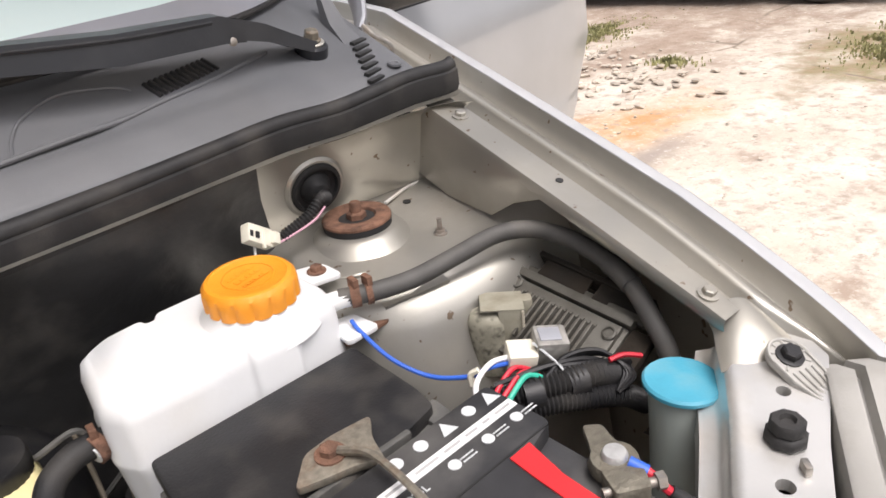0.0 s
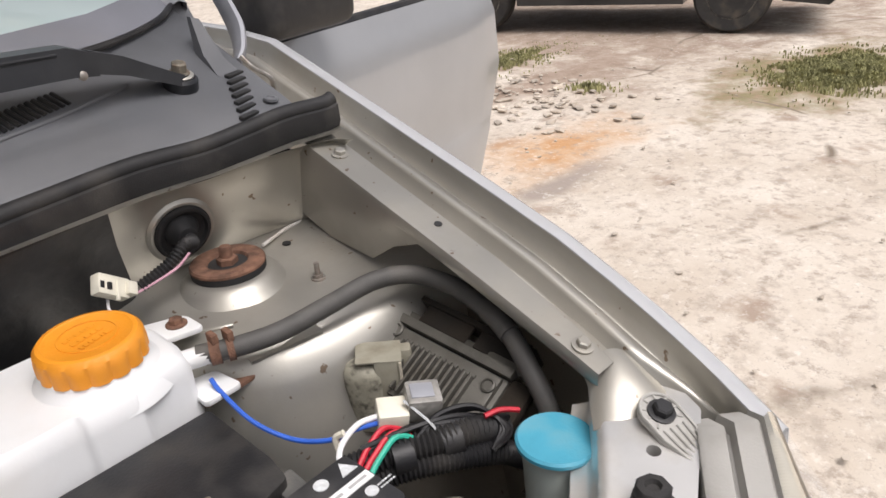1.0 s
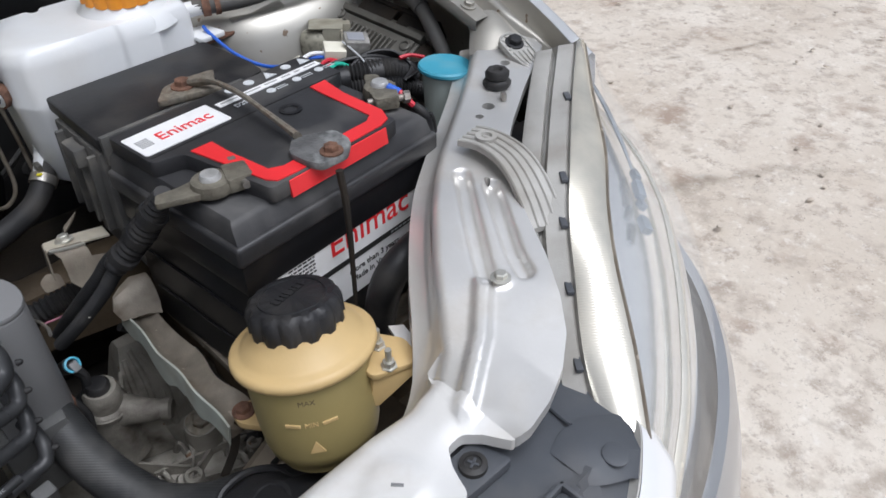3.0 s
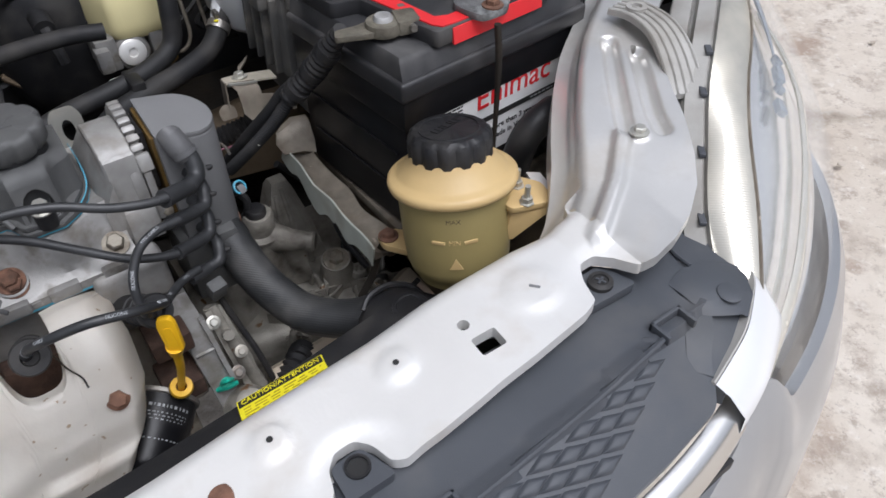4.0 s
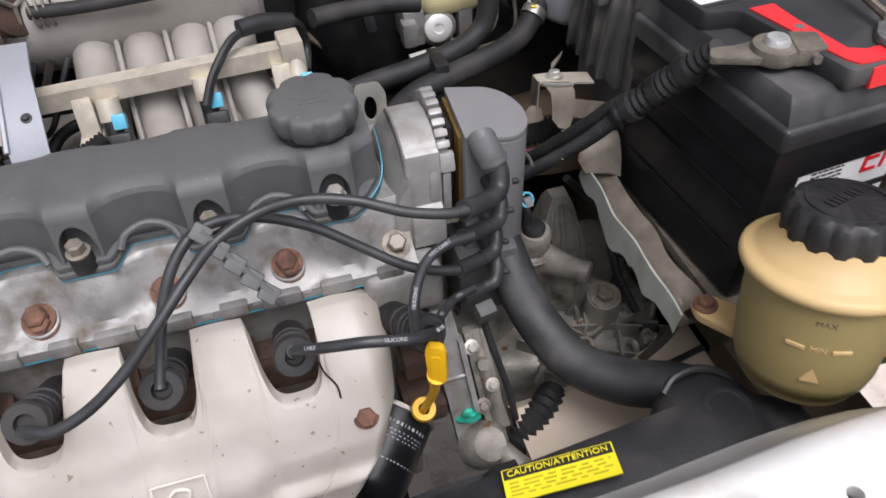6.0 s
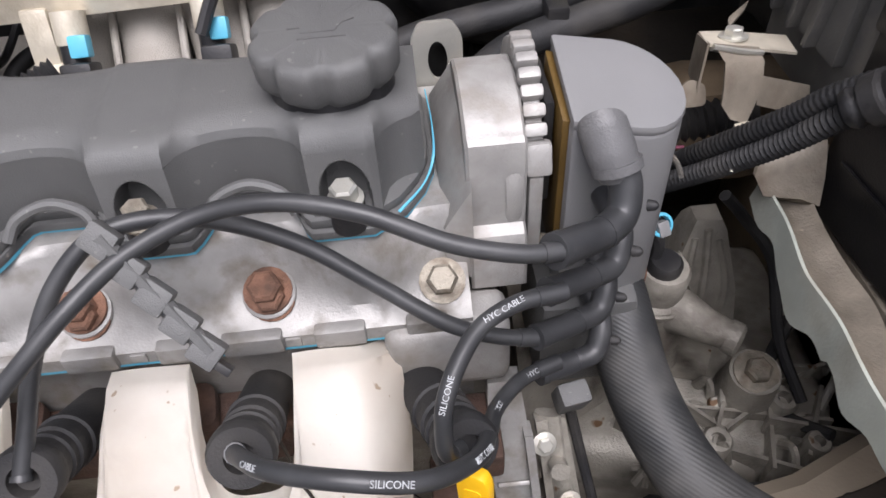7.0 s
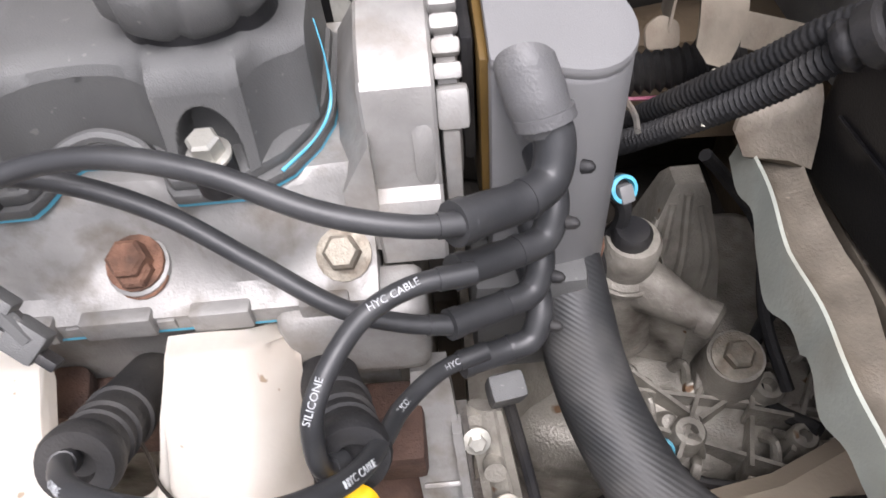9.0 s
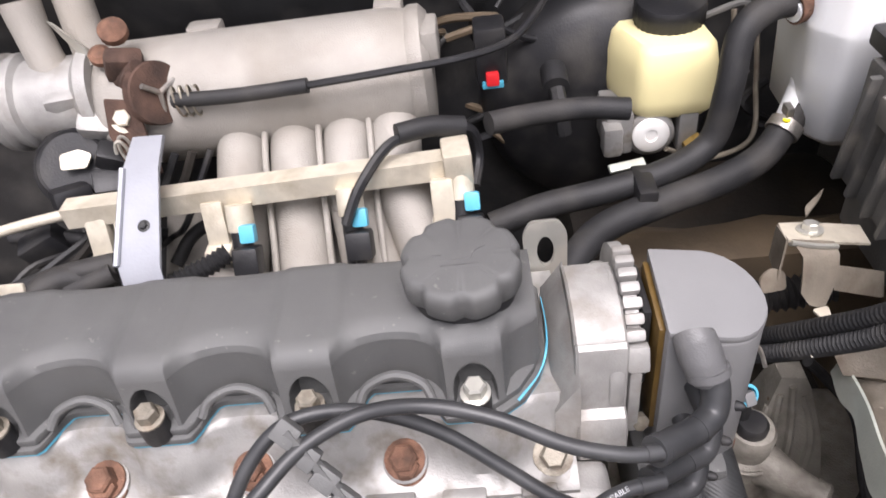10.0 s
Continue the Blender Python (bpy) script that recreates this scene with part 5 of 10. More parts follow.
def build_headlamp():
    t = thing("headlamp", "clear swept-back headlamp, lens edge yellowed and hazy", "headlamp")
    inner = [(0.590, 0.188, 1.032), (0.50, 0.126, 1.022), (0.412, 0.062, 1.008), (0.372, 0.030, 0.985), (0.341, -0.001, 0.962), (0.300, -0.042, 0.936), (0.268, -0.085, 0.908)]
    seam = [(0.604, 0.186, 1.022), (0.530, 0.120, 1.010), (0.470, 0.062, 0.997), (0.415, 0.018, 0.980), (0.375, -0.020, 0.962), (0.325, -0.078, 0.930), (0.255, -0.148, 0.888)]
    crown = [(0.628, 0.182, 0.99), (0.585, 0.110, 0.975), (0.535, 0.045, 0.958), (0.48, -0.008, 0.940), (0.425, -0.055, 0.920), (0.355, -0.108, 0.895), (0.263, -0.158, 0.872)]
    outer = [(0.655, 0.175, 0.90), (0.628, 0.090, 0.895), (0.58, 0.015, 0.885), (0.52, -0.042, 0.872), (0.455, -0.088, 0.860), (0.375, -0.130, 0.848), (0.272, -0.166, 0.84)]
    low = [(0.67, 0.17, 0.80), (0.645, 0.08, 0.80), (0.595, 0.0, 0.80), (0.53, -0.06, 0.80), (0.46, -0.105, 0.80), (0.38, -0.14, 0.81), (0.28, -0.17, 0.82)]
    I, S, C, O, W = (curve_points(q, 12) for q in (inner, seam, crown, outer, low))
    S = [a.lerp(b, 0.94) for a, b in zip(I, S)]
    nrm = Vector((0.45, -0.55, 0.7)).normalized()
    side = Vector((-0.62, 0.78, 0))
    part("housing_rim", loft([[a + side * 0.046 + Vector((0, 0, -0.07)), a + side * 0.044 + Vector((0, 0, -0.016)), a + side * 0.041 + Vector((0, 0, -0.013)), a + side * 0.026 + Vector((0, 0, -0.010)), a + side * 0.0235 + Vector((0, 0, -0.018)), a + side * 0.0215 + Vector((0, 0, -0.018)), a + side * 0.0195 + Vector((0, 0, -0.006)), a + side * 0.004 + Vector((0, 0, -0.003)), a + side * 0.0015 + Vector((0, 0, -0.006)), a] for a in [Vector((0.607, 0.208, 1.018))] + I], closed=False), LAMPGREY, t, "dull grey housing rim", angle=40)
    part("lens_edge", loft([[a, a.lerp(b, 0.3) + Vector((0, 0, 0.005)), a.lerp(b, 0.8) + Vector((0, 0, 0.006)), b + Vector((0, 0, 0.002))] for a, b in zip(I, S)], closed=False), HAZE, t, "yellowed ribbed lens edge", angle=60)
    part("bezel", loft([[b + Vector((-0.03, 0.03, -0.02)), b - nrm * 0.02, c - nrm * 0.022, o - nrm * 0.02, w - nrm * 0.02] for b, c, o, w in zip(S, C, O, W)], closed=False), REFLECT, t, "bright chrome reflector", angle=170)
    bm = loft([[b, b.lerp(c, 0.5) + nrm * 0.004, c, c.lerp(o, 0.5) + nrm * 0.004, o, o.lerp(w, 0.5) + nrm * 0.001, w] for b, c, o, w in zip(S, C, O, W)], closed=False)
    bmesh.ops.solidify(bm, geom=bm.faces, thickness=0.003)
    lens = part("lens", bm, LENS, t, "clear polycarbonate lens", angle=170)
    lens.visible_shadow = False
    part("seam_line", tube([b + Vector((0, 0, 0.002)) for b in S], 0.0017, 6, 1, smooth=False), STAINED, t, "brownish lens seam")
    n_e = 13
    # Added grey strip that draws a dark band reflected along the crown.
    part("dark_reflection", tube([S[i * 2].lerp(C[i * 2], 0.78) - nrm * 0.013 for i in range(n_e)], [0.003 + 0.005 * math.sin(math.pi * i / (n_e - 1)) for i in range(n_e)], 8, 2, squash=0.35), LAMPDARK, t, "blue-grey curve modelled as a dark reflection in the lamp")
    for i, u, v, ry in ((25, 0.020, 0.007, 8), (28, 0.024, 0.010, -6), (31, 0.018, 0.007, 14), (35, 0.022, 0.010, 0)):
        p = S[i].lerp(C[i], 0.80) - nrm * 0.012
        part("reflector_step", box(p, (u, v, 0.008), 0.002, (28, ry, 44)), LAMPDARK, t, "blue-grey stepped reflector facet")
    part("outer_band", tube([C[i].lerp(O[i], 0.45) - nrm * 0.012 for i in range(0, len(C), 2)], 0.008, 8, 2, squash=0.4), HAZE, t, "hazy outer band")
    for i in (12, 26, 36, 50, 62):
        part("clip", box(I[i] + side * 0.005 + Vector((0, 0, -0.003)), (0.006, 0.014, 0.004), 0.001, (0, 0, -40)), GREY, t)
    return t


HEADLAMP = build_headlamp()


def build_bumper():
    t = thing("front_bumper", "silver front bumper skin below the headlamp", "bumper")
    edge = [(0.70, 0.30, 0.86), (0.685, 0.17, 0.84), (0.66, 0.08, 0.81), (0.606, -0.005, 0.80), (0.54, -0.065, 0.80), (0.47, -0.11, 0.80), (0.385, -0.146, 0.808), (0.30, -0.170, 0.82), (0.262, -0.172, 0.86), (0.243, -0.166, 0.88), (0.222, -0.168, 0.872), (0.19, -0.182, 0.84),
            (0.1, -0.20, 0.82), (-0.1, -0.21, 0.81), (-0.62, -0.19, 0.79)]
    E_ = curve_points(edge, 5)
    rings = []
    for p in E_:
        o = Vector((p.x - 0.1, p.y - 0.35, 0)).normalized() if p.x > 0.25 else Vector((0.1, -1, 0)).normalized()
        rings.append([p - o * 0.01 + Vector((0, 0, -0.004)), p, p + o * 0.012 + Vector((0, 0, -0.02)), p + o * 0.028 + Vector((0, 0, -0.07)), p + o * 0.04 + Vector((0, 0, -0.17)), p + o * 0.04 + Vector((0, 0, -0.30)), p + o * 0.01 + Vector((0, 0, -0.48))])
    bm = loft(rings, closed=False)
    part("skin", bm, BODY, t, angle=60)
    # upright edge between cover and lamp, and the pale wedge outside it
    rim = [(0.2884, -0.0994, 0.9165), (0.2838, -0.1068, 0.9165), (0.268, -0.1185, 0.915), (0.2398, -0.1346, 0.913), (0.2132, -0.1434, 0.909), (0.187, -0.1504, 0.904)]
    ledge = [(0.299, -0.112, 0.900), (0.296, -0.1195, 0.897), (0.2867, -0.1335, 0.895), (0.2579, -0.1503, 0.892), (0.2314, -0.1626, 0.888), (0.1969, -0.1709, 0.884)]
    inward = [Vector((-0.0085, 0.004, 0)), Vector((-0.0085, 0.004, 0)), Vector((-0.006, 0.007, 0)), Vector((-0.005, 0.009, 0)), Vector((-0.004, 0.010, 0)), Vector((-0.003, 0.010, 0))]
    R_, L_, N_ = (curve_points(q, 5) for q in (rim, ledge, [tuple(v) for v in inward]))
    part("mount_tab", loft([[r, r + n * 0.12 + Vector((0, 0, 0.0008)), r + n * 0.6 + Vector((0, 0, -0.004)), r + n * 1.7 + Vector((0, 0, -0.010)), r + n * 1.7 + Vector((0, 0, -0.030)), r + Vector((0, 0, -0.030))] for r, n in zip(R_, N_)]), LAMPGREY, t, "grey upright bumper edge", angle=30)
    part("corner_wedge", loft([[r + Vector((0.0004, -0.0005, -0.0012)), r.lerp(l, 0.5) + Vector((0.001, -0.001, 0.0012)), l, l + Vector((0.003, -0.004, -0.006)), l + Vector((0.004, -0.006, -0.045))] for r, l in zip(R_, L_)], closed=False), LITBODY, t, "pale bumper corner", angle=40)
    return t


build_bumper()


# ---- battery and its fittings ----
BX0, BX1, BY0, BY1, BZ = 0.150, 0.394, 0.186, 0.378, 1.025


def build_battery():
    t = thing("battery", "black car battery with red inlay and white labels, in a tray", "car battery")
    part("case", join(span(BX0 + 0.006, BX1 - 0.006, BY0 + 0.006, BY1 - 0.004, 0.815, 0.972, 0.003),
                      span(BX0 + 0.003, BX1 - 0.003, BY0 + 0.003, BY1 - 0.002, 0.940, 0.974, 0.003)), CASE, t)
    for z in (0.86, 0.905):
        part("side_rib", span(BX0 + 0.004, BX0 + 0.008, BY0 + 0.02, BY1 - 0.02, z, z + 0.002, 0.0008), CASE, t)
    lid = part("lid", join(span(BX0, BX1, BY0, BY1, 0.972, 0.992, 0.004, 3),
                           loft([[(BX0 + 0.004, BY0 + 0.004, 0.990), (BX1 - 0.004, BY0 + 0.004, 0.990), (BX1 - 0.004, BY1 - 0.003, 0.990), (BX0 + 0.004, BY1 - 0.003, 0.990)],
                                 [(BX0 + 0.006, BY0 + 0.010, 1.005), (BX1 - 0.006, BY0 + 0.010, 1.005), (BX1 - 0.006, BY1 - 0.004, 1.005), (BX0 + 0.006, BY1 - 0.004, 1.005)],
                                 [(BX0 + 0.010, BY0 + 0.016, 1.010), (BX1 - 0.010, BY0 + 0.016, 1.010), (BX1 - 0.010, BY1 - 0.006, 1.010), (BX0 + 0.010, BY1 - 0.006, 1.010)]])), DUSTYLID, t, "stepped dusty black lid")
    # raised middle deck between the terminal corners
    deck = rounded([(BX0 + 0.008, BY1 - 0.006), (BX0 + 0.008, 0.300), (0.184, 0.294), (0.196, 0.192), (0.344, 0.192), (0.356, 0.300), (BX1 - 0.008, 0.308), (BX1 - 0.008, BY1 - 0.006)], 0.006)
    part("deck", prism(deck, 1.009, BZ, 0.0025), DUSTYLID, lid)
    part("joint", span(BX0 + 0.012, BX1 - 0.012, 0.3065, 0.308, BZ - 0.0005, BZ + 0.0006, 0), INK, lid)
    red = [(0.190, 0.291), (0.211, 0.290), (0.210, 0.264), (0.213, 0.216), (0.224, 0.210), (0.289, 0.210), (0.322, 0.210), (0.332, 0.216), (0.336, 0.282), (0.338, 0.304), (0.358, 0.304), (0.350, 0.268), (0.347, 0.214), (0.338, 0.1985), (0.325, 0.1945), (0.224, 0.1945), (0.206, 0.1965), (0.201, 0.205)]
    part("inlay", prism(red, BZ, BZ + 0.0012, 0.0), RED, lid, "red plastic inlay")
    part("inlay_lip", join(loft([[(0.214, 0.1965, BZ), (0.328, 0.1965, BZ), (0.328, 0.1915, BZ - 0.002), (0.214, 0.1915, BZ - 0.002)], [(0.214, 0.1920, 1.008), (0.328, 0.1920, 1.008), (0.328, 0.1895, 1.008), (0.214, 0.1895, 1.008)]])), RED, lid)
    part("vent_plug", lathe([(0.011, 0), (0.011, 0.001), (0.007, 0.001), (0.0065, 0.0002)], (0.295, 0.283, BZ + 0.0002), (0, 0, 1), 24, hollow=True), CASE, lid)
    # labels
    lab = part("top_label", prism(rounded([(0.161, 0.312), (0.250, 0.312), (0.250, 0.354), (0.161, 0.354)], 0.003), BZ, BZ + 0.0008, 0), WHITE, lid, "white brand label")
    text_on("lettering", "Enimac", pose(0.213, 0.333, BZ + 0.001, 0, 0, 0), 0.020, RED, lab)
    bars(pose(0.172, 0.333, BZ + 0.001), 0.012, 0.016, 5, material("grey_print", (0.3, 0.3, 0.3), 0.5), "fine_print", lab, seed=4)
    strip = part("warning_strip", prism([(0.256, 0.338), (0.384, 0.338), (0.384, 0.347), (0.256, 0.347)], BZ, BZ + 0.0008, 0), WHITE, lid, "white printed strip")
    bars(pose(0.320, 0.3425, BZ + 0.001), 0.12, 0.004, 1, material("grey_print", (0.4, 0.4, 0.4), 0.5), "fine_print", strip, seed=6)
    for i, x in enumerate((0.284, 0.307, 0.331, 0.355, 0.376)):
        if i in (2, 4):
            part("symbol", prism([(x - 0.007, 0.354), (x + 0.007, 0.354), (x, 0.367)], BZ, BZ + 0.0007, 0), PRINT, lid, "white warning triangle")
        else:
            part("symbol", lathe([(0.0055, 0), (0.0055, 0.0007)], (x, 0.3605, BZ), (0, 0, 1), 20), PRINT, lid, "white round symbol")
    for x in (0.310, 0.343, 0.373):
        sy = part("symbol", lathe([(0.0048, 0), (0.0048, 0.0007)], (x, 0.3290, BZ), (0, 0, 1), 20), PRINT, lid, "white round symbol")
        bars(pose(x + 0.012, 0.3275, BZ + 0.0008), 0.013, 0.007, 2, PRINT, "fine_print", sy, fill=0.35, seed=int(x * 100))
    text_on("lettering", "D23L", pose(0.275, 0.328, BZ + 0.0008), 0.0085, PRINT, lid)
    # front label: white with red name and a black band
    fy = BY0 + 0.0055
    fm = pose(0, fy, 0, 90, 0, 0)
    front = part("front_label", prism(rounded([(0.184, 0.864), (0.368, 0.864), (0.368, 0.963), (0.184, 0.963)], 0.004), 0, 0.0008, 0, fm), WHITE, t, "white front label with black band")
    text_on("lettering", "Enimac", pose(0.298, fy - 0.001, 0.935, 90), 0.038, RED, front)
    part("band", prism([(0.184, 0.905), (0.368, 0.905), (0.368, 0.911), (0.184, 0.911)], 0.0008, 0.0014, 0, fm), INK, front)
    bars(pose(0.211, fy - 0.0012, 0.932, 90), 0.03, 0.024, 6, INK, "fine_print", front, fill=0.35, seed=2)
    text_on("lettering", "more than 3 years", pose(0.300, fy - 0.001, 0.893, 90), 0.0095, INK, front)
    text_on("lettering", "Made in Vietnam", pose(0.300, fy - 0.001, 0.882, 90), 0.0095, INK, front)
    part("badge", prism(rounded([(0.194, 0.868), (0.226, 0.868), (0.226, 0.886), (0.194, 0.886)], 0.002), 0.0008, 0.0014, 0, fm), RED, front, "red printed badge")
    bars(pose(0.342, fy - 0.0012, 0.908, 90), 0.036, 0.003, 1, PRINT, "fine_print", front, seed=3)
    t.matrix_basis = Matrix.Translation((0.16, 0.19, 0)) @ pose(0, 0, 0, 0, 0, 5.0) @ Matrix.Translation((-0.16, -0.19, 0))
    return t


build_battery()


def build_tray():
    t = thing("battery_tray", "bent galvanised battery tray edge with stains", "battery tray")
    part("floor", span(0.146, 0.385, 0.185, 0.38, 0.800, 0.812, 0.003), STAINED, t)
    rings, floor = [], []
    for i, y in enumerate(np.linspace(0.174, 0.365, 44)):
        x, z = 0.1005 + 0.0012 * math.sin(i * 0.4), lerp_table(y, [0.15, 0.23, 0.295, 0.365], [0.829, 0.836, 0.835, 0.846])
        w = 0.004 * math.sin(i * 0.42) + 0.002 * math.sin(i * 0.9 + 1) + 0.012 * max(0.0, (y - 0.30) / 0.06)
        d = 0.027 if y > 0.25 else 0.022
        rings.append([(x + 0.0012, y, z + 0.0015), (x - 0.0008, y, z + 0.0015), (x - 0.0022, y, z - 0.008), (x - 0.004, y, z - d + w), (x - 0.0028, y, z - d + w), (x - 0.0006, y, z - 0.008)])
        b = 0.028 + 0.003 * math.sin(i * 0.31)
        floor.append([(x + 0.0008, y, z - 0.002), (x + 0.009, y, z - 0.010 + 0.0008 * math.sin(i)), (x + b - 0.008, y, z - 0.010), (x + b, y, z - 0.006), (x + b, y, z - 0.014), (x, y, z - 0.014)])
    tab = loft([[(0.094, 0.350, 0.846), (0.118, 0.348, 0.842), (0.132, 0.348, 0.834), (0.132, 0.351, 0.834), (0.118, 0.351, 0.842), (0.094, 0.353, 0.846)],
                [(0.092, 0.362, 0.852), (0.116, 0.366, 0.849), (0.137, 0.360, 0.846), (0.137, 0.363, 0.846), (0.116, 0.369, 0.849), (0.092, 0.365, 0.852)],
                [(0.099, 0.374, 0.858), (0.118, 0.374, 0.864), (0.138, 0.370, 0.862), (0.138, 0.373, 0.862), (0.118, 0.377, 0.864), (0.099, 0.377, 0.858)],
                [(0.110, 0.384, 0.858), (0.122, 0.382, 0.866), (0.137, 0.374, 0.868), (0.137, 0.377, 0.868), (0.122, 0.385, 0.866), (0.110, 0.387, 0.858)]])
    part("end_tab", tab, STAINED, t, "crumpled rusty end tab", angle=50)
    part("inner_channel", loft(floor), STAINED, t, "stained steel channel", angle=50)
    part("edge_channel", loft(rings), GALV, t, angle=50)
    part("support_leg", join(span(0.17, 0.34, 0.27, 0.36, 0.70, 0.80, 0.006), span(0.20, 0.26, 0.22, 0.45, 0.56, 0.72, 0.01)), GRIME, t)


build_tray()


def build_clamp():
    t = thing("battery_clamp", "corroded steel battery hold-down bar with rusty bolts", "battery clamp")
    part("bar", tube([(0.246, 0.405, 1.030), (0.257, 0.380, 1.036), (0.257, 0.33, 1.040), (0.254, 0.28, 1.038), (0.252, 0.235, 1.034)], [0.006, 0.0045, 0.0042, 0.006], 8, 8, squash=0.6), OLDBOLT, t)
    part("rear_plate", prism(rounded([(0.205, 0.398), (0.226, 0.424), (0.250, 0.428), (0.284, 0.426), (0.272, 0.405), (0.266, 0.378), (0.250, 0.388), (0.228, 0.392)], 0.006), 1.020, 1.027, 0.002), OLDBOLT, t)
    part("front_plate", prism(rounded([(0.232, 0.222), (0.250, 0.242), (0.285, 0.225), (0.284, 0.202), (0.268, 0.186), (0.240, 0.186), (0.234, 0.200)], 0.006), 1.024, 1.032, 0.003), material("lead_corrosion", (0.12, 0.12, 0.12), 0.7, 0.2, 0.35, 60, 0.7, 300, dirt=(0.42, 0.44, 0.43), dirt_amount=0.75, dirt_scale=48), t, "grey corroded clamp plate")
    bolt("bolt", (0.240, 0.410, 1.027), (0, 0, 1), 0.0075, RUST, t, "rusty bolt")
    bolt("bolt", (0.258, 0.196, 1.032), (0, 0, 1), 0.0065, RUST, t, "rusty bolt")
    part("rod", tube([(0.255, 0.184, 1.02), (0.256, 0.181, 0.98), (0.255, 0.181, 0.90), (0.254, 0.183, 0.83)], [0.0034, 0.0034, 0.0022, 0.0022], 8, 4), UNDERDARK, t, "thin dark threaded rod")


build_clamp()


def terminal(name, p, ang, label, mat, reach=1.0):
    t = thing(name, label, "battery terminal", group="battery terminals")
    p = Vector(p)
    part("post", lathe([(0.0095, 0), (0.009, 0.016), (0.0075, 0.0185), (0.0, 0.0185)], p, (0, 0, 1), 20), material("lead_post", (0.55, 0.55, 0.54), 0.45, 0.6, 0.2, 80, 0.2), t, "bright worn lead post")
    m = Matrix.Translation(p) @ pose(0, 0, 0, 0, 0, ang)
    part("collar", lathe([(0.017, 0.003), (0.018, 0.006), (0.016, 0.013), (0.0105, 0.014)], p, (0, 0, 1), 20), mat, t)
    part("lug", prism(rounded([(-0.010, -0.012), (0.012, -0.013), (0.03 * reach, -0.008), (0.052 * reach, -0.006), (0.056 * reach, 0.008), (0.03 * reach, 0.010), (0.0, 0.014)], 0.004), 0.003, 0.009, 0.002, m), mat, t)
    part("jaw", prism(rounded([(-0.032, -0.012), (-0.012, -0.014), (-0.010, 0.014), (-0.032, 0.012)], 0.003), 0.002, 0.015, 0.002, m), mat, t)
    part("bolt", join(cyl(m @ Vector((-0.024, -0.020, 0.009)), m @ Vector((-0.024, 0.018, 0.009)), 0.0035, seg=10), lathe([(0.0062, 0), (0.0062, 0.006)], m @ Vector((-0.024, -0.024, 0.009)), m.to_3x3() @ Vector((0, 1, 0)), 6)), STEEL, t)
    return t


TERM = material("terminal_alloy", (0.19, 0.175, 0.14), 0.55, 0.5, 0.35, 60, 0.5, 400, dirt=(0.08, 0.065, 0.045), dirt_amount=0.7, dirt_scale=50)
terminal("battery_terminal", (0.170, 0.243, 1.012), 165, "tarnished negative clamp on its post", TERM, 0.85)
terminal("battery_terminal", (0.378, 0.272, 1.012), 62, "grimy positive clamp on its post", TERM, 0.72)

cab = thing("negative_cable", "thick black taped cable to the negative clamp", "battery cable")
part("tape", tube([(0.136, 0.260, 1.019), (0.132, 0.272, 1.003), (0.122, 0.290, 0.975), (0.106, 0.306, 0.949), (0.094, 0.313, 0.936)], [0.007, 0.0105, 0.0125, 0.0115, 0.0100], 12, 10, ridges=0.007, amp=0.0007), BLACK, cab, "cracked black tape wrap")
part("sleeve", tube([(0.108, 0.303, 0.952), (0.094, 0.317, 0.928), (0.083, 0.334, 0.901), (0.0635, 0.362, 0.862), (0.042, 0.395, 0.82)], 0.0066, 10, 14, ridges=0.0034, amp=0.0007), RUBBER, cab, "ribbed black conduit")
part("sleeve", tube([(0.107, 0.312, 0.953), (0.094, 0.325, 0.936), (0.084, 0.339, 0.914), (0.0605, 0.373, 0.867), (0.045, 0.405, 0.825)], 0.0062, 10, 14, ridges=0.0034, amp=0.0003), RUBBER, cab, "smoother black conduit")
part("clip", tube([(0.067, 0.347, 0.872), (0.069, 0.352, 0.878), (0.072, 0.360, 0.878)], 0.0012, 6, 6), IVORY, cab)
for q in ((0.127, 0.281, 0.989), (0.116, 0.297, 0.965), (0.102, 0.3085, 0.944)):
    part("tape_band", tube([Vector(q) + Vector((0.0035, -0.004, 0.006)), q], 0.0132, 12, 2), BLACK, cab, "overlapping tape turn")
pos = thing("positive_cable", "red battery lead with a black taped joint", "battery cable")
part("lead", tube([(0.382, 0.257, 1.025), (0.385, 0.249, 1.022), (0.389, 0.238, 1.013), (0.397, 0.230, 1.002), (0.402, 0.228, 0.985), (0.403, 0.227, 0.967), (0.403, 0.226, 0.944), (0.402, 0.231, 0.914), (0.401, 0.241, 0.88), (0.400, 0.253, 0.84)], 0.0033, 8, 8), REDWIRE, pos)
part("tape_wrap", tube([(0.390, 0.2365, 1.012), (0.397, 0.230, 1.002), (0.402, 0.228, 0.987), (0.403, 0.227, 0.970), (0.4035, 0.2265, 0.960)], [0.0042, 0.0058, 0.0050, 0.0056, 0.0044], 9, 6), BLACK, pos, "lumpy black tape")
part("tape_tail", tube([(0.404, 0.229, 1.0), (0.410, 0.231, 0.990), (0.411, 0.230, 0.978), (0.406, 0.228, 0.972)], 0.0035, 7, 4, squash=0.6), BLACK, pos, "loose tape end")
part("ferrule", tube([(0.380, 0.262, 1.026), (0.3845, 0.250, 1.0225)], 0.0046, 10, 2), BLUEWIRE, pos, "blue ferrule")


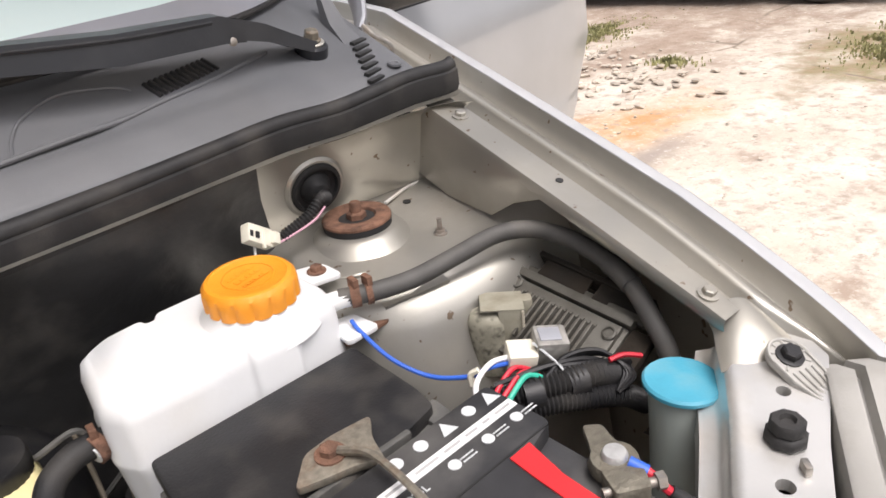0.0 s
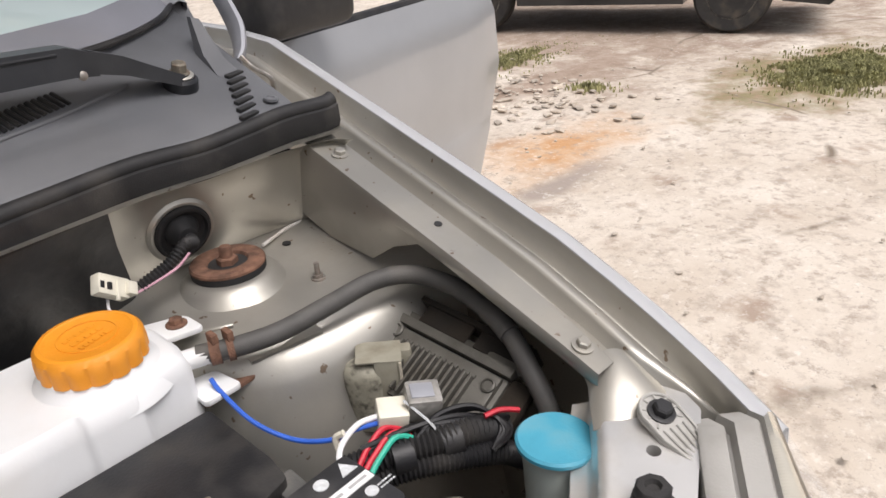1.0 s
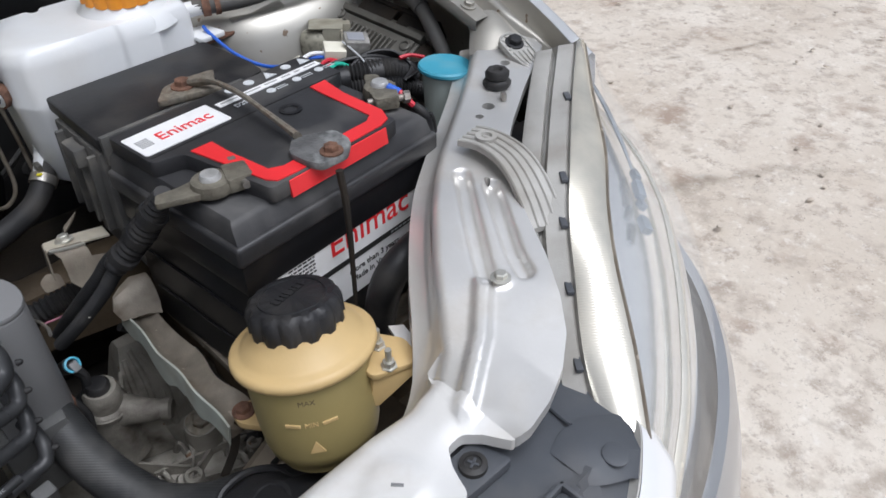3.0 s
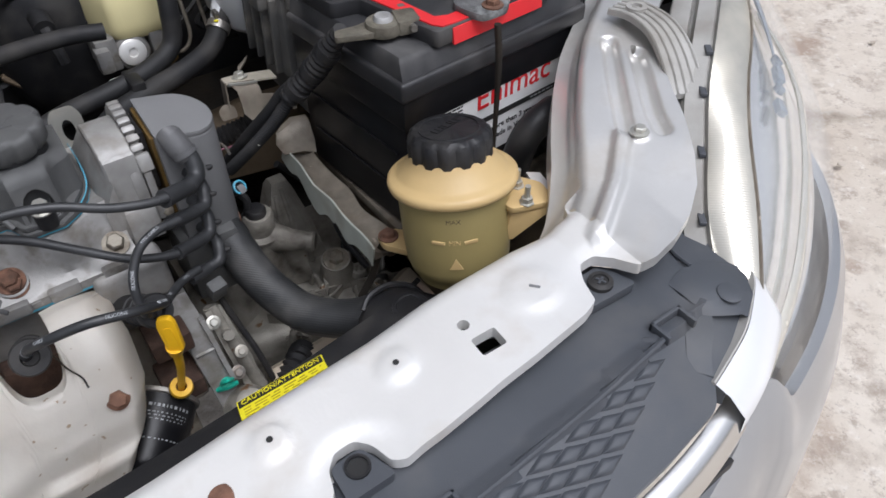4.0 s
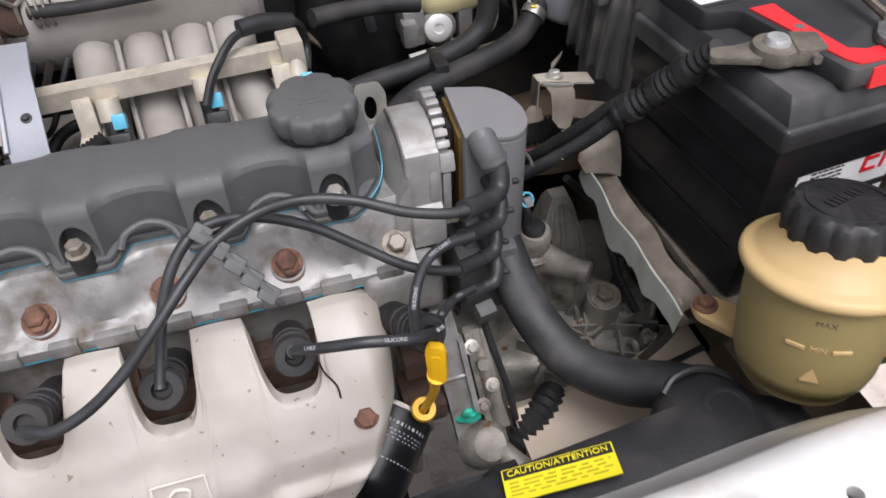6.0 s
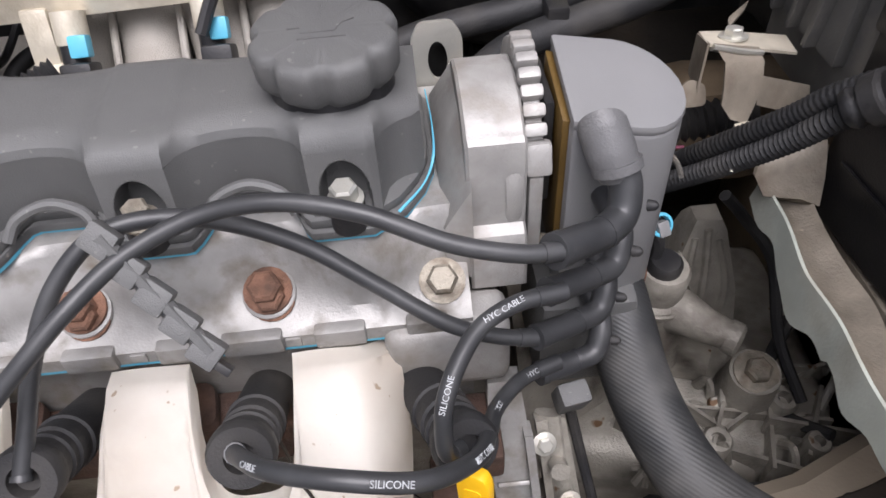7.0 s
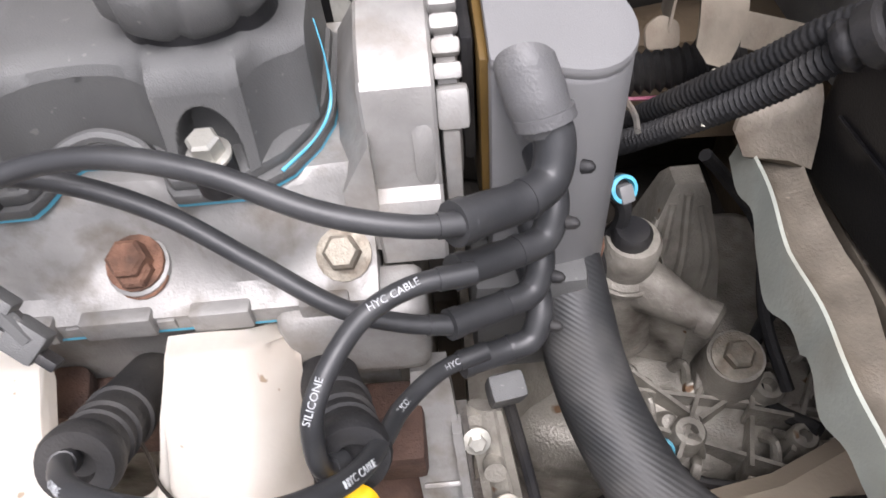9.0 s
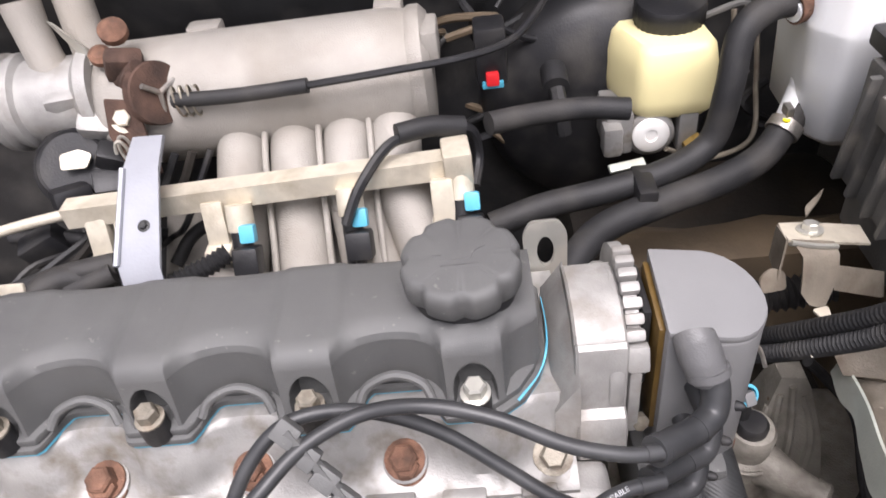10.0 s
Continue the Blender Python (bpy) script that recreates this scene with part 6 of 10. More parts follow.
def build_fusebox():
    t = thing("fuse_box", "black fuse box with flat lid beside the battery", "fuse box")
    top = rounded([(0.140, 0.392), (0.300, 0.404), (0.334, 0.414), (0.337, 0.440), (0.332, 0.532), (0.142, 0.518)], 0.006)
    part("lid", prism(top, 1.000, 1.013, 0.004), BLACK, t, "flat dusty black lid")
    part("body", join(prism(rounded([(0.146, 0.378), (0.33, 0.378), (0.33, 0.495), (0.146, 0.495)], 0.006), 0.86, 1.0, 0.003), span(0.138, 0.150, 0.396, 0.500, 0.90, 0.998, 0.004)), FUSEGREY, t)
    for i in range(4):
        part("wall_rib", box((0.135, 0.414 + 0.024 * i, 0.948), (0.010, 0.005, 0.092), 0.0015, (8, 0, 0)), FUSEGREY, t)
    part("side_clip", box((0.131, 0.44, 0.985), (0.012, 0.03, 0.02), 0.003), FUSEGREY, t)
    part("latch", span(0.325, 0.345, 0.385, 0.43, 0.985, 1.005, 0.003), FUSEGREY, t)
    part("front_lip", box((0.22, 0.3925, 1.004), (0.16, 0.006, 0.03), 0.002, (0, 0, 4.5)), FUSEGREY, t)


build_fusebox()


# ---- power steering reservoir ----
def build_ps():
    t = thing("steering_fluid_reservoir", "amber plastic fluid reservoir with black screw cap", "fluid reservoir")
    b, ax = Vector((0.151, 0.103, 0.862)), Vector((0.05, 0.19, 1)).normalized()
    part("body", lathe([(0.032, -0.024), (0.040, -0.021), (0.0425, -0.012), (0.0455, -0.010), (0.048, 0.0), (0.0492, 0.02), (0.0500, 0.066), (0.0500, 0.069)], b, ax, 44), OLIVE, t, "olive amber body full of fluid", angle=50)
    part("collar", lathe([(0.0500, 0.068), (0.0525, 0.069), (0.0565, 0.0715), (0.0578, 0.075), (0.0572, 0.0785), (0.0545, 0.0805), (0.050, 0.0815), (0.0475, 0.084), (0.042, 0.0905), (0.038, 0.095), (0.036, 0.100)], b, ax, 44), AMBER, t, "amber upper collar", angle=50)
    cap = part("cap", lathe([(0.035, 0.096), (0.0368, 0.098), (0.0368, 0.112), (0.0352, 0.117), (0.031, 0.120), (0.0, 0.1205)], b, ax, 84, lobes=14, depth=0.0026, lobe_from=1, lobe_to=3), BLACK, t, "black fluted screw cap", angle=35)
    part("cap_rim", lathe([(0.0265, 0.1198), (0.026, 0.1212), (0.0248, 0.1212), (0.0245, 0.1198)], b, ax, 40, hollow=True), BLACK, cap)
    m = Matrix.Translation(b + ax * 0.121) @ basis(ax) @ pose(0, 0, 0, 0, 0, -150)
    bars(m @ pose(0, 0.004, 0), 0.030, 0.010, 1, BLACK, "moulded_symbol", cap, fill=0.8, seed=9)
    f = Vector((-0.60, -0.80, 0)).normalized()
    side = ax.cross(f).normalized()
    fm = Matrix((( *side, 0), (*ax, 0), (*f, 0), (0, 0, 0, 1))).transposed()
    mm = Matrix.Translation(b + ax * 0.045 + f * 0.0499) @ fm
    bm = box((0, 0, 0), (0.012, 0.003, 0.0012), 0.0005)
    bm.transform(mm @ pose(0.014, 0, -0.0014, 0, 16))
    b2 = box((0, 0, 0), (0.012, 0.003, 0.0012), 0.0005)
    b2.transform(mm @ pose(-0.014, 0, -0.0014, 0, -16))
    part("level_mark", join(bm, b2), AMBER, t, "moulded level marks")
    text_on("level_text", "MIN", mm @ pose(0, 0, 0.0003), 0.006, AMBER, t)
    text_on("level_text", "MAX", mm @ pose(0, 0.021, 0.0003), 0.006, GRIME, t)
    tri = prism([(-0.006, -0.005), (0.006, -0.005), (0.0, 0.006)], -0.0006, 0.0006, 0, mm @ pose(0, -0.022, 0))
    part("moulded_triangle", tri, AMBER, t)
    # ears and bracket
    for yz, side_ in ((0, 1),):
        part("ear", prism(rounded([(0.176, 0.062), (0.215, 0.048), (0.222, 0.075), (0.208, 0.098), (0.18, 0.115)], 0.006), 0.918, 0.924, 0.0015), AMBER, t, "amber mounting ear")
        part("ear_web", loft([[(0.180, 0.070, 0.918), (0.213, 0.05, 0.920), (0.211, 0.048, 0.915), (0.18, 0.066, 0.912)], [(0.176, 0.07, 0.885), (0.182, 0.066, 0.886), (0.182, 0.064, 0.884), (0.176, 0.068, 0.884)]]), AMBER, t)
    part("rear_ear", prism(rounded([(0.128, 0.128), (0.104, 0.162), (0.108, 0.180), (0.124, 0.178), (0.150, 0.150)], 0.006), 0.838, 0.846, 0.002), AMBER, t, "amber rear ear")
    bolt("bolt", (0.115, 0.169, 0.846), (0, 0, 1), 0.0065, RUST, t, "rusty bolt")
    for p in ((0.2005, 0.0835, 0.924), (0.1925, 0.0610, 0.924)):
        s = part("stud", cyl(p, Vector(p) + Vector((0, 0, 0.018)), 0.0026, seg=10), ZINC, t)
        part("nut", lathe([(0.0068, 0), (0.0068, 0.001), (0.005, 0.0014), (0.005, 0.006)], p, (0, 0, 1), 6), ZINC, s)
    br = thing("reservoir_bracket", "folded pale steel bracket behind the reservoir", "bracket")
    part("plate", loft([[(0.206, 0.04, 0.917), (0.226, 0.10, 0.917), (0.226, 0.10, 0.914), (0.206, 0.04, 0.914)], [(0.222, 0.034, 0.917), (0.236, 0.092, 0.917), (0.236, 0.092, 0.914), (0.222, 0.034, 0.914)]]), FRONT, br)
    part("stay", tube([(0.112, 0.172, 0.838), (0.110, 0.185, 0.81), (0.104, 0.19, 0.78), (0.09, 0.195, 0.75)], 0.0045, 6, 4, squash=0.4), UNDERDARK, br)
    return t


build_ps()


# ---- coolant expansion tank ----
def build_tank():
    t = thing("coolant_tank", "milky white coolant expansion tank with orange cap", "coolant tank")
    a = [(0.128, 0.640), (0.150, 0.656), (0.185, 0.662), (0.188, 0.652), (0.198, 0.652), (0.202, 0.664), (0.25, 0.668), (0.325, 0.660), (0.338, 0.640), (0.342, 0.585), (0.338, 0.560), (0.29, 0.545), (0.285, 0.538), (0.245, 0.535), (0.24, 0.540), (0.2, 0.535), (0.14, 0.535), (0.124, 0.56)]
    def shrink(k, dz, sh=0.0):
        c = Vector((0.235, 0.60))
        return [(*(c + (Vector(p) - c) * k + Vector((0, sh))), dz) for p in rounded(a, 0.008, 3)]
    body = loft([shrink(0.80, 0.885, 0.01), shrink(0.93, 0.90, 0.005), shrink(0.98, 0.96), shrink(1.0, 0.985), shrink(1.015, 0.992), shrink(1.015, 0.996), shrink(1.0, 1.002), shrink(1.0, 1.035), shrink(0.97, 1.048), shrink(0.90, 1.054)])
    part("body", body, TANK, t, angle=50)
    part("dome", lathe([(0.060, -0.010), (0.056, 0.0), (0.050, 0.007), (0.044, 0.012), (0.041, 0.020)], (0.276, 0.597, 1.046), (0, 0, 1), 40), TANK, t, angle=60)
    cap = part("cap", lathe([(0.040, 0), (0.0425, 0.002), (0.0425, 0.012), (0.0415, 0.020), (0.038, 0.024), (0.0345, 0.0245), (0.033, 0.0235), (0.0, 0.0235)], (0.276, 0.595, 1.063), (0.0, -0.03, 1), 96, lobes=16, depth=0.0026, lobe_from=0, lobe_to=2), ORANGE, t, "orange fluted screw cap", angle=40)
    part("cap_ring", lathe([(0.0235, 0), (0.0233, 0.0008), (0.0222, 0.0008), (0.022, 0)], (0.276, 0.5945, 1.0866), (0, -0.03, 1), 40, hollow=True), ORANGE, cap)
    bars(pose(0.276, 0.594, 1.0868, 0, 0, 20), 0.03, 0.03, 3, ORANGE, "moulded_print", cap, fill=0.5, seed=12)
    part("outlet", cyl((0.335, 0.583, 1.034), (0.360, 0.573, 1.036), 0.0092, seg=18), TANK, t)
    part("ear", prism(rounded([(0.315, 0.62), (0.375, 0.61), (0.372, 0.645), (0.33, 0.66)], 0.008), 1.036, 1.042, 0.002), TANK, t)
    part("ear", prism(rounded([(0.335, 0.545), (0.372, 0.548), (0.365, 0.585), (0.335, 0.59)], 0.006), 1.004, 1.010, 0.002), TANK, t)
    bolt("bolt", (0.358, 0.633, 1.042), (0, 0, 1), 0.0065, RUST, t, "rusty bolt")
    part("bracket", prism(rounded([(0.338, 0.555), (0.39, 0.562), (0.44, 0.59), (0.44, 0.60), (0.38, 0.585), (0.34, 0.58)], 0.006), 0.996, 1.0, 0.001), RUST, t, "rusty mounting bracket")
    part("spout", cyl((0.146, 0.592, 0.935), (0.124, 0.566, 0.908), 0.0125, 0.0110, seg=18), TANK, t)
    part("neck", join(lathe([(0.024, 0), (0.018, 0.03), (0.013, 0.045)], (0.160, 0.596, 0.955), (-0.5, -0.42, -0.8), 20)), TANK, t)
    part("side_outlet", cyl((0.135, 0.585, 1.006), (0.112, 0.575, 1.002), 0.0095, seg=16), TANK, t)
    return t


build_tank()


def clamp_ring(p, axis, r, mat=RUST, parent=None, w=0.010):
    b = join(lathe([(r, -w / 2), (r + 0.0018, -w / 2), (r + 0.0018, w / 2), (r, w / 2)], p, axis, 24, hollow=True), box(Vector(p) + Vector((0, 0, r + 0.004)), (0.006, 0.012, 0.010), 0.001))
    return part("hose_clamp", b, mat, parent, "rusty spring clamp")


h1 = thing("overflow_hose", "dusty grey rubber hose from tank to radiator side", "hose")
part("hose", tube([(0.350, 0.578, 1.036), (0.383, 0.562, 1.0365), (0.42, 0.550, 1.039), (0.47, 0.545, 1.045), (0.523, 0.545, 1.0475), (0.557, 0.528, 1.046), (0.573, 0.492, 1.041), (0.575, 0.453, 1.033), (0.570, 0.415, 1.023), (0.560, 0.380, 1.001), (0.553, 0.350, 0.965), (0.548, 0.335, 0.88)], 0.0094, 16, 8), HOSE, h1)
clamp_ring((0.364, 0.571, 1.0362), (1, -0.45, 0.0), 0.0099, RUST, h1, 0.009)
clamp_ring((0.376, 0.5655, 1.0364), (1, -0.4, 0.0), 0.0098, RUST, h1, 0.006)
part("joint_sleeve", tube([(0.574, 0.440, 1.030), (0.5715, 0.424, 1.026), (0.568, 0.408, 1.020)], 0.0106, 16, 4), HOSE, h1, "slightly thicker joint sleeve")
h2 = thing("coolant_hose", "black rubber hose curling off the tank end", "hose")
part("hose", tube([(0.130, 0.583, 1.005), (0.098, 0.577, 1.006), (0.074, 0.566, 0.993), (0.066, 0.553, 0.955), (0.060, 0.550, 0.916), (0.046, 0.545, 0.900), (0.014, 0.533, 0.892), (-0.030, 0.525, 0.886), (-0.084, 0.520, 0.880), (-0.13, 0.51, 0.872)], 0.0112, 14, 8), RUBBER, h2)
clamp_ring((0.118, 0.578, 1.004), (1, 0.3, 0.1), 0.0115, RUST, h2)
h3 = thing("coolant_hose", "black rubber hose below the tank with clamp", "hose")
part("hose", tube([(0.134, 0.574, 0.916), (0.117, 0.560, 0.900), (0.096, 0.543, 0.8895), (0.058, 0.524, 0.8845), (0.0085, 0.508, 0.881), (-0.043, 0.487, 0.876), (-0.0735, 0.452, 0.868), (-0.079, 0.423, 0.856)], 0.0125, 14, 8), RUBBER, h3)
clamp_ring((0.121, 0.563, 0.904), (0.7, 0.55, 0.6), 0.0128, STEEL, h3)
part("mark", cyl((0.118, 0.556, 0.916), (0.118, 0.556, 0.9172), 0.003, seg=8), YLABEL, h3, "yellow paint dot")
part("hose_tie", span(-0.012, 0.004, 0.498, 0.538, 0.872, 0.900, 0.003), BLACK, h3, "black clip that ties two hoses")


# ---- control unit corner ----
def build_ecu():
    t = thing("engine_control_unit", "finned grey aluminium control box, dusty", "control unit")
    u = Vector((0.010, -0.115, -0.010)).normalized()
    v = Vector((-0.042, -0.004, -0.024))
    v = (v - u * v.dot(u)).normalized()
    n_ = v.cross(u) if v.cross(u).z > 0 else u.cross(v)
    m = Matrix.Translation((0.537, 0.470, 0.985)) @ Matrix(((*u, 0), (*v, 0), (*n_, 0), (0, 0, 0, 1))).transposed()
    def put(bm):
        bm.transform(m)
        return bm
    part("housing", put(join(box((0.0, 0.030, -0.016), (0.146, 0.082, 0.024), 0.004), box((0.004, 0.024, -0.004), (0.128, 0.066, 0.010), 0.004))), ECUGREY, t)
    for i in range(13):
        part("fin", put(join(box((-0.044 + i * 0.0072, 0.028, 0.003), (0.0030, 0.048, 0.010), 0.001), box((-0.044 + i * 0.0072, 0.003, 0.0008), (0.0046, 0.004, 0.006), 0.001))), ECUGREY, t)
    for x, y in ((-0.060, -0.002), (0.060, 0.004), (-0.060, 0.058), (0.060, 0.058)):
        part("screw_boss", put(lathe([(0.0075, -0.006), (0.0072, 0.003), (0.0055, 0.004), (0.0045, 0.002), (0.0, 0.002)], (x, y, 0), (0, 0, 1), 16)), ECUGREY, t)
    part("back_rail", put(join(box((0.0, -0.016, -0.004), (0.150, 0.010, 0.014), 0.002), box((0.0, -0.024, -0.010), (0.160, 0.010, 0.010), 0.002))), ECUGREY, t)
    part("bracket", put(join(box((-0.02, -0.034, -0.006), (0.06, 0.022, 0.004), 0.001), box((0.045, -0.038, -0.008), (0.05, 0.03, 0.004), 0.001, (0, 8, 0)), box((0.01, -0.045, -0.015), (0.14, 0.006, 0.03), 0.001))), UNDERDARK, t)
    part("strap", put(box((0.085, 0.02, -0.012), (0.024, 0.07, 0.012), 0.003)), UNDERDARK, t)
    part("connector", put(join(box((0.036, 0.064, 0.004), (0.052, 0.030, 0.026), 0.005), box((0.036, 0.082, 0.004), (0.044, 0.012, 0.018), 0.004))), BLACK, t, "black multi-pin connector")
    return t


build_ecu()


def build_relay_block():
    t = thing("relay_block", "mould-spotted cream relay with snapped cover", "relay")
    spotted = material("mouldy_cream", (0.30, 0.285, 0.225), 0.55, 0, 0.2, 60, 0.2, 300, dirt=(0.05, 0.045, 0.035), dirt_amount=0.95, dirt_scale=110)
    plain = material("dull_cream", (0.30, 0.285, 0.225), 0.5, 0, 0.12, 40, 0.15, 400, dirt=(0.14, 0.12, 0.085), dirt_amount=0.6, dirt_scale=40)
    m = pose(0.487, 0.513, 0.965, 0, 0, -38)
    def put(bm):
        bm.transform(m)
        return bm
    part("barrel", put(loft([[(-0.006 + dx, dy, z) for dx, dy in ring2(0, 0, r, 24, 1.0, 0.75)] for z, r in ((-0.05, 0.022), (0.0, 0.024), (0.012, 0.0235), (0.020, 0.020), (0.023, 0.013))])), spotted, t, "rounded mould-spotted barrel", angle=50)
    part("case", put(box((0.014, 0.003, -0.010), (0.026, 0.036, 0.078), 0.003)), plain, t)
    part("cover", put(box((0.006, 0.003, 0.0285), (0.044, 0.036, 0.0022), 0.0008, (0, 3, 0))), plain, t, "loose thin cover plate")
    part("lug", put(box((0.030, 0.010, 0.018), (0.016, 0.016, 0.020), 0.004)), plain, t)
    part("edge", put(box((0.026, -0.0155, -0.008), (0.003, 0.003, 0.07), 0.0008)), RAIL, t)


build_relay_block()
r2 = thing("relay", "small clear-topped relay on a white socket", "relay")
part("case", box((0.470, 0.422, 0.996), (0.030, 0.026, 0.026), 0.003, (12, 8, -30)), material("clear_relay_case", (0.28, 0.27, 0.25), 0.2, 0.1, 0.3, 120, 0.0), r2, "clear relay case")
part("face", box((0.469, 0.420, 1.0085), (0.020, 0.016, 0.003), 0.001, (12, 8, -30)), GREYMETAL, r2, "silver top plate")
part("socket", box((0.444, 0.432, 0.992), (0.026, 0.024, 0.020), 0.002, (10, 8, -30)), IVORY, r2, "white plug socket")
part("cable_tie", tube([(0.452, 0.424, 1.006), (0.455, 0.412, 1.0), (0.460, 0.397, 0.988), (0.462, 0.388, 0.97)], 0.0024, 6, 6, squash=0.5), PRINT, r2, "white cable tie")
hv = thing("wiring_harness", "bundle of ribbed conduit and coloured wires", "wiring")
part("conduit", tube([(0.395, 0.432, 0.965), (0.420, 0.415, 0.974), (0.455, 0.396, 0.976), (0.492, 0.384, 0.972), (0.525, 0.380, 0.955)], 0.0118, 12, 10, ridges=0.0045, amp=0.0013), RUBBER, hv, "ribbed black conduit")
for k in range(4):
    part("loop", tube([(0.44 + 0.01 * k, 0.40, 0.985), (0.47 + 0.006 * k, 0.402, 0.993 - 0.003 * k), (0.50 + 0.004 * k, 0.39, 0.99 - 0.004 * k), (0.512, 0.372 - 0.004 * k, 0.972), (0.49, 0.36, 0.965)], 0.0022, 6, 6), BLACK, hv, "thin black wire")
for i, (mt, off) in enumerate(((REDWIRE, 0.0), (GREENWIRE, -0.006), (REDWIRE, 0.010))):
    part("wire", tube([(0.385 + 0.003 * i, 0.405 + off, 0.975), (0.41, 0.412 + off, 0.985), (0.432, 0.415 + off, 0.990), (0.45, 0.402 + off, 0.978)], 0.0026, 8, 6), mt, hv, "coloured wire")
part("wire", tube([(0.435, 0.437, 0.994), (0.41, 0.435, 1.0), (0.385, 0.425, 0.995), (0.370, 0.40, 0.985), (0.36, 0.385, 0.97)], 0.0025, 8, 8), WHITE, hv, "white wire")
part("wire", tube([(0.436, 0.432, 0.99), (0.41, 0.437, 0.995), (0.395, 0.445, 0.99), (0.375, 0.475, 0.985), (0.358, 0.51, 0.995), (0.352, 0.55, 1.01), (0.352, 0.565, 1.016)], 0.0022, 8, 8), BLUEWIRE, hv, "long blue wire")
part("conduit", tube([(0.400, 0.418, 0.955), (0.43, 0.400, 0.962), (0.468, 0.380, 0.960), (0.505, 0.366, 0.950), (0.53, 0.36, 0.93)], 0.010, 12, 10, ridges=0.004, amp=0.001), BLACK, hv, "ribbed black conduit")
for k in range(5):
    part("loop", tube([(0.405 + 0.004 * k, 0.425 - 0.003 * k, 0.985 - 0.002 * k), (0.44 + 0.003 * k, 0.408 + 0.002 * k, 0.992 - 0.002 * k), (0.48, 0.396 - 0.004 * k, 0.988 - 0.003 * k), (0.515 + 0.003 * k, 0.388 - 0.003 * k, 0.97)], 0.0026, 6, 6), BLACK, hv, "thin black wire")
for q in ((0.43, 0.405, 0.972), (0.47, 0.39, 0.972)):
    part("tape", tube([(q[0] - 0.008, q[1] + 0.004, q[2]), (q[0] + 0.008, q[1] - 0.003, q[2])], 0.0150, 12, 2), BLACK, hv, "black tape")
part("wrap", tube([(0.398, 0.436, 1.0), (0.393, 0.441, 0.995), (0.392, 0.438, 0.985)], 0.003, 6, 4), IVORY, hv, "ivory tie")
part("wire", tube([(0.50, 0.378, 0.985), (0.515, 0.374, 0.985), (0.53, 0.366, 0.98)], 0.0024, 6, 4), REDWIRE, hv, "red wire")

w = thing("washer_filler", "pale washer bottle neck with blue flip cap", "washer bottle")
part("neck", lathe([(0.022, -0.14), (0.0235, -0.08), (0.026, -0.02), (0.0275, 0.0), (0.0275, 0.006)], (0.512, 0.312, 0.980), (0.06, 0.05, 1), 28), WASHER, w, "translucent filler neck")
wc = part("cap", lathe([(0.0305, 0), (0.0325, 0.002), (0.0325, 0.005), (0.0305, 0.007), (0.029, 0.0068), (0.0, 0.0082)], (0.512, 0.312, 0.986), (0.04, -0.02, 1), 40), BLUE, w, "blue flip cap", angle=30)
part("hinge", loft([[(0.534, 0.292, 0.990), (0.543, 0.302, 0.990), (0.543, 0.302, 0.986), (0.534, 0.292, 0.986)], [(0.542, 0.283, 0.986), (0.552, 0.294, 0.986), (0.55, 0.294, 0.982), (0.541, 0.283, 0.982)], [(0.545, 0.280, 0.97), (0.555, 0.291, 0.97), (0.552, 0.292, 0.97), (0.542, 0.281, 0.97)]]), BLUE, wc)

# dark gear behind the lamp panel, and the bay floor
part("rear_housing", join(span(0.44, 0.53, 0.10, 0.19, 0.88, 0.975, 0.02), lathe([(0.03, 0), (0.03, 0.04)], (0.50, 0.20, 0.93), (0, 1, 0.2), 20)), BLACK, HEADLAMP, "black plastic rear housing")
whole("inlet_duct", tube([(0.262, 0.168, 0.80), (0.270, 0.165, 0.86), (0.280, 0.160, 0.90), (0.305, 0.160, 0.915), (0.335, 0.175, 0.90), (0.35, 0.19, 0.85)], 0.016, 12, 8), BLACK, "black moulded duct in front of the battery", "air duct", angle=50)


# ---- engine ----
PITCH = 0.0955
VB = [-0.148 - PITCH * i for i in range(5)]


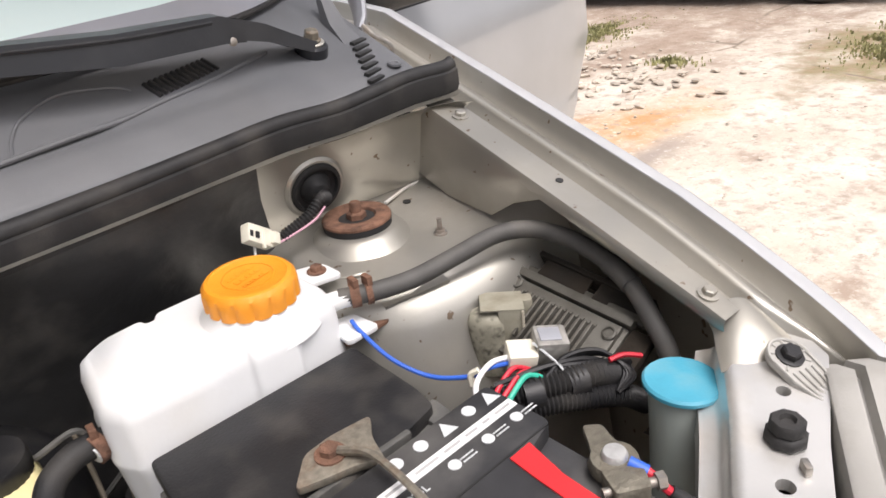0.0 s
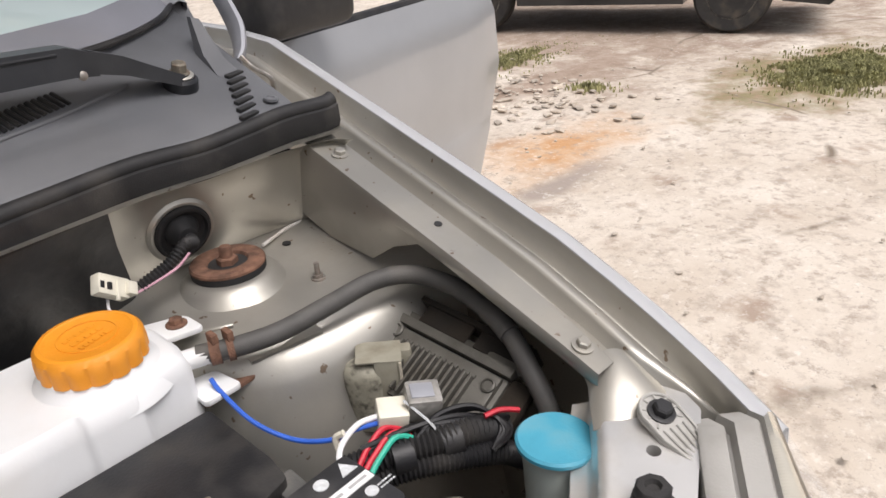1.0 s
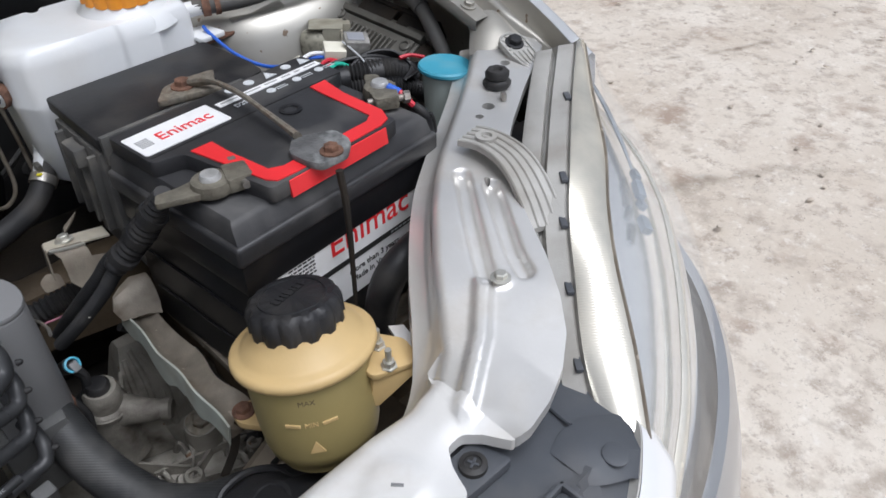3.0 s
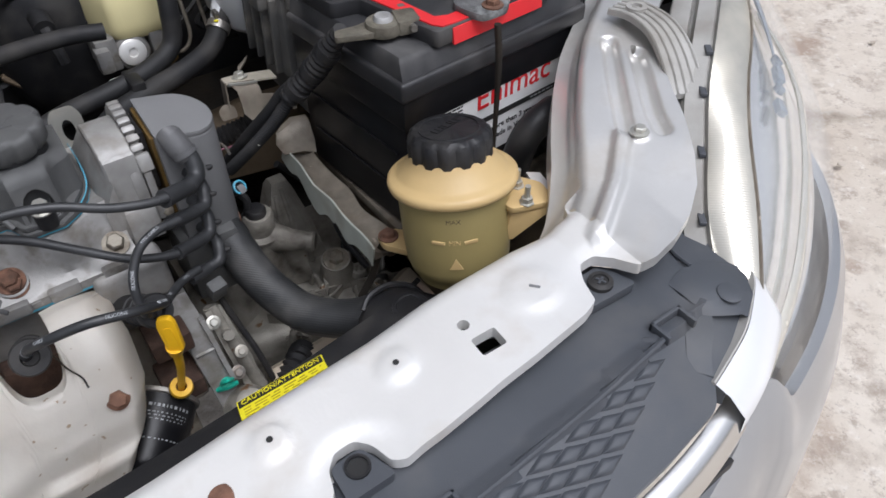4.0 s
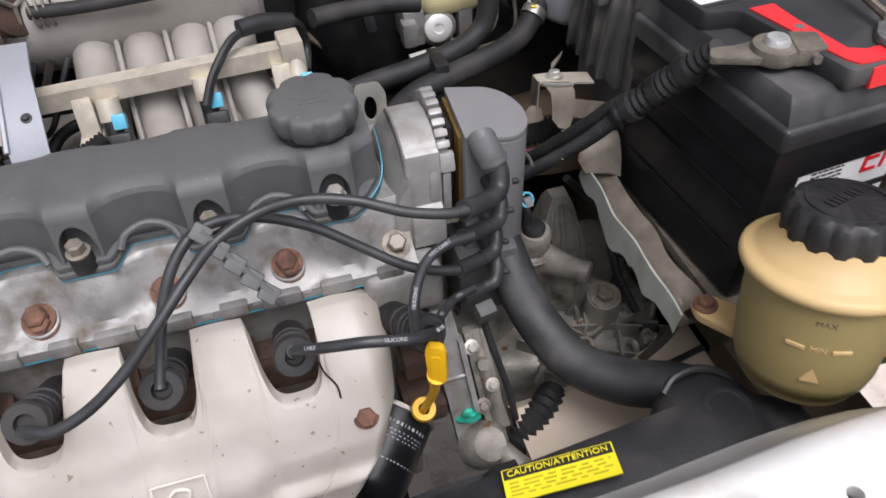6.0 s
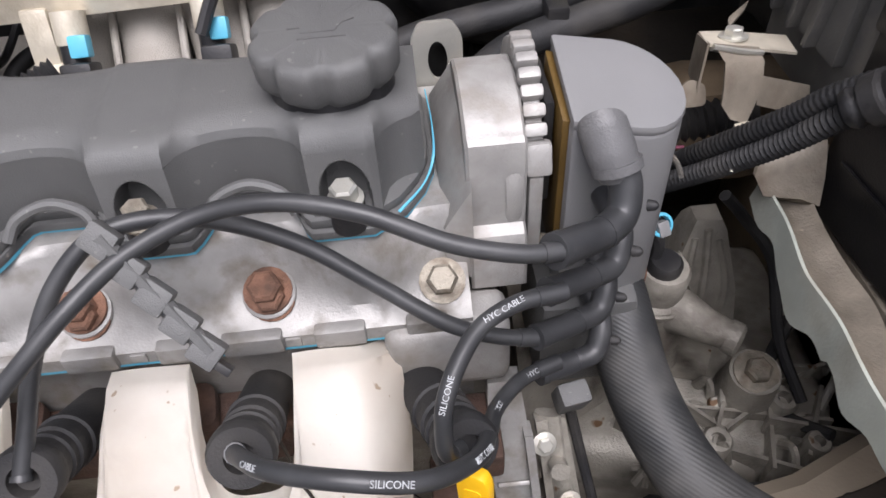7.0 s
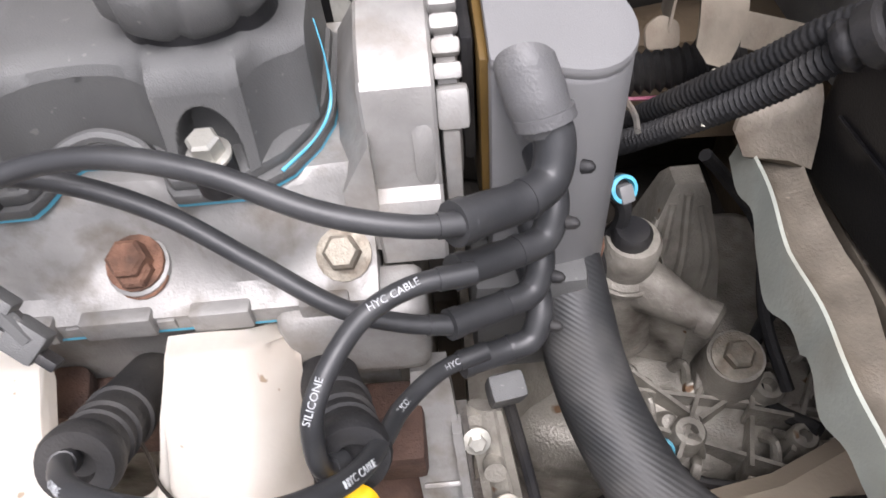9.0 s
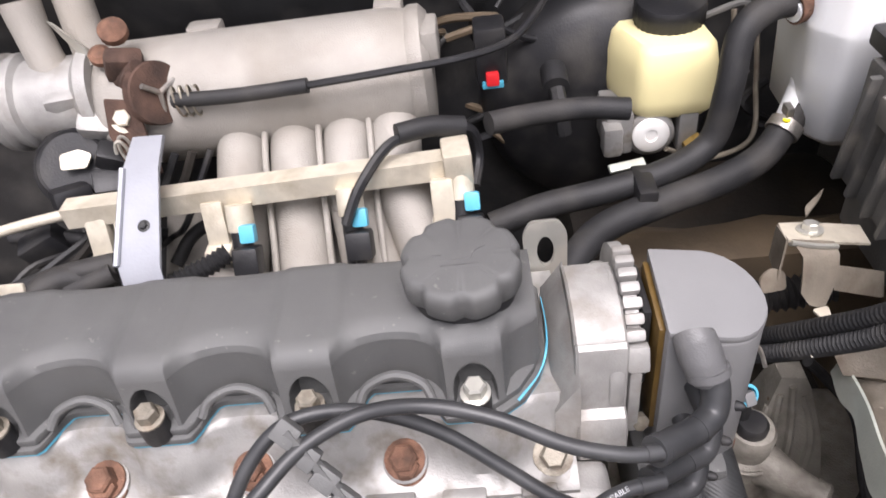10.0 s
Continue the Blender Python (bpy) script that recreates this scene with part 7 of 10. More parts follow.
def build_head():
    t = thing("cylinder_head", "cast aluminium cylinder head with oily stains", "engine")
    # front of the head: shelf, sloping face and gasket flange
    prof = [(0.42, 0.90), (0.31, 0.902), (0.304, 0.897), (0.298, 0.872), (0.288, 0.862), (0.279, 0.858), (0.275, 0.855), (0.275, 0.846), (0.280, 0.843), (0.285, 0.836), (0.284, 0.80), (0.288, 0.76), (0.42, 0.76)]
    rings = []
    for x in np.linspace(-0.66, -0.092, 80):
        r = []
        for i, (y, z) in enumerate(prof):
            w = 0.0
            if 1 <= i <= 4:
                c = math.cos(2 * math.pi * (x - VB[0]) / PITCH)
                lobe = math.copysign(abs(c) ** 0.6, c)
                w = (0.0, -0.0035, -0.0065, -0.0085, -0.002)[i] * (lobe + 0.25)
            r.append((x, y + w, z))
        rings.append(r)
    part("casting", loft(rings), ALU, t, angle=45)
    for i in range(14):
        x = -0.115 - i * 0.043
        part("lug", span(x - 0.012 * (1 + (i % 3) * 0.4), x + 0.010, 0.2715, 0.28, 0.846, 0.8585, 0.002), ALU, t)
    for i in range(5):
        x = -0.100 - PITCH * i
        if i == 0:
            x = -0.106
        bolt("head_bolt", (x, 0.293, 0.8655), (0, -0.55, 0.83), 0.0082, OLDBOLT if i == 0 else RUST, t, "washered head bolt" if i == 0 else "rusty head bolt", washer=1.5, h=0.010)
    for i in range(5):
        x = -0.1965 - PITCH * i
        part("bolt_seat", lathe([(0.0145, -0.004), (0.014, 0.003), (0.012, 0.004)], (x, 0.296, 0.866), (0, -0.45, 0.9), 22), ALU, t)
    for i in range(4):
        x = -0.1965 - PITCH * i
        bolt("head_bolt", (x, 0.2945, 0.870), (0, -0.45, 0.9), 0.0088, RUST, t, "rusty head bolt", washer=1.45, h=0.011)
    for i in range(6):
        x = -0.17 - i * 0.02
        part("cast_mark", span(x, x + 0.008, 0.2735, 0.2756, 0.848, 0.854, 0.0006), ALU, t)
    part("raised_code", span(-0.17, -0.125, 0.281, 0.285, 0.822, 0.834, 0.001), DARKALU, t)
    part("gasket_edge", span(-0.64, -0.1, 0.2762, 0.282, 0.8425, 0.8458, 0), CYAN, t, "thin bright blue gasket line")
    # block side and end
    part("block", join(span(-0.66, -0.10, 0.30, 0.46, 0.45, 0.80, 0.01), span(-0.12, -0.075, 0.29, 0.44, 0.60, 0.84, 0.012)), DARKALU, t)
    return t


build_head()


def build_cover():
    t = thing("valve_cover", "dark grey moulded engine valve cover, dusty matt", "engine cover")
    # flange outline with bolt pockets standing forward and arches set back
    def outline(front, back, right, depth, n=10):
        pts = [(-0.66, back), (-0.66, front)]
        xs = np.linspace(-0.64, right - 0.033, 150)
        for x in xs:
            u = ((x - VB[0]) / PITCH) % 1.0
            d = abs(u - 0.5) * 2          # 1 at a bolt, 0 at an arch
            k = min(1.0, max(0.0, (0.62 - d) / 0.30))
            k = k * k * (3 - 2 * k)
            pts.append((float(x), front + depth * k))
        pts += [(right - 0.0165, front + 0.0115), (right - 0.0065, front + 0.026), (right - 0.001, front + 0.041), (right, front + 0.052), (right, back - 0.008), (right - 0.008, back)]
        return pts
    fl = outline(0.294, 0.404, -0.1035, 0.026)
    part("gasket", prism([(x, y + 0.0012) for x, y in fl], 0.9015, 0.9035, 0), CYAN, t, "thin blue gasket edge")
    part("flange", prism(fl, 0.9035, 0.9085, 0.0012), COVER, t, angle=30)
    fl2 = outline(0.297, 0.401, -0.1065, 0.026)
    part("flange_step", prism(fl2, 0.9085, 0.914, 0.0012), COVER, t, angle=30)
    # body: slanted front with rounded arches
    rows = []
    xs = sorted(set([round(float(v), 5) for v in np.linspace(-0.66, -0.109, 150)] + [round(b + o, 5) for b in VB for o in np.linspace(-0.0135, 0.0135, 37) if b + o < -0.109]))
    for x in xs:
        u = ((x - VB[0]) / PITCH) % 1.0
        d = abs(u - 0.5) * 2
        arch = math.sqrt(max(0.0, 1 - (d / 0.64) ** 2))     # set-back arch round the plug tubes
        dx = (1 - d) * PITCH / 2
        pk = lambda z: 0.016 * (lambda q: q * q * (3 - 2 * q))(min(1.0, 2.4 * max(0.0, 1 - (dx / 0.0125) ** 2 - (max(0.0, z - 0.922) / 0.020) ** 2)))   # arched pocket round each bolt
        end = min(1.0, max(0.0, (x + 0.130) / 0.018))
        cor = 0.030 * max(0.0, (x + 0.136) / 0.027) ** 1.4
        f0 = 0.2995 + 0.026 * arch * (1 - end) + cor
        f1 = 0.3085 + 0.018 * arch * (1 - end) + cor * 0.85
        top = 0.957 - 0.003 * arch - 0.004 * end
        rows.append([(x, 0.398, 0.912), (x, 0.394, 0.945), (x, 0.386, top - 0.002), (x, 0.378, top), (x, f1 + 0.014, top), (x, f1 + 0.006 + 0.002 * arch, top - 0.0008), (x, f1 + 0.001, top - 0.004), (x, f1 - 0.0015 + pk(top - 0.010), top - 0.010)] +
                    [(x, f0 + (f1 - 0.0015 - f0) * (((z - 0.913) / (top - 0.923)) ** 0.8) + pk(z), z) for z in (*np.linspace(0.9465, 0.921, 30), 0.917, 0.913)])
    part("body", loft(rows), COVER, t, angle=38)
    part("sealant", tube([(-0.124, 0.3035, 0.9085), (-0.1105, 0.3195, 0.911), (-0.1042, 0.334, 0.916), (-0.1035, 0.341, 0.932), (-0.1055, 0.346, 0.949)], [0.0009, 0.0005, 0.0008, 0.0004, 0.0003], 6, 6), CYAN, t, "squeezed-out blue sealant")
    # arch crowns stand slightly proud of the top edge
    for i in range(5):
        x = VB[0] - PITCH * (i + 0.5)
        part("tube_seal", tube([(x - 0.022, 0.306, 0.912), (x - 0.016, 0.313, 0.920), (x, 0.317, 0.924), (x + 0.016, 0.313, 0.920), (x + 0.022, 0.306, 0.912)], 0.003, 8, 6), COVER, t)
    for i, x in enumerate(VB):
        part("bolt_column", cyl((x, 0.299, 0.908), (x, 0.299, 0.924), 0.0088, seg=20), BLACK, t)
        bolt("cover_bolt", (x, 0.299, 0.924), (0, -0.1, 1), 0.0066, ZINC if i == 0 else OLDBOLT, t, "washered cover bolt", washer=1.35, h=0.009)
    return t


build_cover()


def build_oilcap():
    t = thing("oil_filler_cap", "dark grey lobed oil filler cap on the cover", "oil cap")
    p, ax = (-0.150, 0.352, 0.963), (0.0, -0.05, 1)
    part("cap", lathe([(0.028, -0.004), (0.033, 0.001), (0.0350, 0.004), (0.0355, 0.016), (0.0345, 0.019), (0.0325, 0.0208), (0.029, 0.0212), (0.0, 0.0214)], p, ax, 112, lobes=8, depth=0.0034, lobe_from=1, lobe_to=5), COVER, t, angle=40)
    part("neck", lathe([(0.031, -0.012), (0.029, 0.002)], p, ax, 32), BLACK, t)
    m = Matrix.Translation(p) @ basis(ax) @ pose(0, 0, 0.0212, 0, 0, 0)
    part("oil_can_symbol", join(*[(lambda b: (b.transform(m), b)[1])(q) for q in (prism([(-0.010, -0.004), (0.006, -0.004), (0.009, 0.002), (0.015, 0.005), (0.014, 0.007), (0.004, 0.003), (-0.010, 0.003)], 0, 0.0006, 0), box((-0.013, 0.001, 0.0003), (0.006, 0.0012, 0.0006), 0), box((0, -0.008, 0.0003), (0.022, 0.0014, 0.0006), 0))]), COVER, t, "moulded oil can symbol")


build_oilcap()


def build_eyelet():
    bm = sheet(rounded([(-0.011, -0.03), (-0.0125, 0.018), (-0.008, 0.026), (0.008, 0.026), (0.0125, 0.018), (0.011, -0.03)], 0.003, 3), [ring2(0, 0.007, 0.0048, 18, 1.0, 2.0)], lambda x, y: 0.0, 0.02, 0.003)
    bm.transform(pose(-0.094, 0.424, 0.905, 80, 0, 0) @ Matrix.Scale(1.25, 4))
    whole("lifting_eye", bm, ZINC, "flat steel engine lifting eye with slot", "lifting bracket")


build_eyelet()


def build_dist():
    t = thing("ignition_module", "grey plastic ignition coil module beside the cylinder head", "ignition coil")
    def plan(k=1.0):
        pts = [(-0.039, 0.3705), (-0.039, 0.3115)]
        for i in range(15):
            a = -math.pi / 2 + math.pi * i / 14
            pts.append((-0.006 + 0.0305 * math.cos(a) * k, 0.3425 + 0.0305 * math.sin(a)))
        return pts
    def lean(bm, low=0.86):
        for v in bm.verts:
            if v.co.z > low:
                v.co.z += -0.25 * (v.co.x + 0.0396) + 0.19 * (v.co.y - 0.3693)
        return bm
    part("body", lean(prism(plan(), 0.80, 0.9535, 0.003)), MODULE, t, angle=50)
    part("top_plate", lean(prism(plan(1.02), 0.9525, 0.9582, 0.002)), MODULE, t, "smooth grey top")
    part("band", lean(span(-0.0425, -0.0375, 0.318, 0.366, 0.85, 0.952, 0.0015), 0.9), material("varnished_board", (0.10, 0.06, 0.016), 0.4, 0, 0.2, 30), t, "amber potting edge")
    part("end_cheek", span(-0.049, -0.0432, 0.33, 0.372, 0.88, 0.945, 0.003), BLACK, t)
    part("strap_ring", tube([(0.029, 0.33, 0.888), (0.031, 0.345, 0.886), (0.027, 0.365, 0.884), (0.012, 0.378, 0.884)], 0.0016, 6, 5), STEEL, t)
    # towers and elbows
    knees = ((-0.017, 0.282, 0.909), (-0.021, 0.279, 0.881), (-0.025, 0.277, 0.848), (-0.024, 0.275, 0.812))
    for i, (e, r) in enumerate((((-0.057, 0.2555, 0.9215), 0.0072), ((-0.058, 0.256, 0.8935), 0.0060), ((-0.062, 0.257, 0.857), 0.0058), ((-0.058, 0.262, 0.8155), 0.0058))):
        e, k = Vector(e), Vector(knees[i])
        mid = e.lerp(k, 0.62) + Vector((0, 0, -0.002))
        if i == 0:
            path = [e, e.lerp(mid, 0.5), mid, k + Vector((-0.003, 0.0, 0.003)), k + Vector((0.0, 0.009, 0.014)), k + Vector((-0.004, 0.016, 0.026))]
        else:
            path = [e, e.lerp(mid, 0.5), mid, k, k + Vector((0.005, 0.010, 0.010)), k + Vector((0.003, 0.026, 0.016)), k + Vector((0.0, 0.045, 0.018))]
        bt = part("lead_boot", tube(path, [r * 1.12, r * 1.12, r * 1.08, r * 1.12, r * 1.15, r * 1.15], 16, 8), WIRE, t, "black rubber elbow boot")
        part("boot_cuff", tube([e + (e - mid) * 0.04, e.lerp(mid, 0.15)], r * 1.20, 14, 2), WIRE, bt)
        part("boot_seam", tube([mid.lerp(k, 0.1), mid.lerp(k, 0.25)], r * 1.15, 14, 2), WIRE, bt)
        part("boot_nub", lathe([(0.003, 0), (0.0025, 0.0035), (0.001, 0.005)], k + Vector((0.010, 0.002, 0.006)), (0.8, -0.5, 0.3), 10), RUBBER, bt)
    tw = part("tower", tube([(-0.0195, 0.2945, 0.925), (-0.0212, 0.2975, 0.931), (-0.0230, 0.3005, 0.936), (-0.0252, 0.3050, 0.9425), (-0.0268, 0.3080, 0.947), (-0.0270, 0.3085, 0.9476)], [0.0092, 0.0114, 0.0120, 0.0119, 0.0116, 0.0106], 22, 5), TOWER, t, "thick grey rubber tower")
    part("ring", tube([(-0.0200, 0.2955, 0.9285), (-0.0210, 0.2975, 0.9325)], 0.0122, 20, 2), TOWER, tw)
    part("lower_body", join(span(-0.05, 0.01, 0.30, 0.37, 0.74, 0.82, 0.008)), COVER, t)
    return t


build_dist()


def build_housing():
    t = thing("camshaft_end_housing", "bright cast aluminium end housing with notched plate", "engine casting")
    prof = ((0.385, 0.852), (0.385, 0.936), (0.372, 0.948), (0.352, 0.9515), (0.333, 0.949), (0.3195, 0.9425), (0.3158, 0.9385), (0.3135, 0.9405), (0.3105, 0.9385), (0.3085, 0.931), (0.3075, 0.889), (0.3015, 0.886), (0.2975, 0.879), (0.2965, 0.852))
    part("block", loft([[(x, y + dy, z - dy) for y, z in prof] for x, dy in ((-0.0900, 0.0015), (-0.0885, 0.0), (-0.0615, 0.0), (-0.060, 0.0015))]), ALUBRIGHT, t, angle=30)
    part("collar", lathe([(0.046, 0), (0.047, 0.002), (0.047, 0.006), (0.046, 0.008)], (-0.0705, 0.352, 0.9045), (1, 0, 0), 40), ALUBRIGHT, t, "raised turned ring")
    part("web", loft([[(-0.1025, 0.385, 0.86), (-0.1025, 0.385, 0.918), (-0.1025, 0.345, 0.912), (-0.1025, 0.306, 0.890), (-0.1025, 0.300, 0.86)], [(-0.088, 0.385, 0.86), (-0.088, 0.385, 0.940), (-0.088, 0.335, 0.941), (-0.088, 0.303, 0.918), (-0.088, 0.298, 0.86)]]), ALUBRIGHT, t)
    cy, cz = 0.3642, 0.9054
    part("plate", join(lathe([(0.044, 0), (0.0495, 0.001), (0.0495, 0.0085), (0.047, 0.0095), (0.0, 0.0095)], (-0.0595, cy, cz), (1, 0, 0), 48), span(-0.0585, -0.051, 0.3105, 0.33, 0.858, 0.915, 0.002)), ALUBRIGHT, t)
    for i in range(7):
        a = radians(84 + i * 10)
        part("tooth", box((-0.0545, cy + 0.0515 * math.cos(a), cz + 0.0515 * math.sin(a)), (0.0115, 0.0068, 0.0085), 0.0022, (math.degrees(a) - 90, 0, 0)), ALUBRIGHT, t)
    a = radians(160)
    part("end_tooth", box((-0.0535, cy + 0.0505 * math.cos(a), cz + 0.0505 * math.sin(a)), (0.0135, 0.0175, 0.0095), 0.0028, (math.degrees(a) - 90, 0, 0)), ALUBRIGHT, t)
    bolt("bolt", (-0.100, 0.312, 0.862), (0, -0.4, 0.9), 0.0064, OLDBOLT, t)
    part("lower_bolt", lathe([(0.006, 0), (0.0055, 0.005), (0.0, 0.006)], (-0.050, 0.316, 0.8625), (0.3, -0.8, 0.3), 8), OLDBOLT, t, "small bolt end")
    part("lower_flange", join(span(-0.14, -0.072, 0.268, 0.30, 0.80, 0.852, 0.010, 3)), ALUBRIGHT, t)
    return t


build_housing()


# ---- heat shield over the exhaust ----
def shield_profile(v):
    ys = [0.2765, 0.262, 0.236, 0.212, 0.196, 0.186, 0.178, 0.172, 0.162, 0.160, 0.158, 0.15]
    zs = [0.838, 0.843, 0.836, 0.820, 0.803, 0.787, 0.770, 0.745, 0.738, 0.715, 0.69, 0.62]
    k = np.linspace(0, 1, len(ys))
    return float(np.interp(v, k, ys)), float(np.interp(v, k, zs))


def build_shield_heat():
    t = thing("exhaust_heat_shield", "cream-silver pressed exhaust heat shield, stained and cracked", "heat shield")
    nx, nv = 260, 44
    bm = bmesh.new()
    grid = []
    for j in range(nv + 1):
        row = []
        for i in range(nx + 1):
            u = i / nx
            x0 = -0.62 + 0.485 * u
            c = ((x0 + 0.2140) / PITCH) % 1.0
            d = min(c, 1 - c) * PITCH          # distance from a plug opening
            v0 = 0.29 * max(0.0, 1 - (d / 0.0262) ** 4) ** 0.42 if x0 < -0.15 else 0.0
            v = v0 + (1 - v0) * j / nv
            xr = lerp_table(v, [0, 0.1, 0.3, 0.5, 0.65, 0.8, 1.0], [-0.137, -0.134, -0.130, -0.134, -0.146, -0.165, -0.205])
            x = -0.62 + (xr + 0.62) * u
            y, z = shield_profile(v)
            ridge = math.exp(-((d - 0.047) / 0.024) ** 2)
            k = max(0.0, 1 - v / 0.5)
            z += 0.008 * ridge * k
            y -= 0.005 * ridge * k
            if j < 2 and v0 > 0.02:
                z -= 0.004 * (2 - j)
                y += 0.003 * (2 - j)
            trough = math.exp(-(d / 0.018) ** 2) * max(0.0, 1 - abs(v - 0.40) / 0.18)
            z -= 0.006 * trough
            if -0.40 < x < -0.24 and v > 0.45:
                y -= 0.009 * min(1.0, (v - 0.45) / 0.12) * min(1.0, (x + 0.40) / 0.02, (-0.24 - x) / 0.02) * (1.0 if v < 0.66 else max(0.0, 1 - (v - 0.66) / 0.05))
            e = max(0.0, (u - 0.955) / 0.045)
            y += 0.035 * e * e * (1 if v > 0.1 else 0.4)
            z -= 0.012 * e * e * (1 - v)
            y += 0.0015 * noise.noise(Vector((x * 25, v * 9, 3)))
            row.append(bm.verts.new((x, y, z)))
        grid.append(row)
    for j in range(nv):
        for i in range(nx):
            bm.faces.new((grid[j][i], grid[j][i + 1], grid[j + 1][i + 1], grid[j + 1][i]))
    bmesh.ops.solidify(bm, geom=bm.faces, thickness=0.0016)
    part("pressing", bm, SHIELD, t, angle=55)
    for x in (-0.163, -0.465):
        bolt("bolt", (x, 0.1885, 0.788), (0, -0.75, 0.65), 0.0082, RUST, t, "rusty bolt", washer=1.3)
    y, z = shield_profile(0.56)
    m = Matrix.Translation((-0.312, y - 0.0085, z + 0.001)) @ pose(0, 0, 0, 66, 0, 0)
    for q in (box((0, 0.020, 0), (0.04, 0.0016, 0.0016), 0.0005), box((0, -0.020, 0), (0.04, 0.0016, 0.0016), 0.0005), box((-0.02, 0, 0), (0.0016, 0.04, 0.0016), 0.0005), box((0.02, 0, 0), (0.0016, 0.04, 0.0016), 0.0005),
              tube([(-0.008, 0.009, 0), (-0.002, 0.013, 0), (0.006, 0.010, 0), (0.004, 0.003, 0), (-0.008, -0.007, 0)], 0.0014, 6, 6), tube([(-0.009, -0.007, 0), (0.0, -0.0085, 0), (0.011, -0.006, 0)], 0.0014, 6, 4)):
        q.transform(m)
        part("emboss", q, SHIELD, t, "embossed mark")
    ck = [(-0.197, 0.232, 0.8405), (-0.190, 0.220, 0.832), (-0.187, 0.212, 0.826), (-0.180, 0.204, 0.816), (-0.179, 0.197, 0.808)]
    part("crack", tube(ck, 0.0009, 5, 5), UNDERDARK, t, "dark hairline crack")
    part("exhaust_flange", join(span(-0.12, -0.08, 0.235, 0.28, 0.75, 0.775, 0.004), span(-0.125, -0.085, 0.225, 0.275, 0.69, 0.715, 0.005), span(-0.6, -0.15, 0.26, 0.285, 0.75, 0.80, 0.01)), DARKRUST, t, "rusty exhaust manifold behind, colour darkened as in shade")
    for i in range(5):
        x = -0.2125 - PITCH * (i - 0.5)
        part("manifold_ear", prism(rounded([(x - 0.025, 0.255), (x + 0.025, 0.255), (x + 0.02, 0.284), (x - 0.02, 0.284)], 0.008), 0.800, 0.810, 0.002), DARKRUST, t)
    return t


build_shield_heat()


# ---- ignition leads ----
PLUG_X = [-0.112, -0.2045, -0.300, -0.392]


def plug_boot(x, k):
    t = thing("spark_plug_boot", "black rubber spark plug boot with ribbed sleeve", "plug boot", group="spark plug boots")
    a, b = Vector((x - 0.006, 0.280, 0.800)), Vector((x, 0.206, 0.861))
    if k == 0:
        a, b = Vector((-0.127, 0.280, 0.800)), Vector((-0.103, 0.203, 0.852))
    d = (b - a).normalized()
    L_ = (b - a).length
    part("sleeve", lathe([(0.0140, 0), (0.0140, L_ * 0.50), (0.0135, L_ * 0.62), (0.0130, L_ * 0.73), (0.0135, L_ * 0.86), (0.0135, L_ * 0.93), (0.0, L_ * 0.93)], a, d, 26), RUBBER, t, angle=45)
    for f0, f1, r in ((0.50, 0.56, 0.0152), (0.63, 0.71, 0.0147), (0.76, 0.80, 0.0146)):
        part("rib", lathe([(r - 0.002, L_ * f0), (r, L_ * f0 + 0.0012), (r, L_ * f1 - 0.0012), (r - 0.002, L_ * f1)], a, d, 26, hollow=True), RUBBER, t)
    part("end_collar", lathe([(0.0130, L_ * 0.87), (0.0158, L_ * 0.90), (0.0160, L_ - 0.003), (0.0145, L_), (0.0075, L_), (0.0065, L_ - 0.006), (0.0, L_ - 0.006)], a, d, 26), RUBBER, t, angle=45)
    return b, d


ends = [plug_boot(x, k) for k, x in enumerate(PLUG_X)]


def lead(pts, label, prints):
    t = thing("ignition_lead", label, "ignition lead", group="ignition leads")
    part("cable", tube(pts, 0.0042, 12, 10), WIRE, t)
    line = curve_points(pts, 10)
    part("end_sleeve", tube([line[0], line[3], line[6]], 0.0047, 12, 4), WIRE, t)
    part("end_sleeve", tube([line[-1], line[-4], line[-7]], 0.0049, 12, 4), WIRE, t)
    for f, s in prints:
        i = int(f * (len(line) - 1))
        p, d = line[i], (line[min(i + 1, len(line) - 1)] - line[i - 1]).normalized()
        up = Vector((0, -0.55, 0.83))
        n_ = (up - d * up.dot(d)).normalized()
        q = n_.cross(d)
        m = Matrix.Translation(p + n_ * 0.0038) @ Matrix(((*d, 0), (*q, 0), (*n_, 0), (0, 0, 0, 1))).transposed()
        if d.x < 0:
            m = m @ pose(0, 0, 0, 0, 0, 180)
        text_on("printed_text", s, m, 0.0040, LEADPRINT, t, depth=0.0005)


lead([(-0.0505, 0.255, 0.9218), (-0.073, 0.251, 0.927), (-0.103, 0.2545, 0.9345), (-0.138, 0.2655, 0.946), (-0.174, 0.2735, 0.950), (-0.208, 0.275, 0.945), (-0.2395, 0.262, 0.938), (-0.261, 0.2405, 0.931), (-0.284, 0.2205, 0.9165), (-0.312, 0.203, 0.896), (-0.3415, 0.192, 0.878), (-0.368, 0.188, 0.8685), (-0.3855, 0.195, 0.8665), (-0.392, 0.200, 0.8615)], "long black ignition lead looping over the cover", ())
lead([(-0.0575, 0.258, 0.8545), (-0.081, 0.2555, 0.863), (-0.1065, 0.258, 0.875), (-0.1365, 0.2705, 0.8925), (-0.168, 0.2825, 0.912), (-0.199, 0.2865, 0.928), (-0.2275, 0.2835, 0.9385), (-0.2525, 0.275, 0.9395), (-0.2725, 0.2595, 0.926), (-0.2865, 0.241, 0.903), (-0.2955, 0.223, 0.878), (-0.300, 0.2105, 0.8645), (-0.3005, 0.206, 0.8615)], "black ignition lead crossing the cylinder head", ())
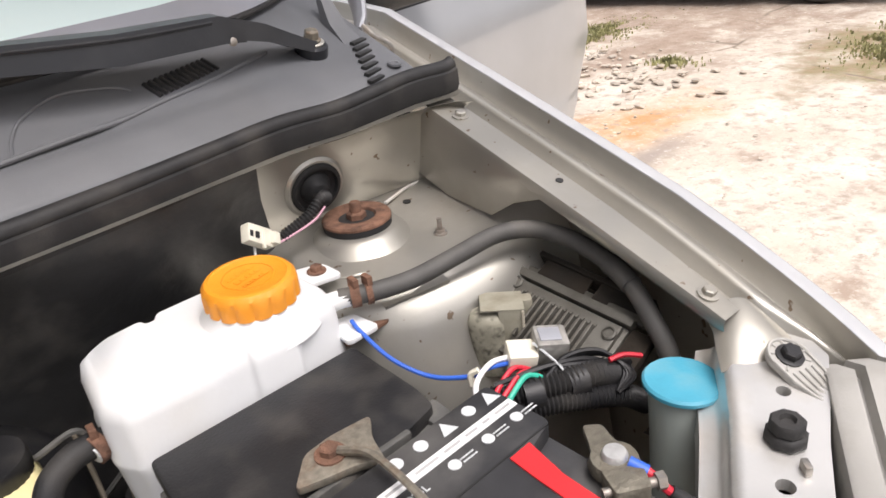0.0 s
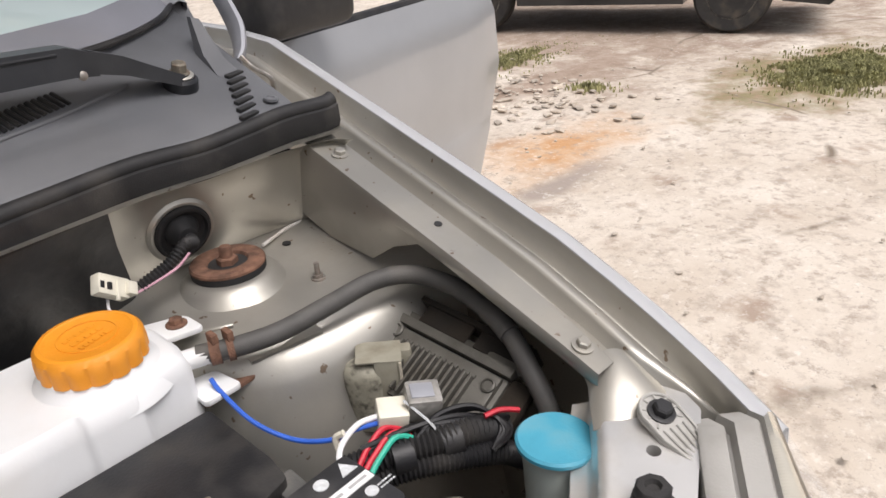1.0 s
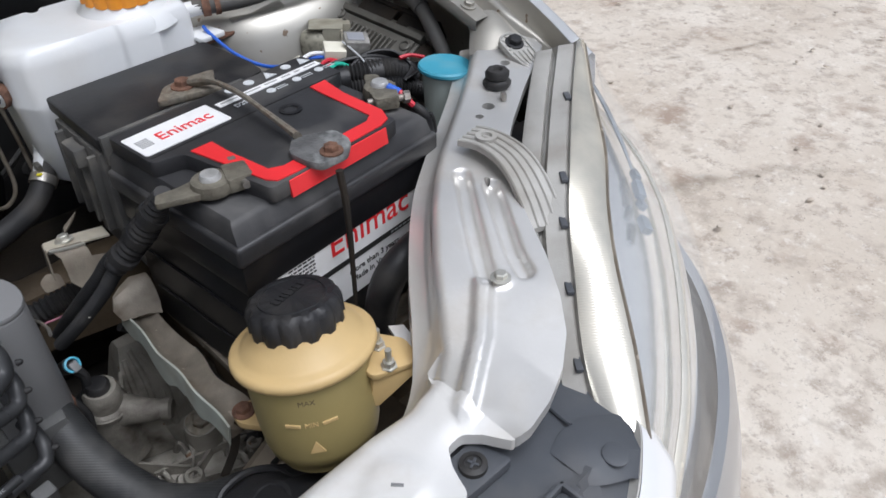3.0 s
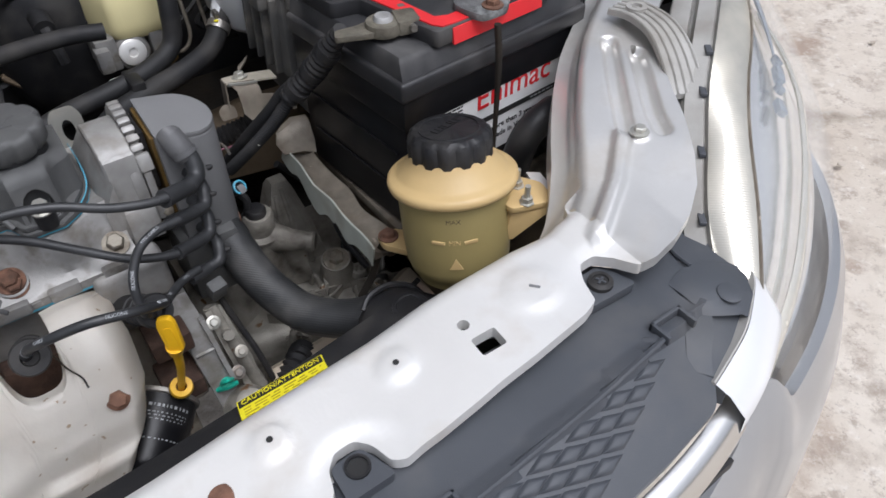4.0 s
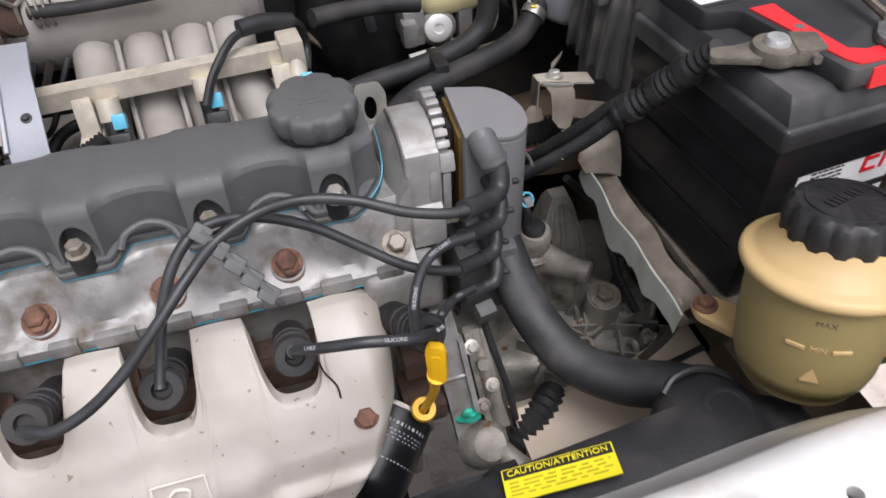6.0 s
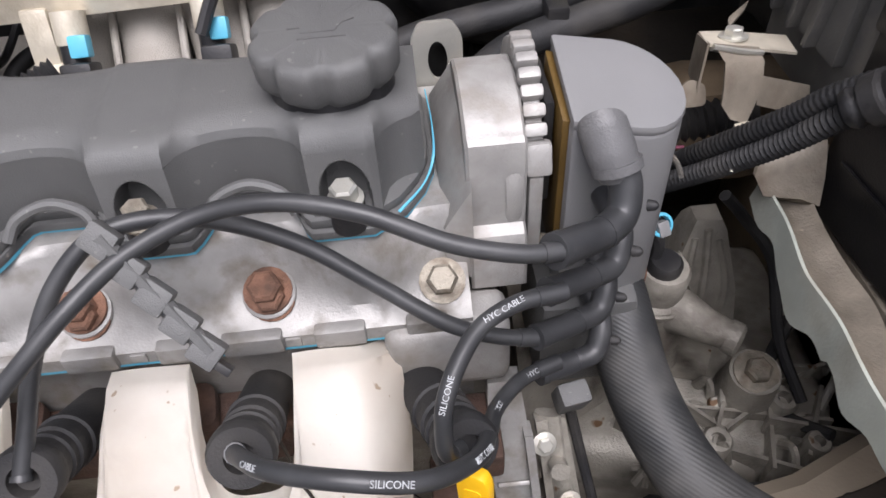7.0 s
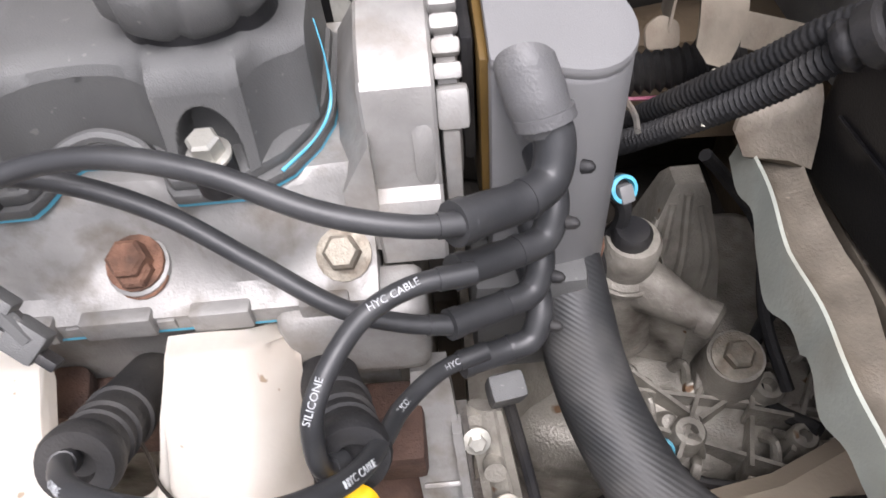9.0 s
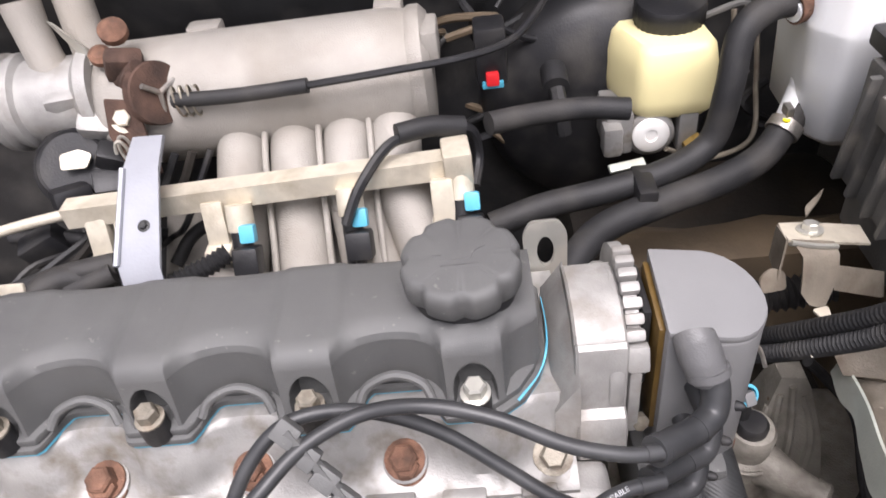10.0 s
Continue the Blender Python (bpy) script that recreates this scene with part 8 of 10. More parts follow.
lead([(-0.0515, 0.2535, 0.8955), (-0.074, 0.247, 0.899), (-0.0915, 0.2385, 0.8965), (-0.103, 0.2245, 0.893), (-0.111, 0.2095, 0.8865), (-0.1135, 0.2015, 0.8725), (-0.1125, 0.1985, 0.859), (-0.107, 0.204, 0.8515)], "short looped black ignition lead", ((0.20, "HYC CABLE"), (0.56, "SILICONE")))
lead([(-0.047, 0.2655, 0.8195), (-0.0685, 0.255, 0.823), (-0.0855, 0.2345, 0.831), (-0.0925, 0.211, 0.8495), (-0.1015, 0.187, 0.8735), (-0.123, 0.1705, 0.894), (-0.1545, 0.171, 0.902), (-0.1845, 0.1835, 0.892), (-0.201, 0.1995, 0.876), (-0.2065, 0.2085, 0.8625)], "low black ignition lead with white print", ((0.09, "HYC"), (0.24, "SILICONE"), (0.44, "HYC CABLE"), (0.60, "SILICONE"), (0.80, "CABLE")))
ck = thing("lead_clip", "grey plastic comb that holds the ignition leads", "cable clip")
part("back_bar", tube([(-0.2485, 0.2695, 0.9435), (-0.230, 0.2545, 0.9205), (-0.2110, 0.2385, 0.8985)], 0.0078, 8, 3, squash=0.55), COVER, ck)
for i in range(5):
    p = Vector((-0.2475, 0.268, 0.9435)).lerp(Vector((-0.212, 0.238, 0.900)), i / 4)
    part("jaw", box(p, (0.014, 0.013, 0.010), 0.002, (38, 32, -28)), COVER, ck)
    part("groove", box(p + Vector((0.0045, -0.004, -0.006)), (0.012, 0.004, 0.008), 0.001, (38, 32, -28)), BLACK, ck)


# ---- big coolant hose, gearbox, small fittings ----
bh = thing("radiator_hose", "thick matt black radiator hose below the ignition module", "hose")
part("hose", tube([(-0.002, 0.352, 0.80), (0.000, 0.326, 0.801), (0.003, 0.303, 0.788), (0.0085, 0.2775, 0.768), (0.019, 0.247, 0.752), (0.0355, 0.2135, 0.7425), (0.066, 0.181, 0.745), (0.105, 0.1505, 0.7605), (0.132, 0.1125, 0.765), (0.1425, 0.063, 0.757)], 0.0210, 22, 10), HOSE2, bh)
part("clamp", lathe([(0.0213, -0.006), (0.0230, -0.006), (0.0230, 0.006), (0.0213, 0.006)], (0.001, 0.338, 0.804), (0.02, -1, 0.2), 26, hollow=True), RUST, bh, "rusty clamp")


def build_gearbox():
    t = thing("gearbox", "grimy cast aluminium gearbox casing with ribs", "gearbox")
    part("casing", loft([[(x, y, z) for x, y in rounded([(-0.03 + i, 0.30 + i), (0.10, 0.262 + i), (0.20 - i, 0.30 + i), (0.21 - i, 0.50 - i), (-0.03 + i, 0.50 - i)], 0.025, 4)] for z, i in ((0.50, 0.0), (0.615, 0.0), (0.632, 0.004), (0.640, 0.014))]), DARKALU, t, angle=50)
    part("bell_housing", loft([[(-0.055 + 0.025 * k, 0.385 + (0.085 - 0.012 * k) * math.cos(a), 0.61 + (0.125 - 0.02 * k) * math.sin(a)) for a in np.linspace(0, 2 * math.pi, 30)[:-1]] for k in range(5)]), DARKALU, t, angle=50)
    part("turret", lathe([(0.034, 0), (0.030, 0.02), (0.0255, 0.045), (0.0235, 0.06), (0.022, 0.075), (0.0185, 0.078), (0.0185, 0.100), (0.016, 0.104), (0.0, 0.105)], (0.050, 0.375, 0.668), (0.02, -0.1, 1), 26), DARKALU, t, angle=35)
    part("turret_ring", lathe([(0.0235, 0.070), (0.025, 0.0715), (0.025, 0.0745), (0.0235, 0.076)], (0.050, 0.375, 0.668), (0.02, -0.1, 1), 26, hollow=True), DARKALU, t)
    part("cap", lathe([(0.0125, -0.004), (0.0125, 0.005), (0.010, 0.008), (0.0, 0.008)], (0.0505, 0.3645, 0.772), (0.02, -0.1, 1), 18), BLACK, t, "black breather cap")
    # clutch lever boss running forward and down
    part("arm", tube([(0.052, 0.372, 0.722), (0.066, 0.358, 0.728), (0.080, 0.344, 0.728), (0.098, 0.330, 0.727)], [0.026, 0.021, 0.016, 0.0120], 18, 6, squash=0.85), DARKALU, t)
    part("boss", lathe([(0.0105, 0), (0.0125, 0.002), (0.0125, 0.010), (0.010, 0.0125), (0.0, 0.013)], (0.093, 0.334, 0.727), (0.75, -0.62, -0.05), 18), DARKALU, t)
    part("arm_web", loft([[(0.055, 0.368, 0.70), (0.060, 0.362, 0.70), (0.060, 0.362, 0.64), (0.055, 0.368, 0.64)], [(0.085, 0.342, 0.718), (0.089, 0.338, 0.718), (0.100, 0.345, 0.645), (0.096, 0.350, 0.645)]]), DARKALU, t)
    # tapered ribbed tower behind it
    part("rib_tower", loft([[(0.066, 0.388, 0.63), (0.140, 0.382, 0.63), (0.145, 0.45, 0.63), (0.066, 0.45, 0.63)], [(0.074, 0.398, 0.70), (0.130, 0.394, 0.70), (0.132, 0.44, 0.70), (0.074, 0.44, 0.70)], [(0.090, 0.412, 0.752), (0.117, 0.410, 0.752), (0.118, 0.436, 0.752), (0.090, 0.436, 0.752)], [(0.094, 0.416, 0.760), (0.113, 0.414, 0.760), (0.114, 0.432, 0.760), (0.094, 0.432, 0.760)]]), DARKALU, t)
    for x, k in ((0.074, 0.6), (0.088, 0.85), (0.104, 1.0), (0.122, 0.8)):
        part("rib", tube([(x - 0.006, 0.384, 0.64), (x, 0.396, 0.70), (0.1 + (x - 0.1) * 0.55, 0.410, 0.70 + 0.055 * k)], [0.0045, 0.004, 0.003], 8, 5), DARKALU, t)
    # crossing cast webs on the casing top
    for i, (x0, y0, x1, y1, h) in enumerate(((0.055, 0.300, 0.150, 0.262, 0.016), (0.060, 0.325, 0.185, 0.300, 0.014), (0.075, 0.270, 0.120, 0.345, 0.020), (0.120, 0.262, 0.150, 0.340, 0.018), (0.150, 0.270, 0.190, 0.330, 0.016), (0.050, 0.345, 0.100, 0.300, 0.024), (0.100, 0.300, 0.180, 0.345, 0.012), (0.020, 0.318, 0.070, 0.276, 0.018), (0.155, 0.345, 0.200, 0.345, 0.020), (0.130, 0.300, 0.200, 0.285, 0.022))):
        d_ = Vector((x1 - x0, y1 - y0, 0)).normalized()
        q = Vector((-d_.y, d_.x, 0)) * 0.0024
        p0, p1 = Vector((x0, y0, 0.625)), Vector((x1, y1, 0.625))
        up0, up1 = Vector((0, 0, 0.015 + h)), Vector((0, 0, 0.015 + h * 0.4))
        part("web", loft([[p0 + q, p0 - q, p0 - q * 0.6 + up0, p0 + q * 0.6 + up0], [p1 + q, p1 - q, p1 - q * 0.6 + up1, p1 + q * 0.6 + up1]]), DARKALU, t)
    for p, r in (((0.088, 0.290), 0.012), ((0.160, 0.280), 0.010), ((0.150, 0.318), 0.012)):
        part("stud_boss", lathe([(r, -0.02), (r * 0.95, 0.016), (r * 0.8, 0.019), (r * 0.45, 0.019), (r * 0.4, 0.010), (0.0, 0.010)], (*p, 0.640), (0, -0.1, 1), 18), DARKALU, t)
    bolt("bolt", (0.126, 0.328, 0.680), (0, -0.3, 1), 0.0100, OLDBOLT, t, "rusty flange bolt", washer=1.7)
    part("filler_boss", cyl((0.128, 0.334, 0.64), (0.126, 0.3285, 0.680), 0.024, 0.019, seg=22), DARKALU, t)
    bolt("bolt", (0.060, 0.285, 0.642), (0, -0.3, 1), 0.0075, STEEL, t, "dirty casing bolt", washer=1.4)
    bolt("bolt", (0.165, 0.300, 0.640), (0, -0.3, 1), 0.0075, STEEL, t, "dirty casing bolt", washer=1.4)
    rng = random.Random(31)
    for i in range(22):
        x, y = rng.uniform(0.03, 0.20), rng.uniform(0.268, 0.345)
        a, h, ln = rng.uniform(0, math.pi), rng.uniform(0.006, 0.022), rng.uniform(0.014, 0.034)
        dx, dy = math.cos(a) * ln / 2, math.sin(a) * ln / 2
        part("cast_rib", tube([(x - dx, y - dy, 0.637), (x, y, 0.637 + h), (x + dx, y + dy, 0.638)], [0.0042, 0.0034, 0.0042], 7, 4, squash=0.7), DARKALU, t)
    for i in range(9):
        x, y, r = rng.uniform(0.03, 0.19), rng.uniform(0.270, 0.35), rng.uniform(0.004, 0.0085)
        part("casting_lump", lathe([(r * 1.2, -0.004), (r, r * 0.8), (r * 0.7, r * 1.2), (0.0, r * 1.3)], (x, y, 0.640), (rng.uniform(-0.4, 0.4), -0.4, 1), 10), (DARKALU, DARKALU, OLDBOLT)[i % 3], t)
    part("side_cover", loft([[(x, 0.262 + i, z) for x, z in rounded([(0.0 + i, 0.52 + i), (0.15 - i, 0.52 + i), (0.16 - i, 0.60 - i), (0.10, 0.625 - i), (0.0 + i, 0.60 - i)], 0.015, 3)] for i in (0.03, 0.002, 0.0)]), DARKALU, t)
    part("coupling", join(cyl((0.16, 0.27, 0.60), (0.19, 0.285, 0.622), 0.010, seg=14), lathe([(0.0125, 0), (0.0125, 0.004), (0.010, 0.005), (0.010, 0.009), (0.0125, 0.010), (0.0125, 0.016)], (0.186, 0.283, 0.618), (0.75, 0.4, 0.5), 14)), ZINC, t, "brass-coloured pipe union")
    part("pipe", tube([(0.08, 0.22, 0.56), (0.12, 0.245, 0.575), (0.165, 0.272, 0.602)], 0.009, 10, 6), RUBBER, t)
    return t


build_gearbox()


def plug_small(name, p, ax, mat, label):
    t = thing(name, label, "connector", group="sensor connectors")
    p, ax = Vector(p), Vector(ax).normalized()
    part("shell", lathe([(0.007, -0.02), (0.0085, -0.004), (0.0085, 0.0)], p, ax, 12), BLACK, t)
    part("collar", lathe([(0.0072, 0), (0.0080, 0.001), (0.0080, 0.0045), (0.0060, 0.005), (0.0056, 0.001)], p, ax, 18, hollow=True), mat, t, "bright blue collar")
    m = Matrix.Translation(p) @ basis(ax)
    core = box((0.0005, -0.003, 0.002), (0.0085, 0.0105, 0.008), 0.0018)
    core.transform(m)
    part("connector_core", core, MODULE, t, "grey dusty connector body")


plug_small("sensor_plug", (0.037, 0.360, 0.820), (0.25, -0.75, 0.6), CYAN, "black sensor plug with bright blue collar")
plug_small("sensor_plug", (0.068, 0.28, 0.652), (-0.1, -0.5, 0.8), BLUE, "black sensor plug with blue insert, low down")

dp = thing("oil_dipstick", "yellow plastic dipstick handle in its tube", "dipstick")
def build_dipstick_grip():
    outline = rounded([(-0.0075, -0.020), (0.0075, -0.020), (0.0085, 0.012), (0.006, 0.0205), (-0.006, 0.0205), (-0.0085, 0.012)], 0.005, 4)
    hole = rounded([(-0.0035, -0.013), (0.0035, -0.013), (0.0042, 0.010), (-0.0042, 0.010)], 0.002, 3)
    m = pose(-0.0995, 0.1985, 0.8285, 84, -4, -28)
    for name, pts, z0, z1, bev in (("loop", outline, -0.0036, 0.0036, 0.0022), ("grip_recess", hole, -0.0040, 0.0040, 0.0)):
        part(name, prism(pts, z0, z1, bev, m), YELLOW, dp, "" if name == "loop" else "recess in the grip")


build_dipstick_grip()
part("stem", tube([(-0.1005, 0.1995, 0.810), (-0.102, 0.211, 0.768), (-0.108, 0.233, 0.712)], [0.0050, 0.0040, 0.0036], 10, 5), YELLOW, dp, "stained yellow stem")
part("top_collar", tube([(-0.100, 0.1985, 0.8125), (-0.101, 0.202, 0.800)], [0.0085, 0.0062], 14, 3), YELLOW, dp)
part("collar", lathe([(0.0055, -0.004), (0.0108, -0.003), (0.0120, 0.001), (0.0108, 0.005), (0.0055, 0.005)], (-0.1075, 0.2315, 0.716), (0.1, -0.4, 0.9), 20, hollow=True), YELLOW, dp)
part("tube", tube([(-0.110, 0.236, 0.715), (-0.112, 0.25, 0.67), (-0.115, 0.27, 0.60)], 0.005, 8, 4), RUST, dp, "rusty dipstick tube")

dp.location = (-0.002, -0.009, 0.004)

gm = thing("engine_mount_arm", "pale alloy mounting arm beside the engine", "engine bracket")
part("plate", loft([[(-0.085, 0.275, 0.79), (-0.066, 0.275, 0.79), (-0.066, 0.285, 0.79), (-0.085, 0.285, 0.79)], [(-0.088, 0.250, 0.755), (-0.062, 0.250, 0.755), (-0.062, 0.262, 0.75), (-0.088, 0.262, 0.75)], [(-0.083, 0.222, 0.70), (-0.060, 0.222, 0.70), (-0.060, 0.236, 0.695), (-0.083, 0.236, 0.695)], [(-0.078, 0.20, 0.64), (-0.058, 0.20, 0.64), (-0.058, 0.216, 0.635), (-0.078, 0.216, 0.635)]]), ALU, gm)
part("arm", loft([[(-0.058, 0.26, 0.765), (-0.040, 0.262, 0.765), (-0.040, 0.272, 0.76), (-0.058, 0.27, 0.76)], [(-0.052, 0.235, 0.70), (-0.03, 0.235, 0.70), (-0.03, 0.247, 0.695), (-0.052, 0.247, 0.695)], [(-0.046, 0.21, 0.645), (-0.03, 0.21, 0.645), (-0.03, 0.222, 0.64), (-0.046, 0.222, 0.64)]]), DARKALU, gm)
part("cable", tube([(-0.039, 0.268, 0.782), (-0.036, 0.2665, 0.765), (-0.029, 0.2515, 0.730), (-0.0225, 0.2285, 0.696), (-0.017, 0.211, 0.638), (-0.016, 0.199, 0.56)], 0.0034, 8, 6), BLACK, gm, "thin black sensor cable")
part("plug", box((-0.038, 0.262, 0.787), (0.018, 0.014, 0.024), 0.003, (20, 0, 10)), COVER, gm, "grey cable plug")
part("spring_clip", join(lathe([(0.007, 0), (0.007, 0.008), (0.004, 0.010)], (-0.068, 0.220, 0.694), (0.1, -0.6, 0.8), 14), tube([(-0.073, 0.212, 0.708), (-0.068, 0.206, 0.716), (-0.062, 0.211, 0.708)], 0.0025, 8, 6), tube([(-0.078, 0.22, 0.692), (-0.068, 0.212, 0.698), (-0.058, 0.217, 0.692)], 0.003, 8, 6)), GREENWIRE, gm, "green plastic bleeder")
part("rib", loft([[(-0.0665, 0.262, 0.765), (-0.0615, 0.262, 0.765), (-0.0615, 0.250, 0.768), (-0.0665, 0.250, 0.768)], [(-0.062, 0.226, 0.700), (-0.057, 0.226, 0.700), (-0.057, 0.214, 0.703), (-0.062, 0.214, 0.703)]]), ALU, gm)
part("cross_rib", box((-0.072, 0.2375, 0.7345), (0.024, 0.003, 0.004), 0.001, (35, 0, 0)), ALU, gm)
part("link", join(tube([(-0.050, 0.266, 0.765), (-0.046, 0.250, 0.735), (-0.040, 0.232, 0.700), (-0.034, 0.216, 0.668)], [0.009, 0.0075, 0.0085, 0.009], 10, 5, squash=0.5), cyl((-0.046, 0.246, 0.737), (-0.046, 0.238, 0.742), 0.006, seg=12)), DARKALU, gm)
bolt("bolt", (-0.0545, 0.250, 0.757), (0.1, -0.7, 0.6), 0.0048, ZINC, gm, "small zinc bolt")
bolt("bolt", (-0.041, 0.228, 0.722), (0.1, -0.7, 0.6), 0.0045, ZINC, gm, "small zinc bolt")
bolt("bolt", (-0.052, 0.222, 0.700), (0.1, -0.7, 0.6), 0.0050, STEEL, gm, "dirty bolt")
part("thermostat", join(lathe([(0.024, 0), (0.022, 0.02), (0.016, 0.026)], (-0.06, 0.205, 0.66), (0.2, -0.5, 0.8), 20), cyl((-0.052, 0.205, 0.665), (-0.03, 0.165, 0.668), 0.011, 0.010, seg=16, bev=0.002)), DARKALU, gm)
of_at, of_ax = (-0.128, 0.250, 0.690), (-0.60, -0.72, -0.28)
of = whole("oil_filter", lathe([(0.034, 0), (0.037, 0.003), (0.037, 0.072), (0.034, 0.082), (0.024, 0.089), (0.0, 0.091)], of_at, of_ax, 36), CASE, "glossy black oil filter with white print", "oil filter")
part("rim", lathe([(0.037, 0.001), (0.039, 0.002), (0.039, 0.006), (0.037, 0.007)], of_at, of_ax, 36, hollow=True), STEEL, of, "pressed steel rim")
def filter_print():
    rng = random.Random(21)
    m = Matrix.Translation(of_at) @ basis(of_ax)
    r = 0.0373
    for h, a0, a1, size in ((0.018, 0.3, 1.6, 0.0030), (0.026, 0.3, 1.9, 0.0012), (0.0295, 0.3, 1.7, 0.0010), (0.033, 0.4, 1.8, 0.0010), (0.018, 3.4, 4.7, 0.0030), (0.026, 3.3, 5.0, 0.0012), (0.0295, 3.3, 4.8, 0.0010), (0.033, 3.4, 4.9, 0.0010), (0.052, 0.0, 1.6, 0.0012), (0.052, 3.2, 4.6, 0.0012)):
        bms, a = [], a0
        while a < a1:
            w = rng.uniform(0.03, 0.09)
            bms.append(loft([[m @ Vector((r * math.cos(a + w * f), r * math.sin(a + w * f), h + dz)) for dz in (0.0, size)] for f in (0, 0.5, 1.0)], closed=False))
            a += w + rng.uniform(0.04, 0.09)
        part("print_line", join(*bms), LEADPRINT, of, "line of worn white print")


filter_print()
aj = thing("small_hose", "ribbed black rubber hose low beside the engine", "hose")
part("hose", tube([(-0.03, 0.195, 0.65), (-0.005, 0.21, 0.66), (0.015, 0.225, 0.665), (0.03, 0.24, 0.66)], 0.014, 12, 8, ridges=0.008, amp=0.0018), RUBBER, aj)


lw = thing("lower_loom", "grimy black wires and tubes beside the gearbox", "wiring")
for k, (pts, r) in enumerate((([(0.02, 0.36, 0.79), (0.03, 0.35, 0.76), (0.022, 0.335, 0.72), (0.03, 0.32, 0.68), (0.05, 0.30, 0.65)], 0.0042), ([(0.04, 0.375, 0.80), (0.045, 0.37, 0.79), (0.04, 0.37, 0.77), (0.02, 0.38, 0.75)], 0.005), ([(0.10, 0.40, 0.80), (0.12, 0.40, 0.775), (0.145, 0.385, 0.74), (0.15, 0.35, 0.69), (0.16, 0.31, 0.66)], 0.0045),
                             ([(0.068, 0.28, 0.645), (0.09, 0.262, 0.64), (0.12, 0.25, 0.65), (0.15, 0.235, 0.66), (0.18, 0.22, 0.70)], 0.0035), ([(-0.03, 0.24, 0.60), (0.02, 0.235, 0.585), (0.07, 0.23, 0.60), (0.13, 0.225, 0.63)], 0.006), ([(0.16, 0.36, 0.70), (0.145, 0.34, 0.66), (0.15, 0.31, 0.645), (0.17, 0.28, 0.66)], 0.005))):
    part("wire", tube(pts, r, 8, 7), RUBBER, lw)


# ---- fan shroud and radiator ----
def build_shroud():
    t = thing("fan_shroud", "black plastic radiator fan shroud with yellow label", "fan shroud")
    part("top_rail", loft([[(x, 0.030, z - 0.004), (x, 0.060, z + 0.006), (x, 0.095, z), (x, 0.105, z - 0.03), (x, 0.04, z - 0.05)] for x, z in ((-0.6, 0.80), (-0.25, 0.806), (-0.15, 0.812), (-0.09, 0.818), (0.0, 0.834), (0.05, 0.842), (0.09, 0.845), (0.11, 0.83), (0.16, 0.80))]), BLACK, t, angle=50)
    rings = []
    for x, y0, y1, z in ((0.036, 0.062, 0.098, 0.826), (0.044, 0.055, 0.112, 0.836), (0.060, 0.048, 0.122, 0.842), (0.085, 0.044, 0.124, 0.841), (0.106, 0.044, 0.118, 0.832), (0.118, 0.046, 0.106, 0.815)):
        rings.append([(x, y0, z - 0.06), (x, y0, z - 0.006), (x, y0 + 0.008, z), (x, (y0 + y1) / 2, z + 0.002), (x, y1 - 0.010, z - 0.002), (x, y1, z - 0.012), (x, y1, z - 0.07)])
    part("raised_housing", loft(rings), BLACK, t, angle=45)
    part("housing_rim", tube([(0.050, 0.112, 0.832), (0.062, 0.119, 0.838), (0.084, 0.121, 0.837), (0.104, 0.115, 0.828), (0.112, 0.104, 0.818)], 0.0032, 8, 5), BLACK, t)
    part("housing_dish", lathe([(0.017, 0), (0.0165, 0.0025), (0.013, 0.0032), (0.011, 0.001), (0.0, 0.0005)], (0.082, 0.082, 0.8425), (0, 0, 1), 24), BLACK, t)
    part("duct", loft([[(x, y, z) for x, y, z in ((-0.185 + k, 0.05, 0.66), (-0.185 + k, 0.05, zt - 0.02), (-0.170 + k * 0.6, 0.055, zt), (-0.120, 0.060, zt), (-0.104, 0.062, zt - 0.012), (-0.102, 0.062, 0.66))] for k, zt in ((0.0, 0.772),)] + [[(-0.180, 0.115, 0.66), (-0.180, 0.115, 0.748), (-0.166, 0.118, 0.762), (-0.122, 0.120, 0.760), (-0.108, 0.122, 0.748), (-0.106, 0.122, 0.66)]]), BLACK, t, angle=45)
    part("strut", tube([(-0.105, 0.070, 0.80), (-0.085, 0.112, 0.776), (-0.06, 0.118, 0.774)], 0.006, 8, 4), BLACK, t)
    part("fan_ring", lathe([(0.17, -0.03), (0.175, 0.03), (0.165, 0.03), (0.16, -0.03)], (-0.10, 0.09, 0.60), (0, 1, 0), 48), BLACK, t)
    a, b = Vector((-0.084, 0.089, 0.8255)), Vector((-0.008, 0.0795, 0.8415))
    d = (b - a).normalized()
    n_ = Vector((0.0, 0.22, 0.97))
    n_ = (n_ - d * n_.dot(d)).normalized()
    q = n_.cross(d)
    m = Matrix.Translation((a + b) / 2 - q * 0.012 + n_ * 0.003) @ Matrix(((*d, 0), (*q, 0), (*n_, 0), (0, 0, 0, 1))).transposed()
    bm = box((0, 0, 0), (0.078, 0.027, 0.001), 0.0)
    bm.transform(m)
    lb = part("warning_label", bm, YLABEL, t, "yellow caution label")
    bm = box((0, 0.0085, 0.0006), (0.076, 0.008, 0.0006), 0)
    bm.transform(m)
    part("heading_bar", bm, INK, lb)
    text_on("heading", "CAUTION/ATTENTION", m @ pose(0, 0.0085, 0.0012), 0.0068, YLABEL, lb)
    bars(m @ pose(0, -0.004, 0.0008), 0.07, 0.013, 4, material("amber_print", (0.5, 0.4, 0.02), 0.5), "fine_print", lb, fill=0.3, seed=8)
    return t


